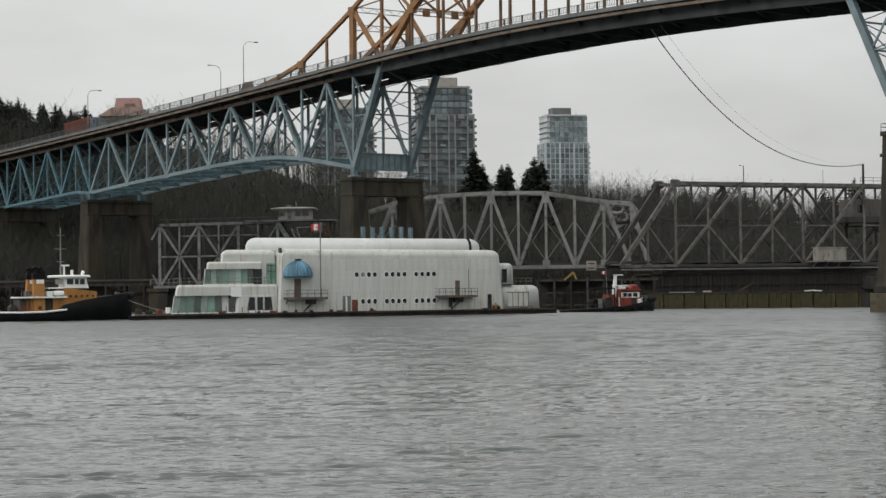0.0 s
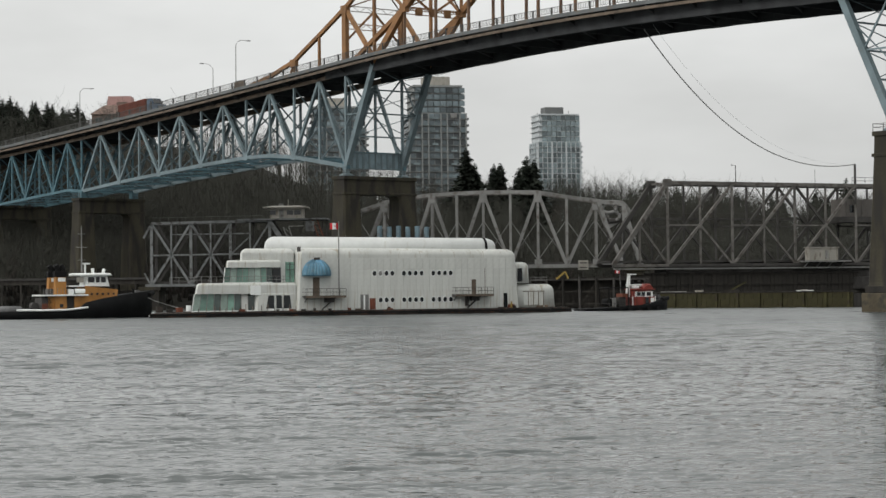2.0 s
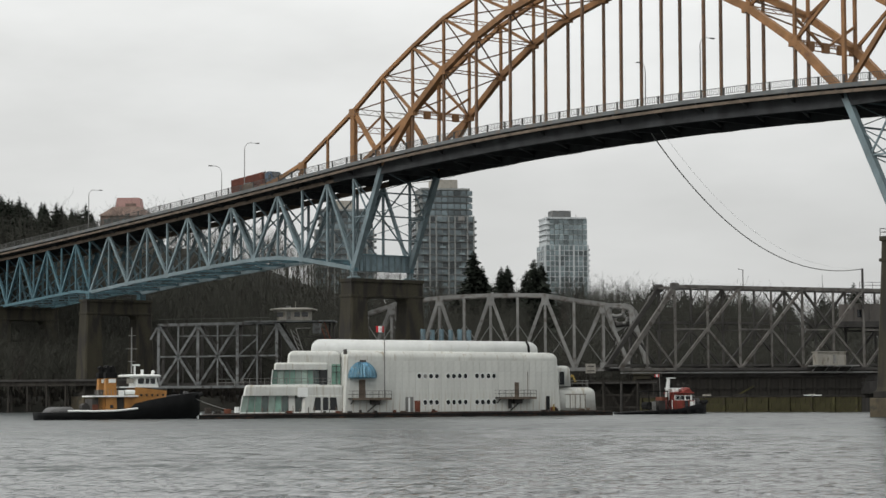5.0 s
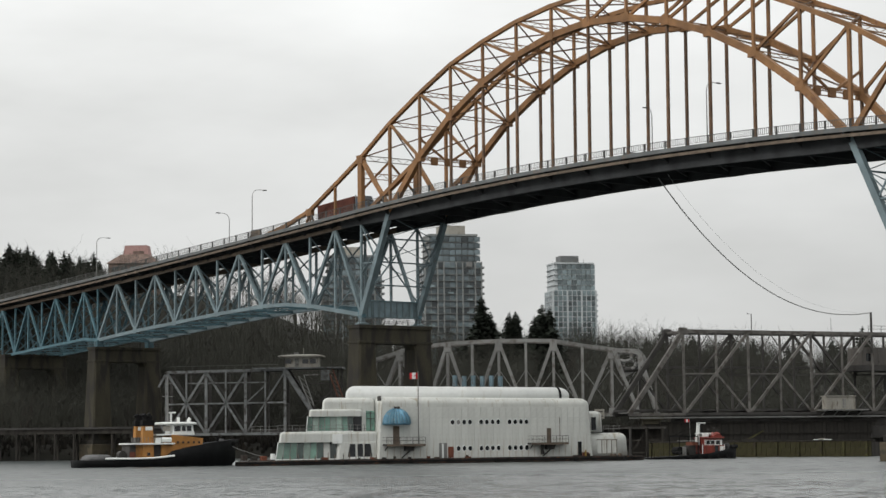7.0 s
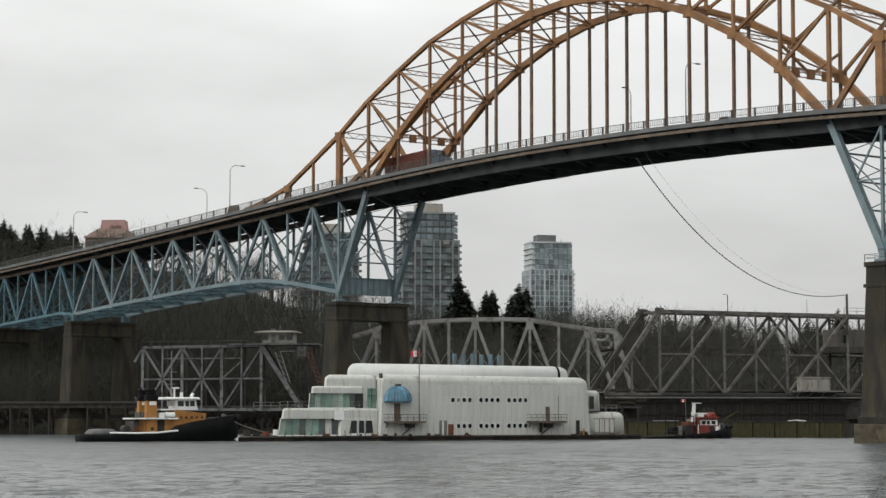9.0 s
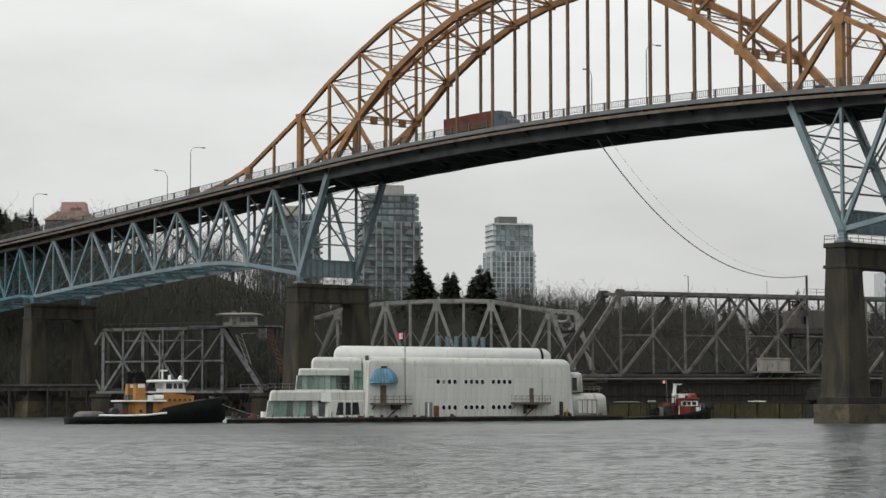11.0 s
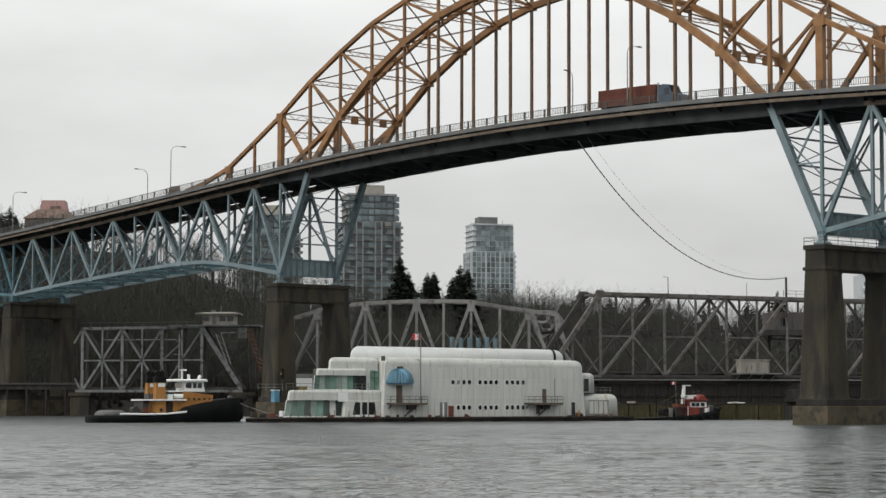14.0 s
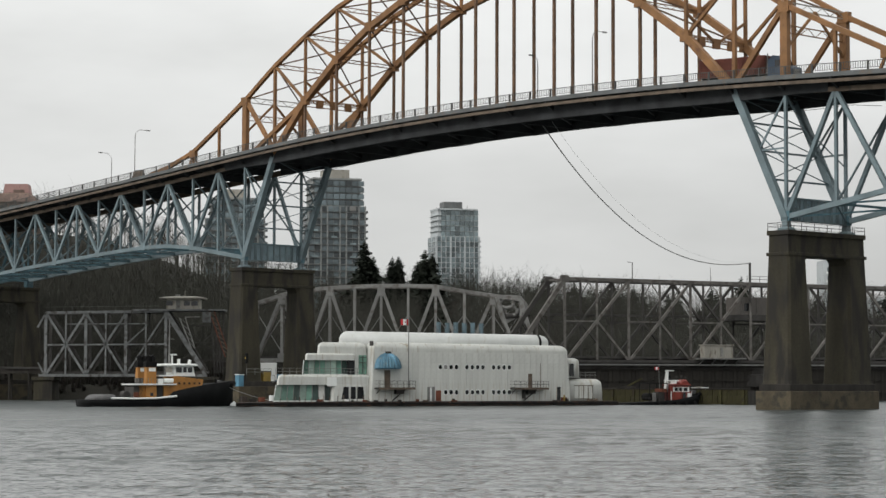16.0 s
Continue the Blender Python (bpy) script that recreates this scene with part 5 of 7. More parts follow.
    boxed("stair_window", (-15.65, -14.2, 1.5, 1.75, 5.4, 8.6), M_GREENGLASS, barge, "tall dark green window")
    for z in (7.3, 8.2):
        boxed("window_bar", (-15.65, -14.2, 1.44, 1.5, z, z + 0.1), M_DARKSTEEL, barge)
    boxed("window_bar", (-14.98, -14.88, 1.44, 1.5, 5.4, 8.6), M_DARKSTEEL, barge)
    part("tier", rounded_block(-25.8, -16.5, 0.9, 14.0, 7.72, 8.85, 0.35, 0.15, 0.0, 0.0, 6, 0.5), M_PANEL, barge, "white band over the glazing")
    part("tier", rounded_block(-31.0, -14.0, 0.5, 14.4, 3.62, 5.3, 0.45, 0.3, 0.0, 0.0, 6, 0.5), M_PANEL, barge, "white band over the glazing")
    glazing("glazing", -26.0, -17.9, 1.25, 13.6, 5.35, 7.72, 0.25, "GPGGPPGD")
    glazing("glazing", -31.3, -21.0, 0.9, 14.0, 0.95, 3.62, 0.45, "PGGDPGDWD")
    boxed("opening", (-17.85, -16.5, 1.3, 1.6, 5.35, 7.72), M_DARKGLASS, barge)
    # white solid part with three dark windows
    part("side_wall", rounded_block(-21.1, -14.0, 0.45, 13.9, 0.88, 3.7, 0.2, 0.25, 0.0), M_PANEL, barge)
    boxed("panel_patch", (-21.9, -20.2, 0.36, 0.46, 3.4, 4.9), M_WHITE, barge)
    for x0, x1, s0, s1 in ((-19.3, -18.0, 0.4, 0.0), (-17.6, -16.7, 0.0, 0.0), (-16.4, -15.1, 0.0, 0.25)):
        bm = bmesh.new()
        hexa(bm, ((x0, 0.38, 1.25), (x1, 0.38, 1.25), (x1, 0.5, 1.25), (x0, 0.5, 1.25), (x0 + s0, 0.38, 3.3), (x1 - s1, 0.38, 3.3), (x1 - s1, 0.5, 3.3), (x0 + s0, 0.5, 3.3)))
        part("window", bm, M_DARKGLASS, barge)
    boxed("fallen_panel", (-19.4, -15.6, -0.5, -0.35, 0.9, 1.25), M_WHITE, barge)
    # terrace railings
    for x0, x1, y, z in ((-31.0, -15.0, 0.75, 5.3), (-31.0, -26.5, 13.6, 5.3)):
        n = int((x1 - x0) / 1.2)
        for i in range(n + 1):
            x = x0 + (x1 - x0) * i / n
            tubed("rail_post", [(x, y, z), (x, y, z + 1.05)], 0.035, M_STEEL, barge)
        for h in (0.5, 1.05):
            tubed("hand_rail", [(x0, y, z + h), (x1, y, z + h)], 0.035, M_STEEL, barge)
    # bow end
    smooth(part("bow_lounge", rounded_block(24.3, 32.2, 1.0, 13.6, 0.88, 4.75, 1.0, 0.0, 0.3), M_PANEL, barge))
    smooth(part("bow_cabin", rounded_block(24.0, 27.3, 0.8, 11.6, 4.9, 8.4, 0.7, 0.0, 0.2), M_PANEL, barge))
    boxed("opening", (25.0, 25.9, 0.72, 0.85, 5.2, 7.4), M_DARKGLASS, barge)
    for i in range(4):
        boxed("window", (26.2 + i * 0.95, 27.0 + i * 0.95, 0.93, 1.03, 1.3, 3.5), M_PANEL, barge, "boarded window")
        boxed("window_bar", (27.02 + i * 0.95, 27.12 + i * 0.95, 0.9, 1.05, 1.2, 3.6), M_RUSTY, barge)
    boxed("window_bar", (26.1, 30.1, 0.9, 1.05, 3.5, 3.62), M_RUSTY, barge)
    for i in range(5):
        tubed("rail_post", [(26.8 + i, 1.6, 4.9), (26.8 + i, 1.6, 5.9)], 0.035, M_STEEL, barge)
    for h in (5.4, 5.9):
        tubed("hand_rail", [(26.8, 1.6, h), (31.0, 1.6, h)], 0.035, M_STEEL, barge)
    # doors at deck level
    boxed("door", (-3.5, -2.1, -0.04, 0.08, 0.9, 3.3), M_STEEL, barge, "grey dented double door")
    boxed("door", (-3.0, -2.7, -0.06, 0.0, 0.9, 3.2), M_WHITE, barge)
    boxed("door", (-1.9, -0.9, -0.05, 0.08, 0.9, 2.7), M_REDBROWN, barge, "rust-red door")
    boxed("door", (22.0, 22.7, -0.05, 0.08, 0.9, 3.3), M_DARKGLASS, barge)
    boxed("rust_patch", (22.8, 23.9, -0.25, 0.0, 0.88, 1.5), M_REDBROWN, barge)
    tubed("bollard", [(23.2, -0.5, 0.86), (23.2, -0.5, 1.9)], 0.15, M_SAFETY, barge)
    # ribbed dome awning over the balcony door
    dome = None
    n = 14
    for i in range(n):
        bm = bmesh.new()
        a0, a1 = math.pi * i / n, math.pi * (i + 0.94) / n
        rings = []
        for j in range(8):
            e = math.pi / 2 * j / 7.3
            row = []
            for a, rr in ((a0, 2.35), ((a0 + a1) / 2, 2.5), (a1, 2.35)):
                row.append((-11.05 - rr * math.cos(a) * math.cos(e), -rr * math.sin(a) * math.cos(e) * 0.85, 6.5 + 2.45 * rr / 2.4 * math.sin(e)))
            rings.append(row)
        vs = [[bm.verts.new(p) for p in row] for row in rings]
        for r0, r1 in zip(vs, vs[1:]):
            for k in range(2):
                bm.faces.new((r0[k], r0[k + 1], r1[k + 1], r1[k]))
        bmesh.ops.solidify(bm, geom=bm.faces[:], thickness=0.06)
        if dome is None:
            dome = part("awning", bm, M_DOME, barge, "ribbed sky-blue dome awning")
        else:
            part("rib_panel", bm, M_DOME, dome)
    boxed("awning_valance", (-13.45, -8.65, -0.3, 0.0, 6.3, 6.55), M_DOME, barge)
    tubed("vent", [(-11.0, -0.3, 8.9), (-11.0, -0.3, 9.25)], 0.5, M_DARKSTEEL, barge)
    boxed("door", (-11.6, -10.5, -0.05, 0.08, 3.2, 6.1), M_RUSTY, barge, "stained balcony door")
    balcony(-13.4, -6.6, -9.5)
    balcony(12.6, 19.4, 16.0)
    boxed("door", (16.2, 17.0, -0.05, 0.08, 3.2, 5.6), M_RUSTY, barge, "stained balcony door")
    tubed("aerial", [(18.4, -0.5, 3.2), (18.4, -0.5, 7.4)], 0.05, M_RUSTY, barge)
    tubed("pipe", [(15.2, -0.3, 1.3), (15.2, -0.3, 2.9)], 0.3, M_DARKSTEEL, barge)
    # flagpole and flag
    tubed("flagpole", [(-7.5, -0.9, 3.2), (-7.5, -0.9, 15.0)], [0.11, 0.07], M_STEEL, barge)
    flag = part("flag", flag_mesh(-8.95, -8.6, 0.0), M_FLAGRED, barge, "red and white maple leaf flag")
    part("flag_field", flag_mesh(-8.6, -7.95, 0.03), M_FLAGWHITE, flag)
    part("flag_band", flag_mesh(-7.95, -7.55, 0.06), M_FLAGRED, flag)
    bm = bmesh.new()
    leaf = ((0, -0.42), (0.05, -0.15), (0.3, -0.2), (0.22, -0.05), (0.42, 0.12), (0.28, 0.16), (0.2, 0.28), (0.1, 0.12), (0.1, 0.3), (0, 0.46))
    ring = list(leaf) + [(-x, z) for x, z in leaf[-2:0:-1]]
    loft(bm, [[(-8.27 + 0.62 * x, -0.9 + y, 14.2 + 0.62 * z) for x, z in ring] for y in (-0.12, -0.1)])
    part("leaf", bm, M_FLAGRED, flag)
    # blue steel posts along the far edge of the roof
    for i in range(6):
        tubed("roof_post", [(BLUE_X + i * 1.72, 13.6, 10.0), (BLUE_X + i * 1.72, 13.6, 14.8 - 0.1 * (i % 2))], 0.42, M_PILE, barge, "faded blue steel post", 10)
    # stanchions, tyres and scraps along the deck edge
    rng = random.Random(8)
    for i in range(15):
        x = -30.6 + i * 1.12 + rng.uniform(-0.3, 0.3)
        tubed("stanchion", [(x, -0.6, 0.86), (x + rng.uniform(-0.1, 0.1), -0.6, rng.uniform(1.3, 2.0))], 0.06, M_RUSTY if i % 3 else M_HULLRUST, barge)
    for i in range(16):
        x = rng.uniform(-30, 31)
        boxed("deck_scrap", (x, x + rng.uniform(0.3, 1.2), -0.7, -0.25, 0.86, rng.uniform(0.98, 1.35)), (M_HULLRUST, M_REDBROWN, M_RUSTY, M_DARKSTEEL)[i % 4], barge, bevel=0.03)
    for x in (-29.3, -20.2, -9.0, 6.5, 21.0, 30.5):
        bm = bmesh.new()
        bmesh.ops.create_cone(bm, cap_ends=True, segments=14, radius1=0.42, radius2=0.4, depth=0.26, matrix=Matrix.Translation((x, -1.12, 0.35)) @ Matrix.Rotation(math.pi / 2, 4, "X"))
        part("tyre_fender", bm, M_RUBBER, barge)
    # clutter on the low stern deck
    for x, h, mat in ((-36.8, 0.9, M_HULLRUST), (-35.2, 0.5, M_TIMBER), (-33.6, 0.7, M_REDBROWN)):
        boxed("deck_box", (x, x + 0.9, 1.0, 2.0, 0.86, 0.86 + h), mat, barge, bevel=0.05)
    tubed("life_ring", [(-32.3, -0.6, 1.0), (-32.3, -0.6, 1.9)], 0.4, M_WHITE, barge)


def flag_mesh(x0, x1, ph):
    bm = bmesh.new()
    rings = []
    for i in range(4):
        x = x0 + (x1 - x0) * i / 3
        y = -0.9 + 0.12 * math.sin(x * 3.2)
        rings.append([(x, y - 0.015, 13.7), (x, y + 0.015, 13.7), (x, y + 0.015, 14.7), (x, y - 0.015, 14.7)])
    loft(bm, rings)
    return bm


def glazing(name, x0, x1, y0, y1, z0, z1, lean, panes):
    kinds = {"G": M_GREENGLASS, "P": M_PALEGLASS, "D": M_DIMGLASS, "W": M_PANEL}
    n = len(panes)
    """Leaning panes with mullions along the side, and round the end wall."""
    for i in range(n):
        a, b = x0 + (x1 - x0) * i / n, x0 + (x1 - x0) * (i + 1) / n
        bm = bmesh.new()
        la = lean * (1 - i / n)
        hexa(bm, ((a + 0.05, y0, z0), (b - 0.05, y0, z0), (b - 0.05, y0 + 0.08, z0), (a + 0.05, y0 + 0.08, z0), (a + 0.05 + la, y0 + 0.25, z1), (b - 0.05 + la * 0.9, y0 + 0.25, z1), (b - 0.05 + la * 0.9, y0 + 0.33, z1), (a + 0.05 + la, y0 + 0.33, z1)))
        part("pane", bm, kinds[panes[i]], barge)
        beamed("mullion", (a, y0 - 0.02, z0), (a + la, y0 + 0.24, z1), 0.07, 0.08, M_STEEL, barge)
    m = 6
    for i in range(m):
        a, b = y0 + (y1 - y0) * i / m, y0 + (y1 - y0) * (i + 1) / m
        bm = bmesh.new()
        ka, kb = 0.5 * (a - y0), 0.5 * (b - y0)
        hexa(bm, ((x0 + ka, a + 0.06, z0), (x0 + ka + 0.08, a + 0.06, z0), (x0 + kb + 0.08, b - 0.06, z0), (x0 + kb, b - 0.06, z0), (x0 + ka + lean, a + 0.06, z1), (x0 + ka + lean + 0.08, a + 0.06, z1), (x0 + kb + lean + 0.08, b - 0.06, z1), (x0 + kb + lean, b - 0.06, z1)))
        part("pane", bm, M_GREENGLASS, barge)
        beamed("mullion", (x0 + ka - 0.03, a, z0), (x0 + ka + lean - 0.03, a, z1), 0.12, 0.1, M_WHITE, barge)
    boxed("inner_wall", (x0 + 6.5, x1, y0 + 2.2, y1 - 2, z0, z1), M_PANEL, barge)
    boxed("sill", (x0 - 0.05, x1, y0 - 0.06, y0 + 0.1, z0 - 0.12, z0 + 0.08), M_WHITE, barge)


build_barge()


# ---- the orange and black tug at the barge's stern ----
def hull_mesh(sections, z_keel=-1.2):
    """Boat hull from rows of x, half beam at deck, half beam at the waterline, deck height."""
    bm = bmesh.new()
    rings = []
    for x, b1, b0, zd in sections:
        rings.append([(x, -b0 * 0.5, z_keel), (x, -b0, 0.0), (x, -b0 - (b1 - b0) * 0.55, zd * 0.5), (x, -b1, zd), (x, b1, zd), (x, b0 + (b1 - b0) * 0.55, zd * 0.5), (x, b0, 0.0), (x, b0 * 0.5, z_keel)])
    loft(bm, rings)
    return bm


TUG_X, TUG_Y = -46.4, 12.5
tug = thing("orange_tug", barge_pose(0, TUG_X, TUG_Y), "black-hulled tugboat with orange deckhouse, twin funnels and white wheelhouse", "tugboat")


def build_tug():
    smooth(part("hull", hull_mesh(((-13.3, 2.2, 1.4, 1.2), (-12.4, 3.4, 2.8, 1.2), (-9, 4.0, 3.8, 1.15), (-3, 4.2, 4.0, 1.3), (0.9, 4.2, 4.0, 1.6), (1.9, 4.2, 4.0, 2.5), (5, 4.1, 3.7, 3.2), (9, 3.3, 2.3, 3.8), (11.5, 2.0, 1.0, 4.1), (12.9, 0.8, 0.25, 4.3), (13.3, 0.2, 0.08, 4.35))), M_BLACK, tug))
    bm = bmesh.new()
    tube(bm, [(-9.2, -4.05, 1.42), (-5, -4.25, 1.36), (-1.5, -4.28, 1.42), (1.9, -4.25, 1.75)], 0.16, 8)
    part("rub_rail", bm, M_WHITE, tug, "white-painted rubbing rail")
    bm = bmesh.new()
    tube(bm, [(-9.2, 4.05, 1.42), (-5, 4.25, 1.36), (-1.5, 4.28, 1.42), (1.9, 4.25, 1.75)], 0.16, 8)
    part("rub_rail", bm, M_WHITE, tug, "white-painted rubbing rail")
    # grey cover on the stern
    smooth(part("stern_cover", rounded_block(-11.8, -7.6, -2.6, 2.6, 1.1, 2.05, 0.5, 0.7, 0.3), M_GREYRUB, tug, "grey stern winch cover"))
    # deckhouse; dark boxes carry the shadows below the boat deck as colour
    boxed("deckhouse", (-3.4, 2.6, -2.2, 2.2, 1.3, 3.55), M_DARKSTEEL, tug, "dark shaded deckhouse", 0.12)
    boxed("side_panel", (-3.9, -2.8, -2.3, -2.15, 1.5, 3.5), M_ORANGE, tug)
    boxed("side_panel", (0.2, 1.9, -2.5, -2.15, 1.5, 3.5), M_ORANGE, tug)
    boxed("side_panel", (-4.9, -4.0, -2.38, -2.25, 1.4, 2.4), M_REDBROWN, tug)
    boxed("deckhouse_shade", (-4.9, -3.3, -2.3, 2.3, 1.3, 3.3), M_DARKSTEEL, tug, "dark box for the shaded after end of the deckhouse")
    for x, w in ((-1.0, 1.0), (2.2, 1.2), (3.5, 0.4)):
        boxed("door", (x, x + w, -2.27, -2.18, 1.5, 3.3), M_DARKSTEEL, tug, "dark box for a shaded recess")
    boxed("boat_deck", (-5.2, 2.3, -3.1, 3.1, 3.55, 3.8), M_WHITE, tug, "white edge of the boat deck", 0.05)
    for i in range(8):
        tubed("rail_post", [(-4.8 + i * 0.55, -3.0, 3.8), (-4.8 + i * 0.55, -3.0, 4.75)], 0.03, M_STEEL, tug)
    # funnels
    for y, x0, x1, z0 in ((-1.9, -2.75, -1.15, 1.4), (1.9, -2.9, -1.1, 3.4)):
        bm = bmesh.new()
        loft(bm, [[(x0 - 0.15, y - 0.8, z0), (x1 + 0.1, y - 0.8, z0), (x1 + 0.1, y + 0.8, z0), (x0 - 0.15, y + 0.8, z0)], [(x0, y - 0.65, 6.5), (x1, y - 0.65, 6.5), (x1, y + 0.65, 6.5), (x0, y + 0.65, 6.5)]])
        fn = part("funnel", bm, M_ORANGE, tug, "tall orange funnel casing")
        boxed("funnel_mark", (x0 + 0.35, x1 - 0.1, y - 0.7, y - 0.64, 5.8, 6.4), M_WHITE, fn)
        boxed("funnel_grille", (x0 + 0.6, x1 - 0.5, y - 0.84, y - 0.78, 1.8, 2.3), M_DARKGLASS, fn)
        boxed("funnel_top", (x0 - 0.15, x1 + 0.15, y - 0.75, y + 0.75, 6.5, 7.4), M_RUBBER, fn, "sooty black funnel top", 0.1)
        for o in (0.5, 1.25):
            tubed("exhaust", [(x0 + o, y, 7.2), (x0 + o, y, 7.9), (x0 + o - 0.35, y, 8.35)], 0.42, M_RUBBER, fn, "sooty black exhaust pipe", 10)
    boxed("engine_casing", (-3.6, -0.6, -1.1, 1.2, 3.8, 4.7), M_DARKSTEEL, tug, bevel=0.08)
    # gear on the boat deck
    tubed("raft_canister", [(0.3, -2.2, 4.3), (1.9, -2.2, 4.3)], 0.38, M_WHITE, tug, "white life raft canister", 12)
    boxed("deck_locker", (-0.8, 0.1, -2.7, -1.5, 3.8, 4.6), M_WHITE, tug, bevel=0.05)
    boxed("bridge_wing", (-0.6, 2.2, -2.4, 2.4, 5.0, 5.2), M_WHITE, tug)
    # forward house and wheelhouse
    bm = bmesh.new()
    loft(bm, [[(1.9, -2.5, 1.8), (7.0, -2.2, 2.6), (7.0, 2.2, 2.6), (1.9, 2.5, 1.8)], [(1.9, -2.5, 5.1), (7.3, -1.9, 4.5), (7.3, 1.9, 4.5), (1.9, 2.5, 5.1)]])
    part("fore_house", bm, M_ORANGE, tug)
    for i in range(5):
        boxed("porthole", (2.8 + i * 0.9, 3.1 + i * 0.9, -2.5 + i * 0.07, -2.25, 3.7, 4.0), M_DARKGLASS, tug)
    wh = part("wheelhouse", rounded_block(2.0, 6.0, -2.0, 2.0, 5.05, 6.75, 0.15, 0.2, 0.35), M_WHITE, tug)
    for x0, x1 in ((0.7, 1.8), (2.5, 3.5), (3.75, 4.35), (4.55, 5.3)):
        boxed("window", (x0, x1, -2.06, -1.9, 5.65, 6.5), M_DARKGLASS if x0 > 2 else M_BEIGE, wh)
    boxed("window", (5.75, 5.9, -1.7, 1.7, 5.6, 6.4), M_DARKGLASS, wh)
    smooth(part("wheelhouse_roof", rounded_block(0.4, 6.3, -2.4, 2.4, 6.7, 7.1, 0.2, 0.0, 0.2), M_WHITE, wh))
    # mast, radar and small gear
    mast = tubed("mast", [(2.0, 0, 7.0), (2.0, 0, 14.6)], [0.14, 0.07], M_STEEL, tug)
    for z, l in ((9.2, 0.6), (11.2, 0.9), (13.3, 0.6)):
        tubed("spreader", [(2.0 - l, 0, z), (2.0 + l, 0, z)], 0.05, M_STEEL, mast)
    tubed("radar_post", [(2.6, 0.3, 7.0), (2.6, 0.3, 8.7)], 0.16, M_WHITE, tug)
    boxed("radar", (2.1, 3.4, 0.15, 0.45, 8.5, 8.75), M_WHITE, tug)
    tubed("searchlight", [(5.3, -0.6, 7.0), (5.3, -0.6, 7.4), (5.5, -0.6, 7.7)], 0.28, M_WHITE, tug, n=10)
    tubed("radome", [(4.0, 0.9, 7.1), (4.0, 0.9, 7.9)], 0.25, M_WHITE, tug, n=10)
    bm = bmesh.new()
    loft(bm, [[(12.9, -1.0, -0.1), (14.3, -0.2, -0.1), (14.3, 0.2, -0.1), (12.9, 1.0, -0.1)], [(12.6, -0.7, 0.25), (13.6, -0.1, 0.9), (13.6, 0.1, 0.9), (12.6, 0.7, 0.25)]])
    part("bow_wave", bm, M_FOAM, tug, "white foam at the stem")
    # bow bulwark fittings
    tubed("bow_fender", [(12.6, -1.3, 3.6), (13.4, -0.5, 3.9), (13.5, 0, 4.0), (13.4, 0.5, 3.9), (12.6, 1.3, 3.6)], 0.35, M_RUBBER, tug, n=10)
    tubed("windlass", [(10.9, -0.7, 4.0), (10.9, 0.7, 4.0)], 0.4, M_GREYRUB, tug, n=10)
    tubed("bitt", [(10.3, 0, 3.4), (10.3, 0, 4.6)], 0.2, M_RUBBER, tug)
    tubed("after_bitt", [(-6.0, 0, 1.2), (-6.0, 0, 2.2)], 0.22, M_DARKSTEEL, tug)
    tubed("winch", [(-5.6, -0.9, 2.0), (-5.6, 0.9, 2.0)], 0.6, M_DARKSTEEL, tug, n=12)


build_tug()


def tow_line():
    line = tubed("tow_line", [(0, 0, 0), (3, 0, -0.55), (6, 0, -0.75), (9, 0, -0.7), (12, 0, -0.4)], 0.05, M_WIRE, None)
    return tagged(line, "slack dark towing line between tug and barge", "rope")


LINE_X, LINE_Y = TUG_X + 10.8, TUG_Y - 1.0
rope = tow_line()
rope.matrix_basis = barge_pose(0, LINE_X, LINE_Y) @ pose(0, 0, 3.9, 0, 14)

# ---- the small red tug ahead of the barge ----
RED_X, RED_Y = 51.3, 7.5
red_tug = thing("red_tug", barge_pose(0, RED_X, RED_Y), "small black-hulled tugboat with a red house and white mast", "tugboat")


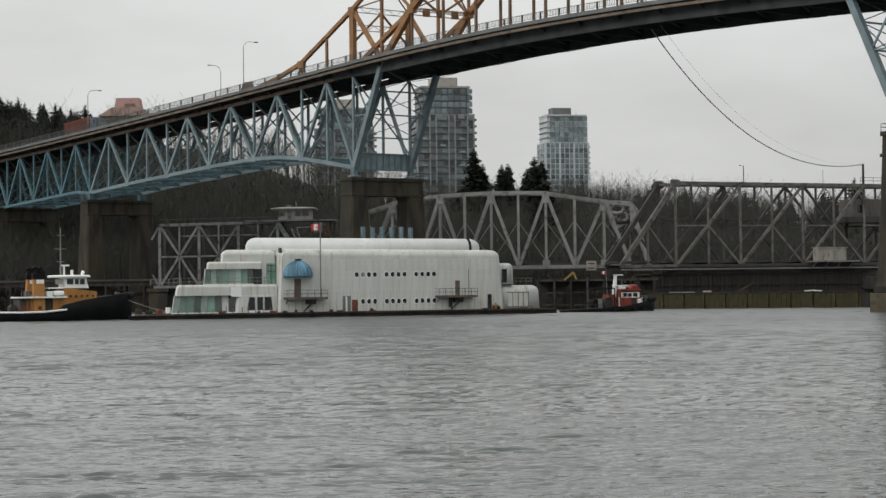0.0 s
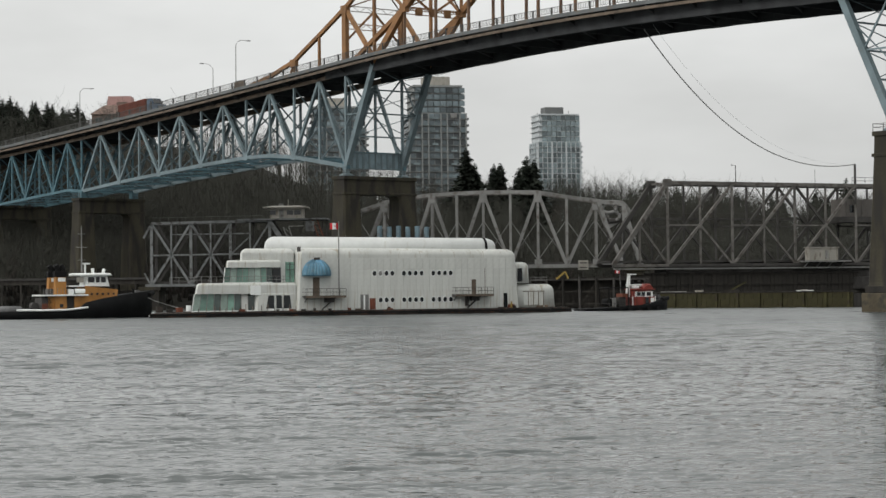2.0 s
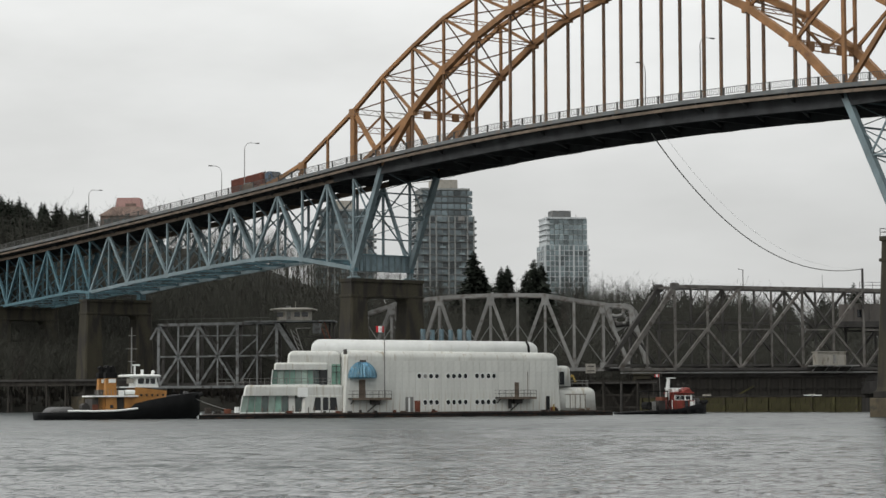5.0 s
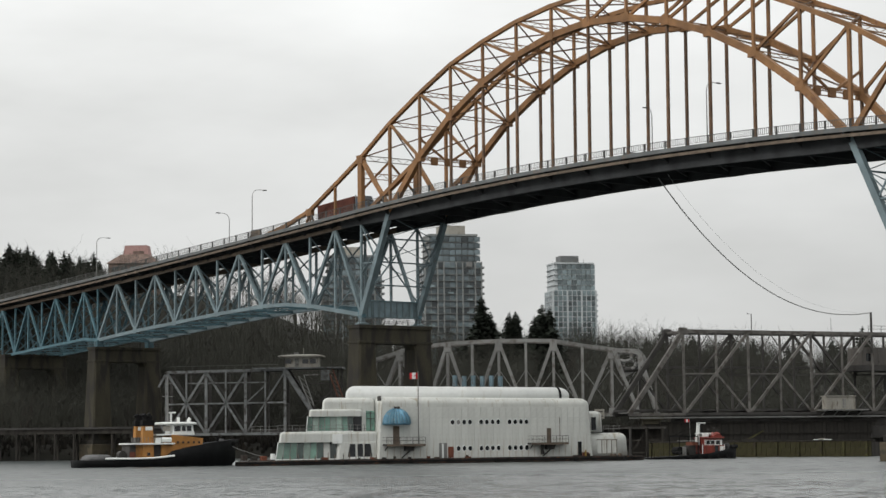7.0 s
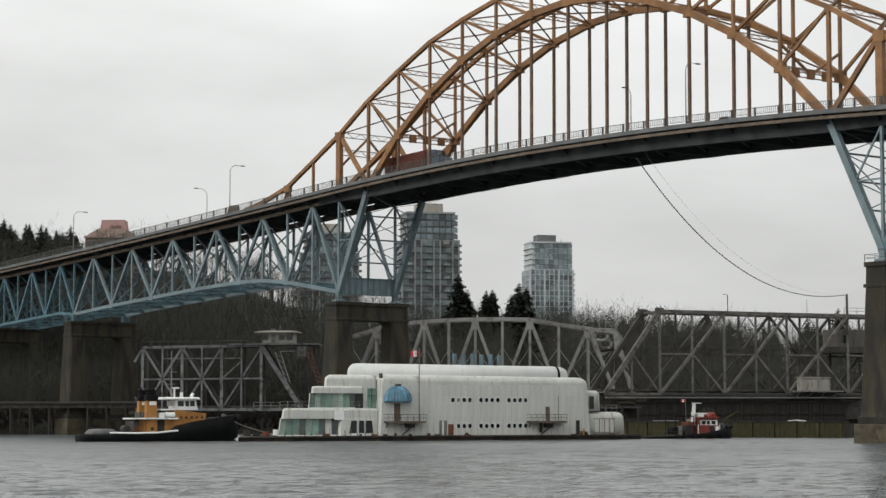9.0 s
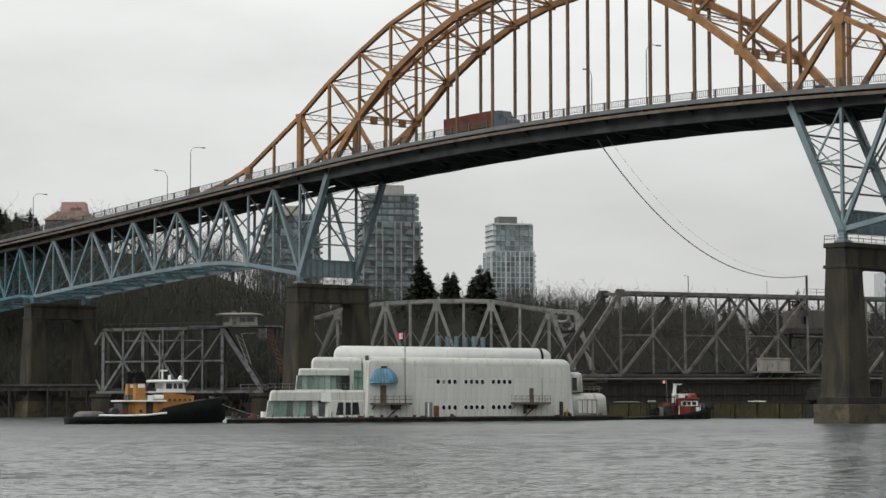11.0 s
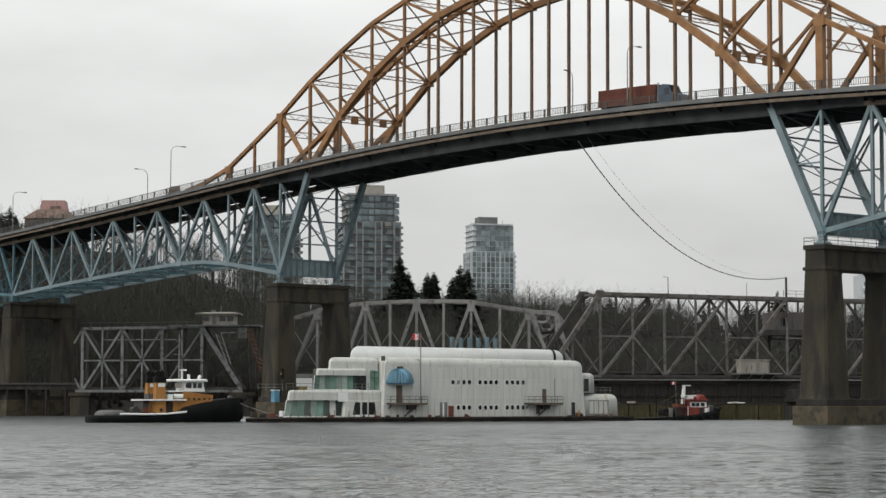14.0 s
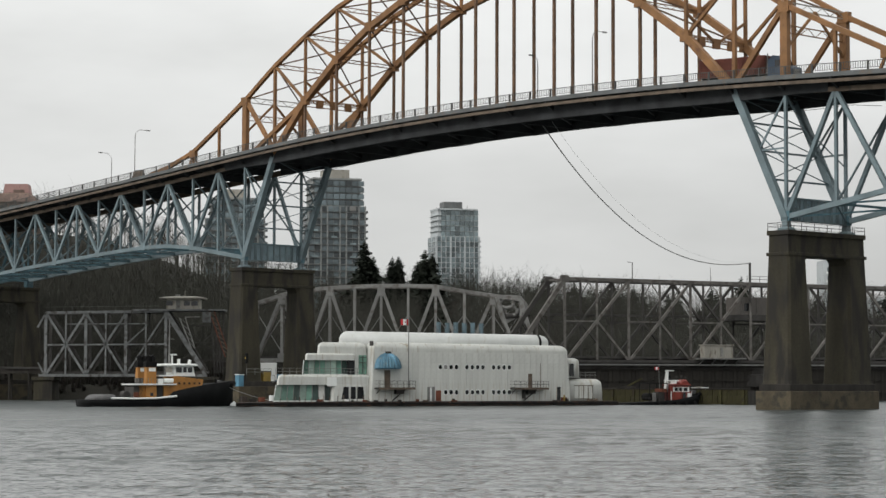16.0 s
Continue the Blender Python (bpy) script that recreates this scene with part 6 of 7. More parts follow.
def build_red_tug():
    smooth(part("hull", hull_mesh(((-11.5, 1.5, 1.2, 0.35), (-10.5, 2.4, 2.2, 0.4), (-5, 2.6, 2.5, 0.6), (0, 2.7, 2.5, 1.0), (3, 2.4, 2.0, 1.6), (5, 1.5, 1.0, 2.0), (6.3, 0.3, 0.1, 2.2)), -0.8), M_BLACK, red_tug))
    boxed("deckhouse", (-1.2, 3.0, -1.7, 1.7, 0.9, 2.4), M_RED, red_tug, bevel=0.08)
    wh = part("wheelhouse", rounded_block(-1.0, 2.8, -1.5, 1.5, 2.3, 3.5, 0.12, 0.1, 0.2), M_RED, red_tug)
    boxed("window_frame", (-0.9, 2.6, -1.54, -1.4, 2.4, 3.3), M_WHITE, wh)
    for x0, x1 in ((-0.6, 0.1), (0.35, 1.05), (1.35, 2.2)):
        boxed("window", (x0, x1, -1.56, -1.42, 2.55, 3.2), M_DARKGLASS, wh)
    boxed("roof", (-1.2, 2.9, -1.8, 1.8, 3.6, 3.8), M_RED, wh, bevel=0.06)
    bm = bmesh.new()
    loft(bm, [[(x, -1.2, 3.8), (x, 1.2, 3.8), (x, 1.2, z), (x, 0.8, z + 0.25), (x, -0.8, z + 0.25), (x, -1.2, z)] for x, z in ((0.9, 3.9), (1.3, 4.15), (1.9, 4.45), (2.4, 4.4), (2.7, 4.1), (2.9, 3.85))])
    part("house_top", bm, M_RED, red_tug, "rounded red upper bridge cover")
    for x in (-1.6, -0.8, 0.6, 1.9, 2.9):
        boxed("frame_post", (x, x + 0.12, -1.78, -1.7, 0.9, 2.5), M_WHITE if x in (-1.6, 2.9) else M_REDBROWN, red_tug)
    boxed("door", (1.0, 1.7, -1.76, -1.7, 0.95, 2.35), M_DARKGLASS, red_tug)
    for i in range(9):
        tubed("rail_post", [(-10.4 + i, -2.2, 0.5), (-10.4 + i, -2.2, 1.3)], 0.03, M_DARKSTEEL, red_tug)
    tubed("hand_rail", [(-10.4, -2.2, 1.3), (-2.4, -2.2, 1.3)], 0.03, M_DARKSTEEL, red_tug)
    for i in range(5):
        tubed("tyre", [(-4.5 + 1.9 * i, -2.85, 0.35), (-4.5 + 1.9 * i, -2.6, 0.35)], 0.38, M_RUBBER, red_tug, n=10)
    bm = bmesh.new()
    loft(bm, [[(-1.9, -0.3, 2.4), (-1.3, -0.3, 2.4), (-1.3, 0.3, 2.4), (-1.9, 0.3, 2.4)], [(-1.5, -0.2, 6.2), (-1.05, -0.2, 6.2), (-1.05, 0.2, 6.2), (-1.5, 0.2, 6.2)]])
    part("mast", bm, M_WHITE, red_tug, "white box mast")
    boxed("radar", (-1.6, 0.2, -0.12, 0.12, 6.25, 6.42), M_WHITE, red_tug)
    boxed("platform", (-1.6, 0.9, -0.7, 0.7, 4.4, 4.6), M_WHITE, red_tug)
    tubed("exhaust", [(-0.1, 0.8, 3.7), (-0.1, 0.8, 5.4)], 0.2, M_RUBBER, red_tug)
    for x in (-6.2, -2.4):
        for y in (-1.7, 1.7):
            tubed("tow_frame_leg", [(x, y, 0.6), (x, y, 4.0)], 0.09, M_RUBBER, red_tug)
        tubed("tow_frame_bar", [(x, -1.7, 4.0), (x, 1.7, 4.0)], 0.09, M_RUBBER, red_tug)
    for y in (-1.7, 1.7):
        tubed("tow_frame_bar", [(-6.2, y, 4.0), (-2.4, y, 4.0)], 0.09, M_RUBBER, red_tug)
    boxed("winch", (-3.8, -2.4, -0.9, 0.9, 0.7, 2.4), M_DARKSTEEL, red_tug, bevel=0.1)
    boxed("deck_locker", (-5.2, -4.5, -1.2, 0.2, 0.6, 2.2), M_STEEL, red_tug, bevel=0.05)
    boxed("winch_guard", (-3.3, -2.0, -1.3, 1.0, 2.4, 3.0), M_REDBROWN, red_tug)
    for x, z in ((0.4, 5.0), (1.5, 5.2), (2.3, 4.9)):
        tubed("lamp_post", [(x, -0.6, 4.0), (x, -0.6, z)], 0.06, M_DARKSTEEL, red_tug)
        boxed("deck_lamp", (x - 0.22, x + 0.22, -0.75, -0.5, z, z + 0.28), M_DARKSTEEL, red_tug, bevel=0.04)
    boxed("life_raft", (-0.9, 0.3, -0.9, 0.2, 3.85, 4.35), M_WHITE, red_tug, bevel=0.12)
    for i in range(6):
        tubed("stack_rail", [(-2.3 + i * 0.5, -1.6, 2.4), (-2.3 + i * 0.5, -1.6, 3.3)], 0.03, M_RUBBER, red_tug)
    for y in (-1.2, 1.2):
        tubed("stay", [(-6.0, y, 4.0), (-1.3, 0, 6.1)], 0.03, M_RUBBER, red_tug)
    tubed("tow_drum", [(-5.6, -1.0, 1.5), (-5.6, 1.0, 1.5)], 0.7, M_RUBBER, red_tug, n=12)
    boxed("house_door", (2.05, 2.75, -1.78, -1.7, 0.95, 2.2), M_WHITE, red_tug)
    tubed("bow_fender", [(4.4, -1.6, 1.9), (6.2, -0.5, 2.15), (6.5, 0, 2.2), (6.2, 0.5, 2.15), (4.4, 1.6, 1.9)], 0.35, M_RUBBER, red_tug, n=10)
    tubed("bow_roll", [(4.2, -0.9, 2.4), (4.2, 0.9, 2.4)], 0.4, M_GREYRUB, red_tug, n=10)
    tubed("flag_staff", [(-2.9, 0, 2.4), (-3.1, 0, 7.4)], 0.05, M_STEEL, red_tug)
    boxed("flag", (-4.0, -3.1, -0.02, 0.02, 6.5, 7.0), M_FLAGRED, red_tug, "small red flag")
    boxed("flag_field", (-3.75, -3.4, -0.04, 0.04, 6.5, 7.0), M_FLAGWHITE, red_tug)


build_red_tug()


# ---- moored white workboat and pier clutter ----
def workboat():
    b = thing("white_workboat", pose(-32.0, 418, 0, 0, 0, 15), "white workboat with a boxy cabin moored by the pier", "boat")
    part("hull", hull_mesh(((-5, 1.8, 1.5, 1.1), (0, 2.0, 1.8, 1.2), (4, 1.6, 1.2, 1.5), (6, 0.2, 0.1, 1.8)), -0.6), M_BLACK, b)
    boxed("cabin", (-3.5, 2.5, -1.5, 1.5, 1.1, 4.6), M_WHITE, b, bevel=0.08)
    boxed("upper_cabin", (-1.5, 3.0, -1.3, 1.3, 4.6, 8.2), M_WHITE, b, bevel=0.08)
    for x in (-3.0, -1.6, -0.2, 1.2):
        boxed("window", (x, x + 0.9, -1.56, -1.44, 3.0, 3.9), M_DARKGLASS, b)
    boxed("hatch", (3.0, 4.6, -1.0, 1.0, 1.4, 5.8), M_TARP, b, "blue-green canvas cover", 0.2)
    for i in range(7):
        tubed("rail_post", [(-3.4 + i, -1.5, 4.6), (-3.4 + i, -1.5, 5.6)], 0.04, M_STEEL, b)
    tubed("hand_rail", [(-3.4, -1.5, 5.6), (2.6, -1.5, 5.6)], 0.04, M_STEEL, b)


workboat()


def pier_clutter():
    m = BRIDGE @ pose(2.5, -2.4, 3.3) @ pose(0.1, -0.3, 0)
    c = thing("blue_toilet_cabin", m, "blue plastic cabin standing on the pier footing", "cabin")
    boxed("wall", (-0.6, 0.6, -0.6, 0.6, 0, 2.2), M_TARP, c, bevel=0.06)
    boxed("roof", (-0.68, 0.68, -0.68, 0.68, 2.2, 2.35), M_WHITE, c, bevel=0.05)
    y = thing("yellow_equipment_box", BRIDGE @ pose(1.6, 4.0, 4.3), "yellow steel equipment box on the pier plinth", "box")
    boxed("body", (-0.4, 0.9, -0.9, 0.9, 0, 1.9), M_SAFETY, y, bevel=0.06)
    boxed("lid", (-0.45, 0.95, -0.95, 0.95, 1.9, 2.05), M_DARKSTEEL, y, bevel=0.03)
    g = thing("navigation_light", BRIDGE @ pose(2.3, -1.5, 4.4), "traffic signal box with lamps on a pier column", "signal")
    tubed("pole", [(0.9, 0, -0.1), (0.9, 0, 5.5)], 0.07, M_DARKSTEEL, g)
    boxed("signal_head", (0.65, 1.15, -0.25, 0.25, 3.4, 5.4), M_RUBBER, g, bevel=0.05)
    boxed("signal_lamp", (0.75, 1.05, -0.32, -0.24, 4.2, 4.6), M_SAFETY, g)


pier_clutter()


# ---- vehicles on the bridge ----
def wheel(parent, x, y, r=0.5):
    bm = bmesh.new()
    bmesh.ops.create_cone(bm, cap_ends=True, segments=18, radius1=r, radius2=r, depth=0.35, matrix=Matrix.Translation((x, y, r)) @ Matrix.Rotation(math.pi / 2, 4, "X"))
    w = part("wheel", bm, M_RUBBER, parent)
    bm = bmesh.new()
    bmesh.ops.create_cone(bm, cap_ends=True, segments=14, radius1=r * 0.55, radius2=r * 0.5, depth=0.39, matrix=Matrix.Translation((x, y, r)) @ Matrix.Rotation(math.pi / 2, 4, "X"))
    part("rim", bm, M_STEEL, w)


def build_truck():
    t = thing("container_truck", pose(0, 0, 0), "semi-trailer truck carrying a long rust-red container", "truck")
    boxed("container", (0, 13.2, -1.22, 1.22, 1.3, 4.1), M_CONTAINER, t, bevel=0.03)
    for i in range(44):
        boxed("corrugation", (0.15 + i * 0.296, 0.3 + i * 0.296, -1.27, -1.22, 1.45, 3.95), M_CONTAINER, t)
    boxed("chassis", (0, 14.5, -0.5, 0.5, 0.85, 1.3), M_DARKSTEEL, t)
    boxed("rear_door", (-0.06, 0.0, -1.15, 1.15, 1.4, 4.0), M_CONTAINER, t)
    bm = bmesh.new()
    loft(bm, [[(x, -1.2, z0), (x, 1.2, z0), (x, 1.2, z1), (x, -1.2, z1)] for x, z0, z1 in ((13.8, 0.9, 3.4), (14.6, 0.9, 3.95), (16.0, 0.9, 3.8), (16.7, 0.9, 2.5), (18.2, 0.7, 2.1), (18.4, 0.7, 1.8))])
    cab = part("cab", bm, M_CAB, t, "dark blue-grey tractor cab")
    boxed("side_window", (15.2, 16.1, -1.26, -1.18, 2.3, 3.2), M_DARKGLASS, cab)
    bm = bmesh.new()
    hexa(bm, ((16.08, -1.1, 3.62), (16.72, -1.1, 2.55), (16.72, 1.1, 2.55), (16.08, 1.1, 3.62), (16.14, -1.1, 3.66), (16.78, -1.1, 2.59), (16.78, 1.1, 2.59), (16.14, 1.1, 3.66)))
    part("windscreen", bm, M_DARKGLASS, cab)
    boxed("grille", (18.38, 18.46, -0.8, 0.8, 0.9, 1.8), M_STEEL, cab)
    boxed("bumper", (18.3, 18.6, -1.2, 1.2, 0.5, 0.85), M_STEEL, cab, bevel=0.05)
    boxed("sleeper_panel", (13.75, 13.9, -1.1, 1.1, 1.2, 3.3), M_WHITE, cab)
    tubed("exhaust_pipe", [(13.6, -1.05, 1.2), (13.6, -1.05, 4.3)], 0.1, M_STEEL, cab)
    boxed("fuel_tank", (14.4, 15.6, -1.22, -0.8, 0.5, 1.0), M_STEEL, t, bevel=0.1)
    for x in (1.2, 2.5, 13.6, 14.9, 17.4):
        for y in (-1.0, 1.0):
            wheel(t, x, y)
    return t


def build_car(label):
    c = thing("car", pose(0, 0, 0), label, "car", "cars on the bridge")
    bm = bmesh.new()
    loft(bm, [[(x, -0.88, z0), (x, 0.88, z0), (x, 0.85, z1), (x, -0.85, z1)] for x, z0, z1 in ((0, 0.4, 0.75), (0.15, 0.25, 0.95), (1.0, 0.22, 1.0), (3.2, 0.22, 0.98), (4.3, 0.25, 0.85), (4.5, 0.4, 0.6))])
    part("body", bm, M_CAR, c)
    bm = bmesh.new()
    loft(bm, [[(x, -w, 0.96), (x, w, 0.96), (x, w * 0.9, z), (x, -w * 0.9, z)] for x, w, z in ((0.35, 0.8, 1.02), (0.9, 0.8, 1.45), (2.4, 0.8, 1.48), (3.3, 0.8, 1.0))])
    part("cabin", bm, M_DARKGLASS, c)
    boxed("roof", (0.95, 2.4, -0.7, 0.7, 1.46, 1.52), M_CAR, c, bevel=0.02)
    for x in (0.85, 3.6):
        for y in (-0.8, 0.8):
            wheel(c, x, y, 0.32)
    return c


truck = build_truck()
car_a = build_car("dark grey car crossing the bridge deck")
car_b = copy_thing(car_a, pose(0, 0, 0))


def sign_box():
    """Weathered housing where the arch's chord meets the deck."""
    for s, w in ((-38.5, -0.6), (-38.5, WIDE + 0.6)):
        b = thing("anchor_housing", BRIDGE @ pose(s, w, deck_z(s) + 0.05), "olive weathered steel housing at the foot of the arch chord", "housing")
        part("body", rounded_block(-2.2, 2.6, -0.5, 0.5, 0, 1.75, 0.35, 0.8, 0.8), M_RUSTY, b)
        boxed("cover", (-1.2, 1.4, -0.35, 0.35, 1.75, 1.95), M_EDGE, b, bevel=0.05)


sign_box()


# ---- towers and houses ----
def tower(name, at, turn, size, floors, storey, bays, label, wall, roof_box, setback):
    glass = M_GLASS_B if wall == M_FACADE_B else M_GLASS_T
    t = thing(name, pose(*at, 0, 0, turn), label, "apartment tower", "towers beyond the bank")
    pale = wall == M_FACADE_B
    over = 0.12 if pale else 0.3
    back = 0.7 if pale else 2.0
    w, d = size
    H = floors * storey
    h = H - setback * storey
    boxed("core", (-w / 2 + 0.5, w / 2 - 0.5, -d / 2 + 0.5, d / 2 - 0.5, 0, h), wall, t)
    boxed("core", (-w / 2 + back + 0.5, w / 2 - back * 0.5 - 0.5, -d / 2 + back + 0.7, d / 2 - back, h, H), wall, t)
    boxed("roof_house", (-w * 0.24 + roof_box, w * 0.2 + roof_box, -d * 0.25, d * 0.25, H, H + 5.0), M_EDGE if pale else M_BEIGE, t, bevel=0.1)
    boxed("parapet", (-w / 2 + back + 0.2, w / 2 - back * 0.5 - 0.2, -d / 2 + back - 0.3, d / 2 - back + 0.3, H, H + 0.9), wall, t)
    pane = None
    bw = w / bays
    n = 0
    for f in range(floors):
        inset = back if f >= floors - setback else 0.0
        z = f * storey
        boxed("floor_slab", (-w / 2 + inset - 0.3, w / 2 - inset * 0.5 + 0.3, -d / 2 + inset - over, d / 2 - inset + 0.3, z - 0.12, z + (0.06 if pale else 0.12)), wall if pale else M_EDGE, t)
        for b in range(bays):
            x = -w / 2 + b * bw
            if x < -w / 2 + inset - 0.1 or n > 290:
                continue
            if pane is None:
                bm = bmesh.new()
                box(bm, 0.16, bw - 0.16, -0.12, 0.1, 0.22 if pale else 0.4, storey - (0.14 if pale else 0.3))
                pane = part("window", bm, glass, t)
                pane.matrix_basis = pose(x, -d / 2 + 0.4 + inset * 0.75, z)
            else:
                shared("window", pane, t, pose(x, -d / 2 + 0.4 + inset * 0.75 + (0.12 if b % 3 == 1 else 0), z))
            n += 1
    for b in range(bays + 1):
        x = -w / 2 + b * bw
        if pale or b % 3 != 1:
            r = 0.45 if pale and b % 3 == 0 else (0.13 if pale else 0.3)
            boxed("pier_strip", (x - r, x + r, -d / 2 - 0.35, -d / 2 + 0.6, 0, h), wall, t)
            if pale and -w / 2 + 2 < x < w / 2 - 1:
                boxed("pier_strip", (x - r, x + r, -d / 2 + 1.5, -d / 2 + 2.4, h, H + 0.5), wall, t)
        elif not pale:
            # balconies with solid fronts on alternate bays
            for f in range(1, floors - setback):
                if (f + b) % 2:
                    boxed("balcony", (x - bw * 0.45, x + bw * 0.45, -d / 2 - 1.0, -d / 2 - 0.9, f * storey + 0.2, f * storey + 1.0), M_GLASS_B, t)
    if pale:
        for i in range(6):
            y = -d / 2 + i * d / 5
            boxed("pier_strip", (-w / 2 - 0.15, -w / 2 + 0.5, y - 0.3, y + 0.3, 0, h), wall, t)
        for x, l in ((-w * 0.4, 2.2), (w * 0.33, 3.4)):
            tubed("aerial", [(x, 0, H), (x, 0, H + l)], 0.12, M_STEEL, t)
    side = None
    for f in range(floors - setback):
        z = f * storey
        for y in range(4):
            if side is None:
                bm = bmesh.new()
                box(bm, -0.1, 0.12, 0.4, d / 4 - 0.4, 0.5, storey - 0.4)
                side = part("side_window", bm, glass, t)
                side.matrix_basis = pose(w / 2 - 0.5, -d / 2 + y * d / 4, z)
            else:
                shared("side_window", side, t, pose(w / 2 - 0.5, -d / 2 + y * d / 4, z))
                shared("side_window", side, t, pose(-w / 2 + 0.45, -d / 2 + y * d / 4, z))
        boxed("balcony", (w / 2, w / 2 + 1.5, -d / 2 + 1, -d / 2 + 5, z, z + 0.9), wall, t)
    return t


tower("grey_tower", (-38, 905, 24.9), 14, (25.5, 20), 24, 2.9, 9, "grey high-rise apartment tower with rows of windows and a setback top", M_FACADE, 1.5, 4)
tower("pale_tower", (20.5, 1160, 28.3), 15, (25, 18), 25, 3.0, 9, "pale blue-grey high-rise apartment tower with a flat roof house", M_FACADE_B, -1.0, 5)
tower("grey_tower", (-85, 940, 25.1), 8, (27, 20), 22, 2.9, 9, "grey high-rise apartment tower half hidden by the bridge", M_FACADE, 0.0, 3)


def crane():
    z = land(-13, 872) - 1
    c = thing("crane", pose(-13, 872, z), "slim lattice crane boom rising behind the trees", "crane")
    boxed("base", (-2, 2, -2, 2, 0, 3), M_DARKSTEEL, c, bevel=0.1)
    top = Vector((-14.6, 0, 80 - z))
    for dx, dy in ((-0.5, -0.5), (0.5, -0.5), (0.5, 0.5), (-0.5, 0.5)):
        beamed("boom_chord", (dx, dy, 2.5), top + Vector((dx, dy, 0)), 0.16, 0.16, M_DARKSTEEL, c)
    for i in range(24):
        a, b = top * (i / 24), top * ((i + 1) / 24)
        beamed("boom_lacing", a + Vector((-0.5, -0.5, 2.5 * (1 - i / 24))), b + Vector((0.5, -0.5, 2.5 * (1 - (i + 1) / 24))), 0.1, 0.1, M_DARKSTEEL, c)
    boxed("boom_head", (-16.2, -13.4, -0.8, 0.8, 78.5 - z, 80.5 - z), M_STEEL, c, bevel=0.2)


crane()


def house(x, y, w, d, h, label, top):
    z = land(x, y) - 2
    t = thing("apartment_house", pose(x, y, z), label, "apartment house")
    boxed("wall", (-w / 2, w / 2, -d / 2, d / 2, 0, h), M_ROOF if top else M_FACADE_B, t)
    if top:
        bm = bmesh.new()
        loft(bm, [[(-w / 2 - 0.6, -d / 2 - 0.6, h), (w / 2 + 0.6, -d / 2 - 0.6, h), (w / 2 + 0.6, d / 2 + 0.6, h), (-w / 2 - 0.6, d / 2 + 0.6, h)], [(-w * 0.28, -d * 0.28, h + 3.4), (w * 0.28, -d * 0.28, h + 3.4), (w * 0.28, d * 0.28, h + 3.4), (-w * 0.28, d * 0.28, h + 3.4)]])
        part("roof", bm, M_ROOF, t)
        bm = bmesh.new()
        loft(bm, [[(-4.4, -3, h + 2), (5.0, -3, h + 2), (5.0, 3, h + 2), (-4.4, 3, h + 2)], [(-3.6, -3, h + 6.6), (4.2, -3, h + 6.6), (4.2, 3, h + 6.6), (-3.6, 3, h + 6.6)]])
        part("roof_house", bm, M_BRICK, t, "pink roof house")
        boxed("roof_window", (-0.6, 3.2, -3.1, -2.7, h + 3.6, h + 4.6), M_ROOF, t)
    n = int(h / 3)
    for f in range(n):
        for b in range(5):
            x0 = -w / 2 + 1 + b * (w - 2) / 5
            boxed("window", (x0 + 0.4, x0 + (w - 2) / 5 - 0.4, -d / 2 - 0.08, -d / 2 + 0.1, f * 3 + 1.0, f * 3 + 2.4), M_GLASS_T, t)
        if not top:
            boxed("balcony", (-w / 2 + 1, w / 2 - 1, -d / 2 - 1.2, -d / 2, f * 3 + 0.1, f * 3 + 0.9), M_WHITE, t)
    return t


pink = house(-138.5, 702, 17, 14, 66.2 - (land(-138.5, 702) - 2), "pink and brown apartment house with a stepped roof above the trees", True)
house(150, 720, 14, 12, 47.9 - (land(150, 720) - 2), "white apartment block with balconies beyond the railway", False)
house(162, 700, 12, 12, 33.8 - (land(162, 700) - 2), "white apartment block with balconies beyond the railway", False)


# ---- trees ----
def grow(bm, p, d, length, r, depth, rng, twigs):
    pts, rs = [p], [r]
    n = 3
    for i in range(n):
        d = (d + Vector((rng.uniform(-1, 1), rng.uniform(-1, 1), rng.uniform(-0.2, 0.7))) * 0.16).normalized()
        p = p + d * length / n
        pts.append(p)
        rs.append(r * (1 - 0.45 * (i + 1) / n))
    if depth <= 1:
        for i in range(n):
            a, b = pts[i], pts[i + 1]
            side = (b - a).cross(Vector((rng.uniform(-1, 1), rng.uniform(-1, 1), rng.uniform(-1, 1)))).normalized() * rs[i] * 1.3
            v = [twigs.verts.new(q) for q in (a - side, a + side, b + side * 0.6, b - side * 0.6)]
            twigs.faces.new(v)
    else:
        tube(bm, pts, rs, 5)
    if depth == 0:
        return
    for i in range(3 if depth > 2 else 4):
        k = rng.choice((1, 2, 3, 3))
        a = rng.uniform(0, 2 * math.pi)
        out = Vector((math.cos(a), math.sin(a), rng.uniform(0.25, 1.0))).normalized()
        nd = (d * 0.55 + out * 0.75).normalized()
        grow(bm, pts[k], nd, length * rng.uniform(0.55, 0.78), rs[k] * 0.62, depth - 1, rng, twigs)


def bare_tree(seed, height):
    rng = random.Random(seed)
    t = thing("bare_tree", pose(0, -900, -200), "leafless winter tree with a dense brown crown of twigs", "tree", "bare trees on the far bank")
    bm, tw = bmesh.new(), bmesh.new()
    grow(bm, Vector((0, 0, -0.5)), Vector((0, 0, 1)), height * 0.42, height * 0.022, 5, rng, tw)
    part("trunk", bm, M_BARK, t)
    part("crown", tw, M_TWIG, t)
    return t


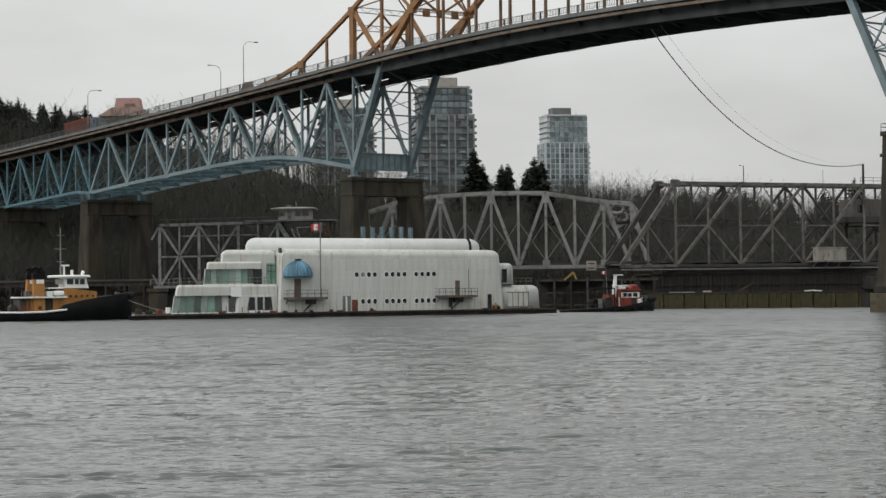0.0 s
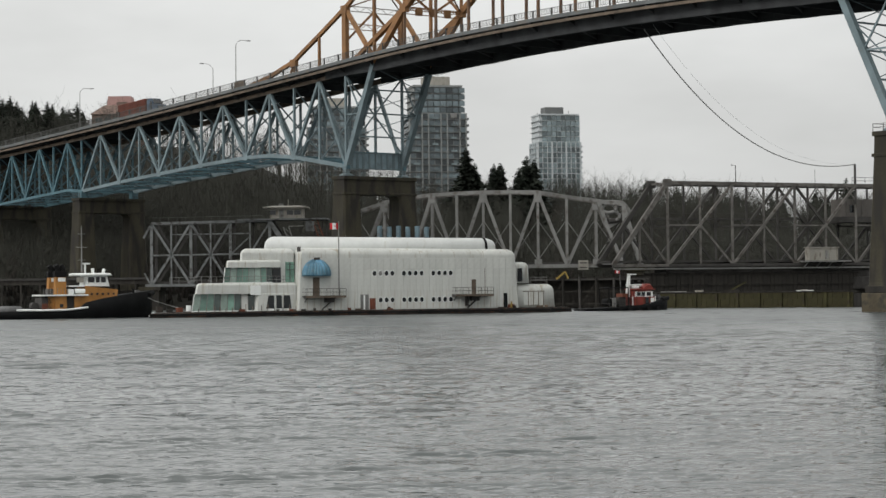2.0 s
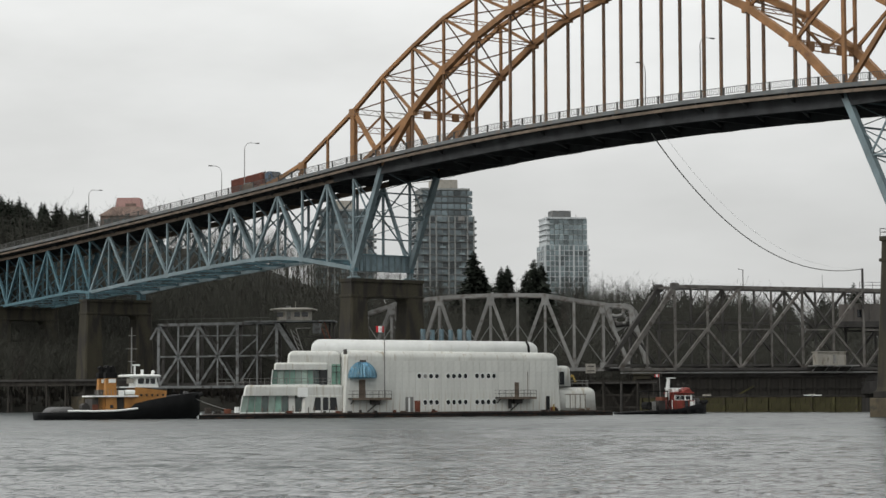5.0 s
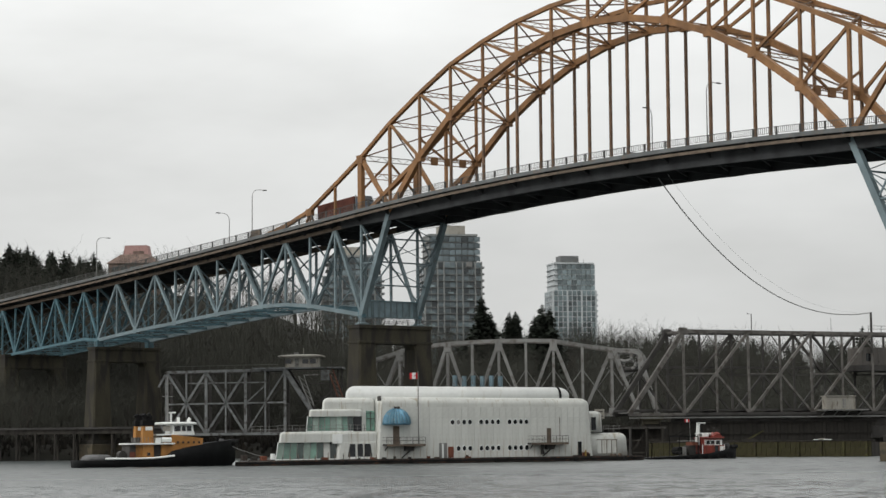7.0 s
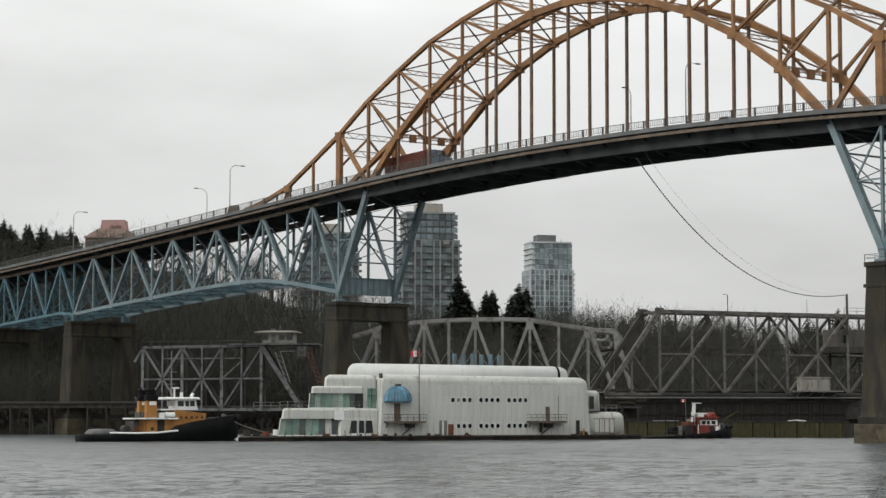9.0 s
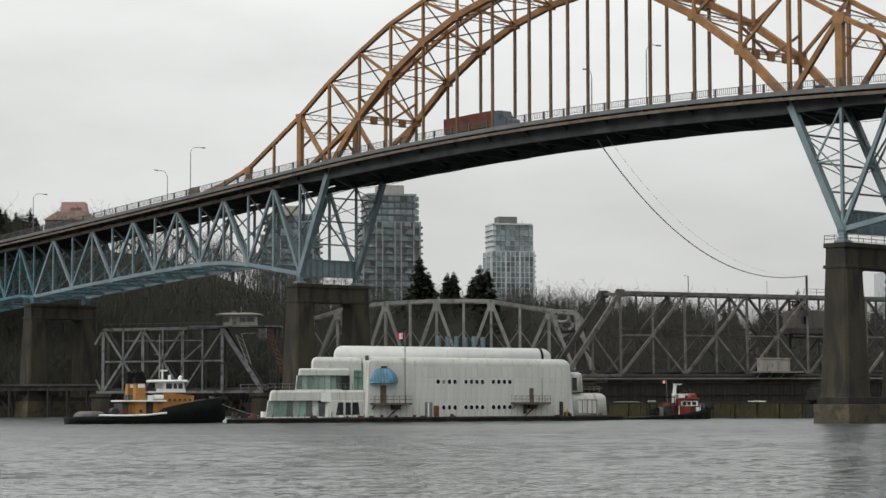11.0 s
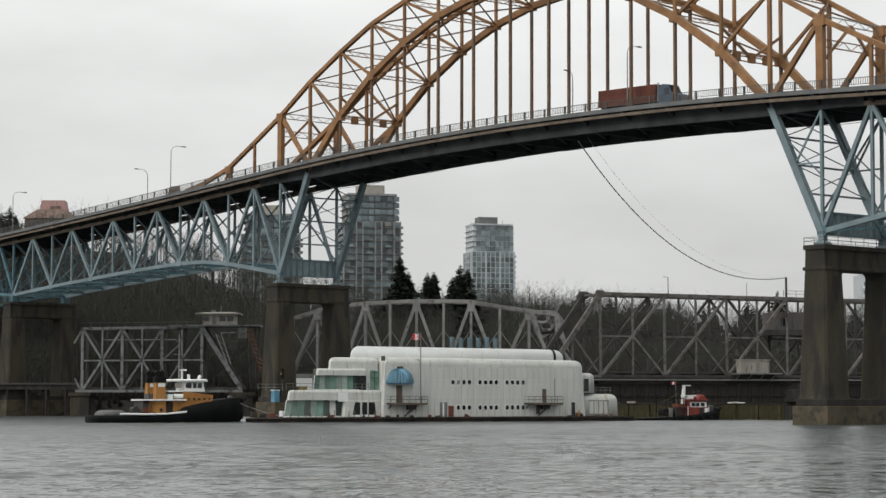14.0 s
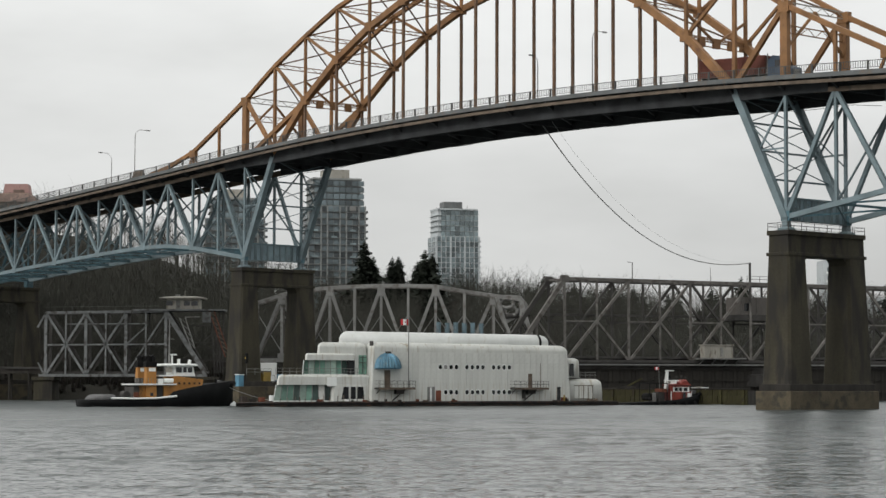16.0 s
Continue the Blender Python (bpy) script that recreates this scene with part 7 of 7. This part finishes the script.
def conifer(seed, height, boughs):
    rng = random.Random(seed)
    t = thing("conifer", pose(0, -900, -200), "dark green conifer with drooping uneven branches", "tree", "conifers beyond the bank")
    bm = bmesh.new()
    tube(bm, [(0, 0, -0.5), (0, 0, height * 0.6), (0, 0, height)], [height * 0.016, height * 0.01, 0.04], 6)
    part("trunk", bm, M_BARK, t)
    bm = bmesh.new()
    levels = int(height * 2.2)
    for i in range(levels):
        f = i / levels
        z = height * (0.12 + 0.88 * f)
        reach = height * 0.25 * (1 - f) ** 0.72 * rng.uniform(0.6, 1.25) + 0.2
        for k in range(boughs):
            a = rng.uniform(0, 2 * math.pi)
            L = reach * rng.uniform(0.55, 1.15)
            d = Vector((math.cos(a), math.sin(a), 0))
            s = Vector((-d.y, d.x, 0))
            root = Vector((0, 0, z))
            for j in range(4):
                u0, u1 = j / 4, (j + 1.25) / 4
                drop = rng.uniform(-0.25, 0.12) * L
                c0, c1 = root + d * L * u0 + Vector((0, 0, drop * u0 * u0)), root + d * L * u1 + Vector((0, 0, drop * u1 * u1 - 0.1))
                wd = (0.46 - 0.28 * u0) * L * rng.uniform(0.6, 1.2)
                ta, tb = Vector((0, 0, rng.uniform(-0.9, 0.6) * wd)), Vector((0, 0, rng.uniform(-0.9, 0.6) * wd))
                v = [bm.verts.new(q) for q in (c0 - s * wd * 0.4, c0 + s * wd * 0.4, c1 + s * wd * 0.8 + ta, c1 + d * wd * 0.5, c1 - s * wd * 0.8 + tb)]
                bm.faces.new(v)
    part("crown", bm, M_NEEDLE, t)
    return t


BARE = [bare_tree(11 + i, h) for i, h in enumerate((15.0, 17.0, 13.0, 16.0, 12.0))]
CONI = [conifer(41 + i, h, 7) for i, h in enumerate((20.0, 18.0, 22.0))]
NEAR_CONI = [conifer(61 + i, h, 18) for i, h in enumerate((20.0, 18.0, 22.0))]
used = set()


def plant(kinds, i, x, y, scale, rng):
    src = kinds[i % len(kinds)]
    m = pose(x, y, land(x, y) - 0.1, 0, 0, rng.uniform(0, 360)) @ Matrix.Diagonal((scale, scale, scale, 1))
    if src.name not in used:
        used.add(src.name)
        src.matrix_basis = m
        return src
    ob = copy_thing(src, m)
    ob.matrix_basis = m
    return ob


def woods():
    rng = random.Random(5)
    n = 0
    # dense bare wood on the far bank, thinner to the right
    for i in range(170):
        x = rng.uniform(-190, 70)
        y = shore(x) + rng.uniform(6, 120)
        if abs(x + 60) < 30 and y > shore(x) + 75 and rng.random() < 0.5:
            continue
        if x < -95 and y > shore(x) + 55:
            continue
        plant(BARE, n, x, y, rng.uniform(0.75, 1.25), rng)
        n += 1
    for i in range(60):
        x = rng.uniform(20, 260)
        y = shore(x) + rng.uniform(40, 260)
        plant(BARE, n, x, y, rng.uniform(0.8, 1.2), rng)
        n += 1
    # taller trees round the feet of the towers and behind the main pier
    for i in range(34):
        plant(BARE, n, rng.uniform(-44, 16), rng.uniform(568, 630), rng.uniform(0.85, 1.1), rng)
        n += 1
    for i in range(12):
        plant(BARE, n, rng.uniform(-46, -30), rng.uniform(575, 600), rng.uniform(1.0, 1.2), rng)
        n += 1
    # conifers on the left hill
    k = 0
    for i in range(215):
        x = rng.uniform(-226, -138)
        y = rng.uniform(612, 690)
        plant(CONI, k, x, y, rng.uniform(0.62, 0.86) * (0.88 if x < -190 else 1.0), rng)
        k += 1
    for x, y, s in ((-15.4, 590, 1.14), (-13.0, 594, 1.0), (-7.3, 592, 1.12), (-5.6, 596, 0.9), (2.2, 590, 1.15), (0.0, 594, 1.05), (4.4, 596, 0.95)):
        ob = plant(NEAR_CONI, k, x, y, s, rng)
        k += 1
    for i in range(84):
        x = rng.uniform(30, 240)
        y = rng.uniform(660, 860)
        plant(CONI, k, x, y, rng.uniform(0.6, 1.0), rng)
        k += 1


woods()


def woodland():
    """The wood's countless thin stems and twigs, too many to tell apart."""
    rng = random.Random(21)
    verts, faces = [], []

    def sliver(a, b, w):
        k = len(verts)
        verts.extend(((a[0] - w, a[1], a[2]), (a[0] + w, a[1], a[2]), (b[0] + w * 0.5, b[1], b[2]), (b[0] - w * 0.5, b[1], b[2])))
        faces.append((k, k + 1, k + 2, k + 3))

    for i in range(15000):
        x = rng.uniform(-210, 75) if i % 2 else rng.uniform(10, 230)
        y = shore(x) + 6 + rng.random() ** 1.2 * (150 if i % 2 else 210)
        if i >= 9500:
            x = rng.uniform(-190, 0)
            y = shore(x) + rng.uniform(20, 85)
        z = land(x, y)
        h = rng.uniform(5, 13) * (1.0 if i % 2 else 1.1)
        tx, ty = x + rng.uniform(-0.8, 0.8), y + rng.uniform(-0.8, 0.8)
        sliver((x, y, z - 0.2), (tx, ty, z + h), rng.uniform(0.03, 0.085))
        for k in range(14):
            u = rng.uniform(0.3, 1.0)
            a = (x + (tx - x) * u, y + (ty - y) * u, z + h * u)
            g = rng.uniform(0, 6.28)
            L = h * rng.uniform(0.1, 0.28)
            b = (a[0] + math.cos(g) * L, a[1] + math.sin(g) * L, a[2] + L * rng.uniform(0.3, 1.1))
            sliver(a, b, 0.03)
            c = (b[0] + rng.uniform(-1, 1) * L * 0.5, b[1], b[2] + L * rng.uniform(0.1, 0.7))
            sliver(b, c, 0.026)
    me = bpy.data.meshes.new("woodland")
    me.from_pydata(verts, [], faces)
    me.materials.append(M_TWIG)
    tagged(new("woodland", me), "dense brown leafless winter woodland on the bank", "woodland", kind="stuff")


woodland()


def undergrowth():
    """Brambles and brush along the water's edge, one tangled sheet of small clumps."""
    rng = random.Random(9)
    verts, faces = [], []
    for i in range(16000):
        x = rng.uniform(-210, 140)
        y = shore(x) + 2 + abs(rng.gauss(0, 1)) * 45
        z = land(x, y)
        for k in range(3):
            a = rng.uniform(0, 2 * math.pi)
            h, w = rng.uniform(0.4, 1.8), rng.uniform(0.15, 0.6)
            dx, dy = math.cos(a) * w, math.sin(a) * w
            b = len(verts)
            verts += [(x - dx, y - dy, z - 0.1), (x + dx, y + dy, z - 0.1), (x + dx * rng.uniform(0.2, 1.2), y + dy, z + h), (x - dx * rng.uniform(0, 0.8), y - dy * 0.5, z + h * rng.uniform(0.5, 1))]
            faces.append((b, b + 1, b + 2, b + 3))
    me = bpy.data.meshes.new("undergrowth")
    me.from_pydata(verts, [], faces)
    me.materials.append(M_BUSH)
    tagged(new("undergrowth", me), "brown tangled winter brush along the bank", "undergrowth", kind="stuff")


undergrowth()


# ---- what moves ----
def on_deck(s, w):
    a, b = deck_z(s + 1), deck_z(s + 15)
    tilt = math.degrees(math.atan2(b - a, 14.0))
    return BRIDGE @ pose(s, w, deck_z(s + 2) - 0.02 + 0.05, 0, -tilt, 0)


def along(rows, t):
    for (t0, s0), (t1, s1) in zip(rows, rows[1:]):
        if t <= t1:
            return s0 + (s1 - s0) * (t - t0) / (t1 - t0)
    return rows[-1][1]


def motions():
    times = [i * 0.5 for i in range(33)]
    walk(barge, [(t, barge_pose(t)) for t in times])
    walk(tug, [(t, barge_pose(t, TUG_X - 0.9 + 0.03 * (t - 14.5), TUG_Y)) for t in times])
    walk(rope, [(t, barge_pose(t, LINE_X - 0.9 + 0.03 * (t - 14.5), LINE_Y) @ pose(0, 0, 3.9, 0, 14)) for t in times])
    walk(red_tug, [(t, barge_pose(t, RED_X, RED_Y)) for t in times])
    TRUCK = ((0.0, -128.0), (3.5, -72.6), (7.0, -18.4), (9.0, 12.4), (12.5, 65.4), (14.5, 95.8), (16.0, 118.2))
    walk(truck, [(t, on_deck(along(TRUCK, t), 3.2)) for t in times])
    walk(car_a, [(t, on_deck(-24.0 + 13.9 * t, 3.4)) for t in times])
    walk(car_b, [(t, on_deck(-143.0 + 14.3 * t, 6.6)) for t in times])
    walk(water, [(t, pose(0.25 * t, -0.45 * t, 0)) for t in times])


motions()
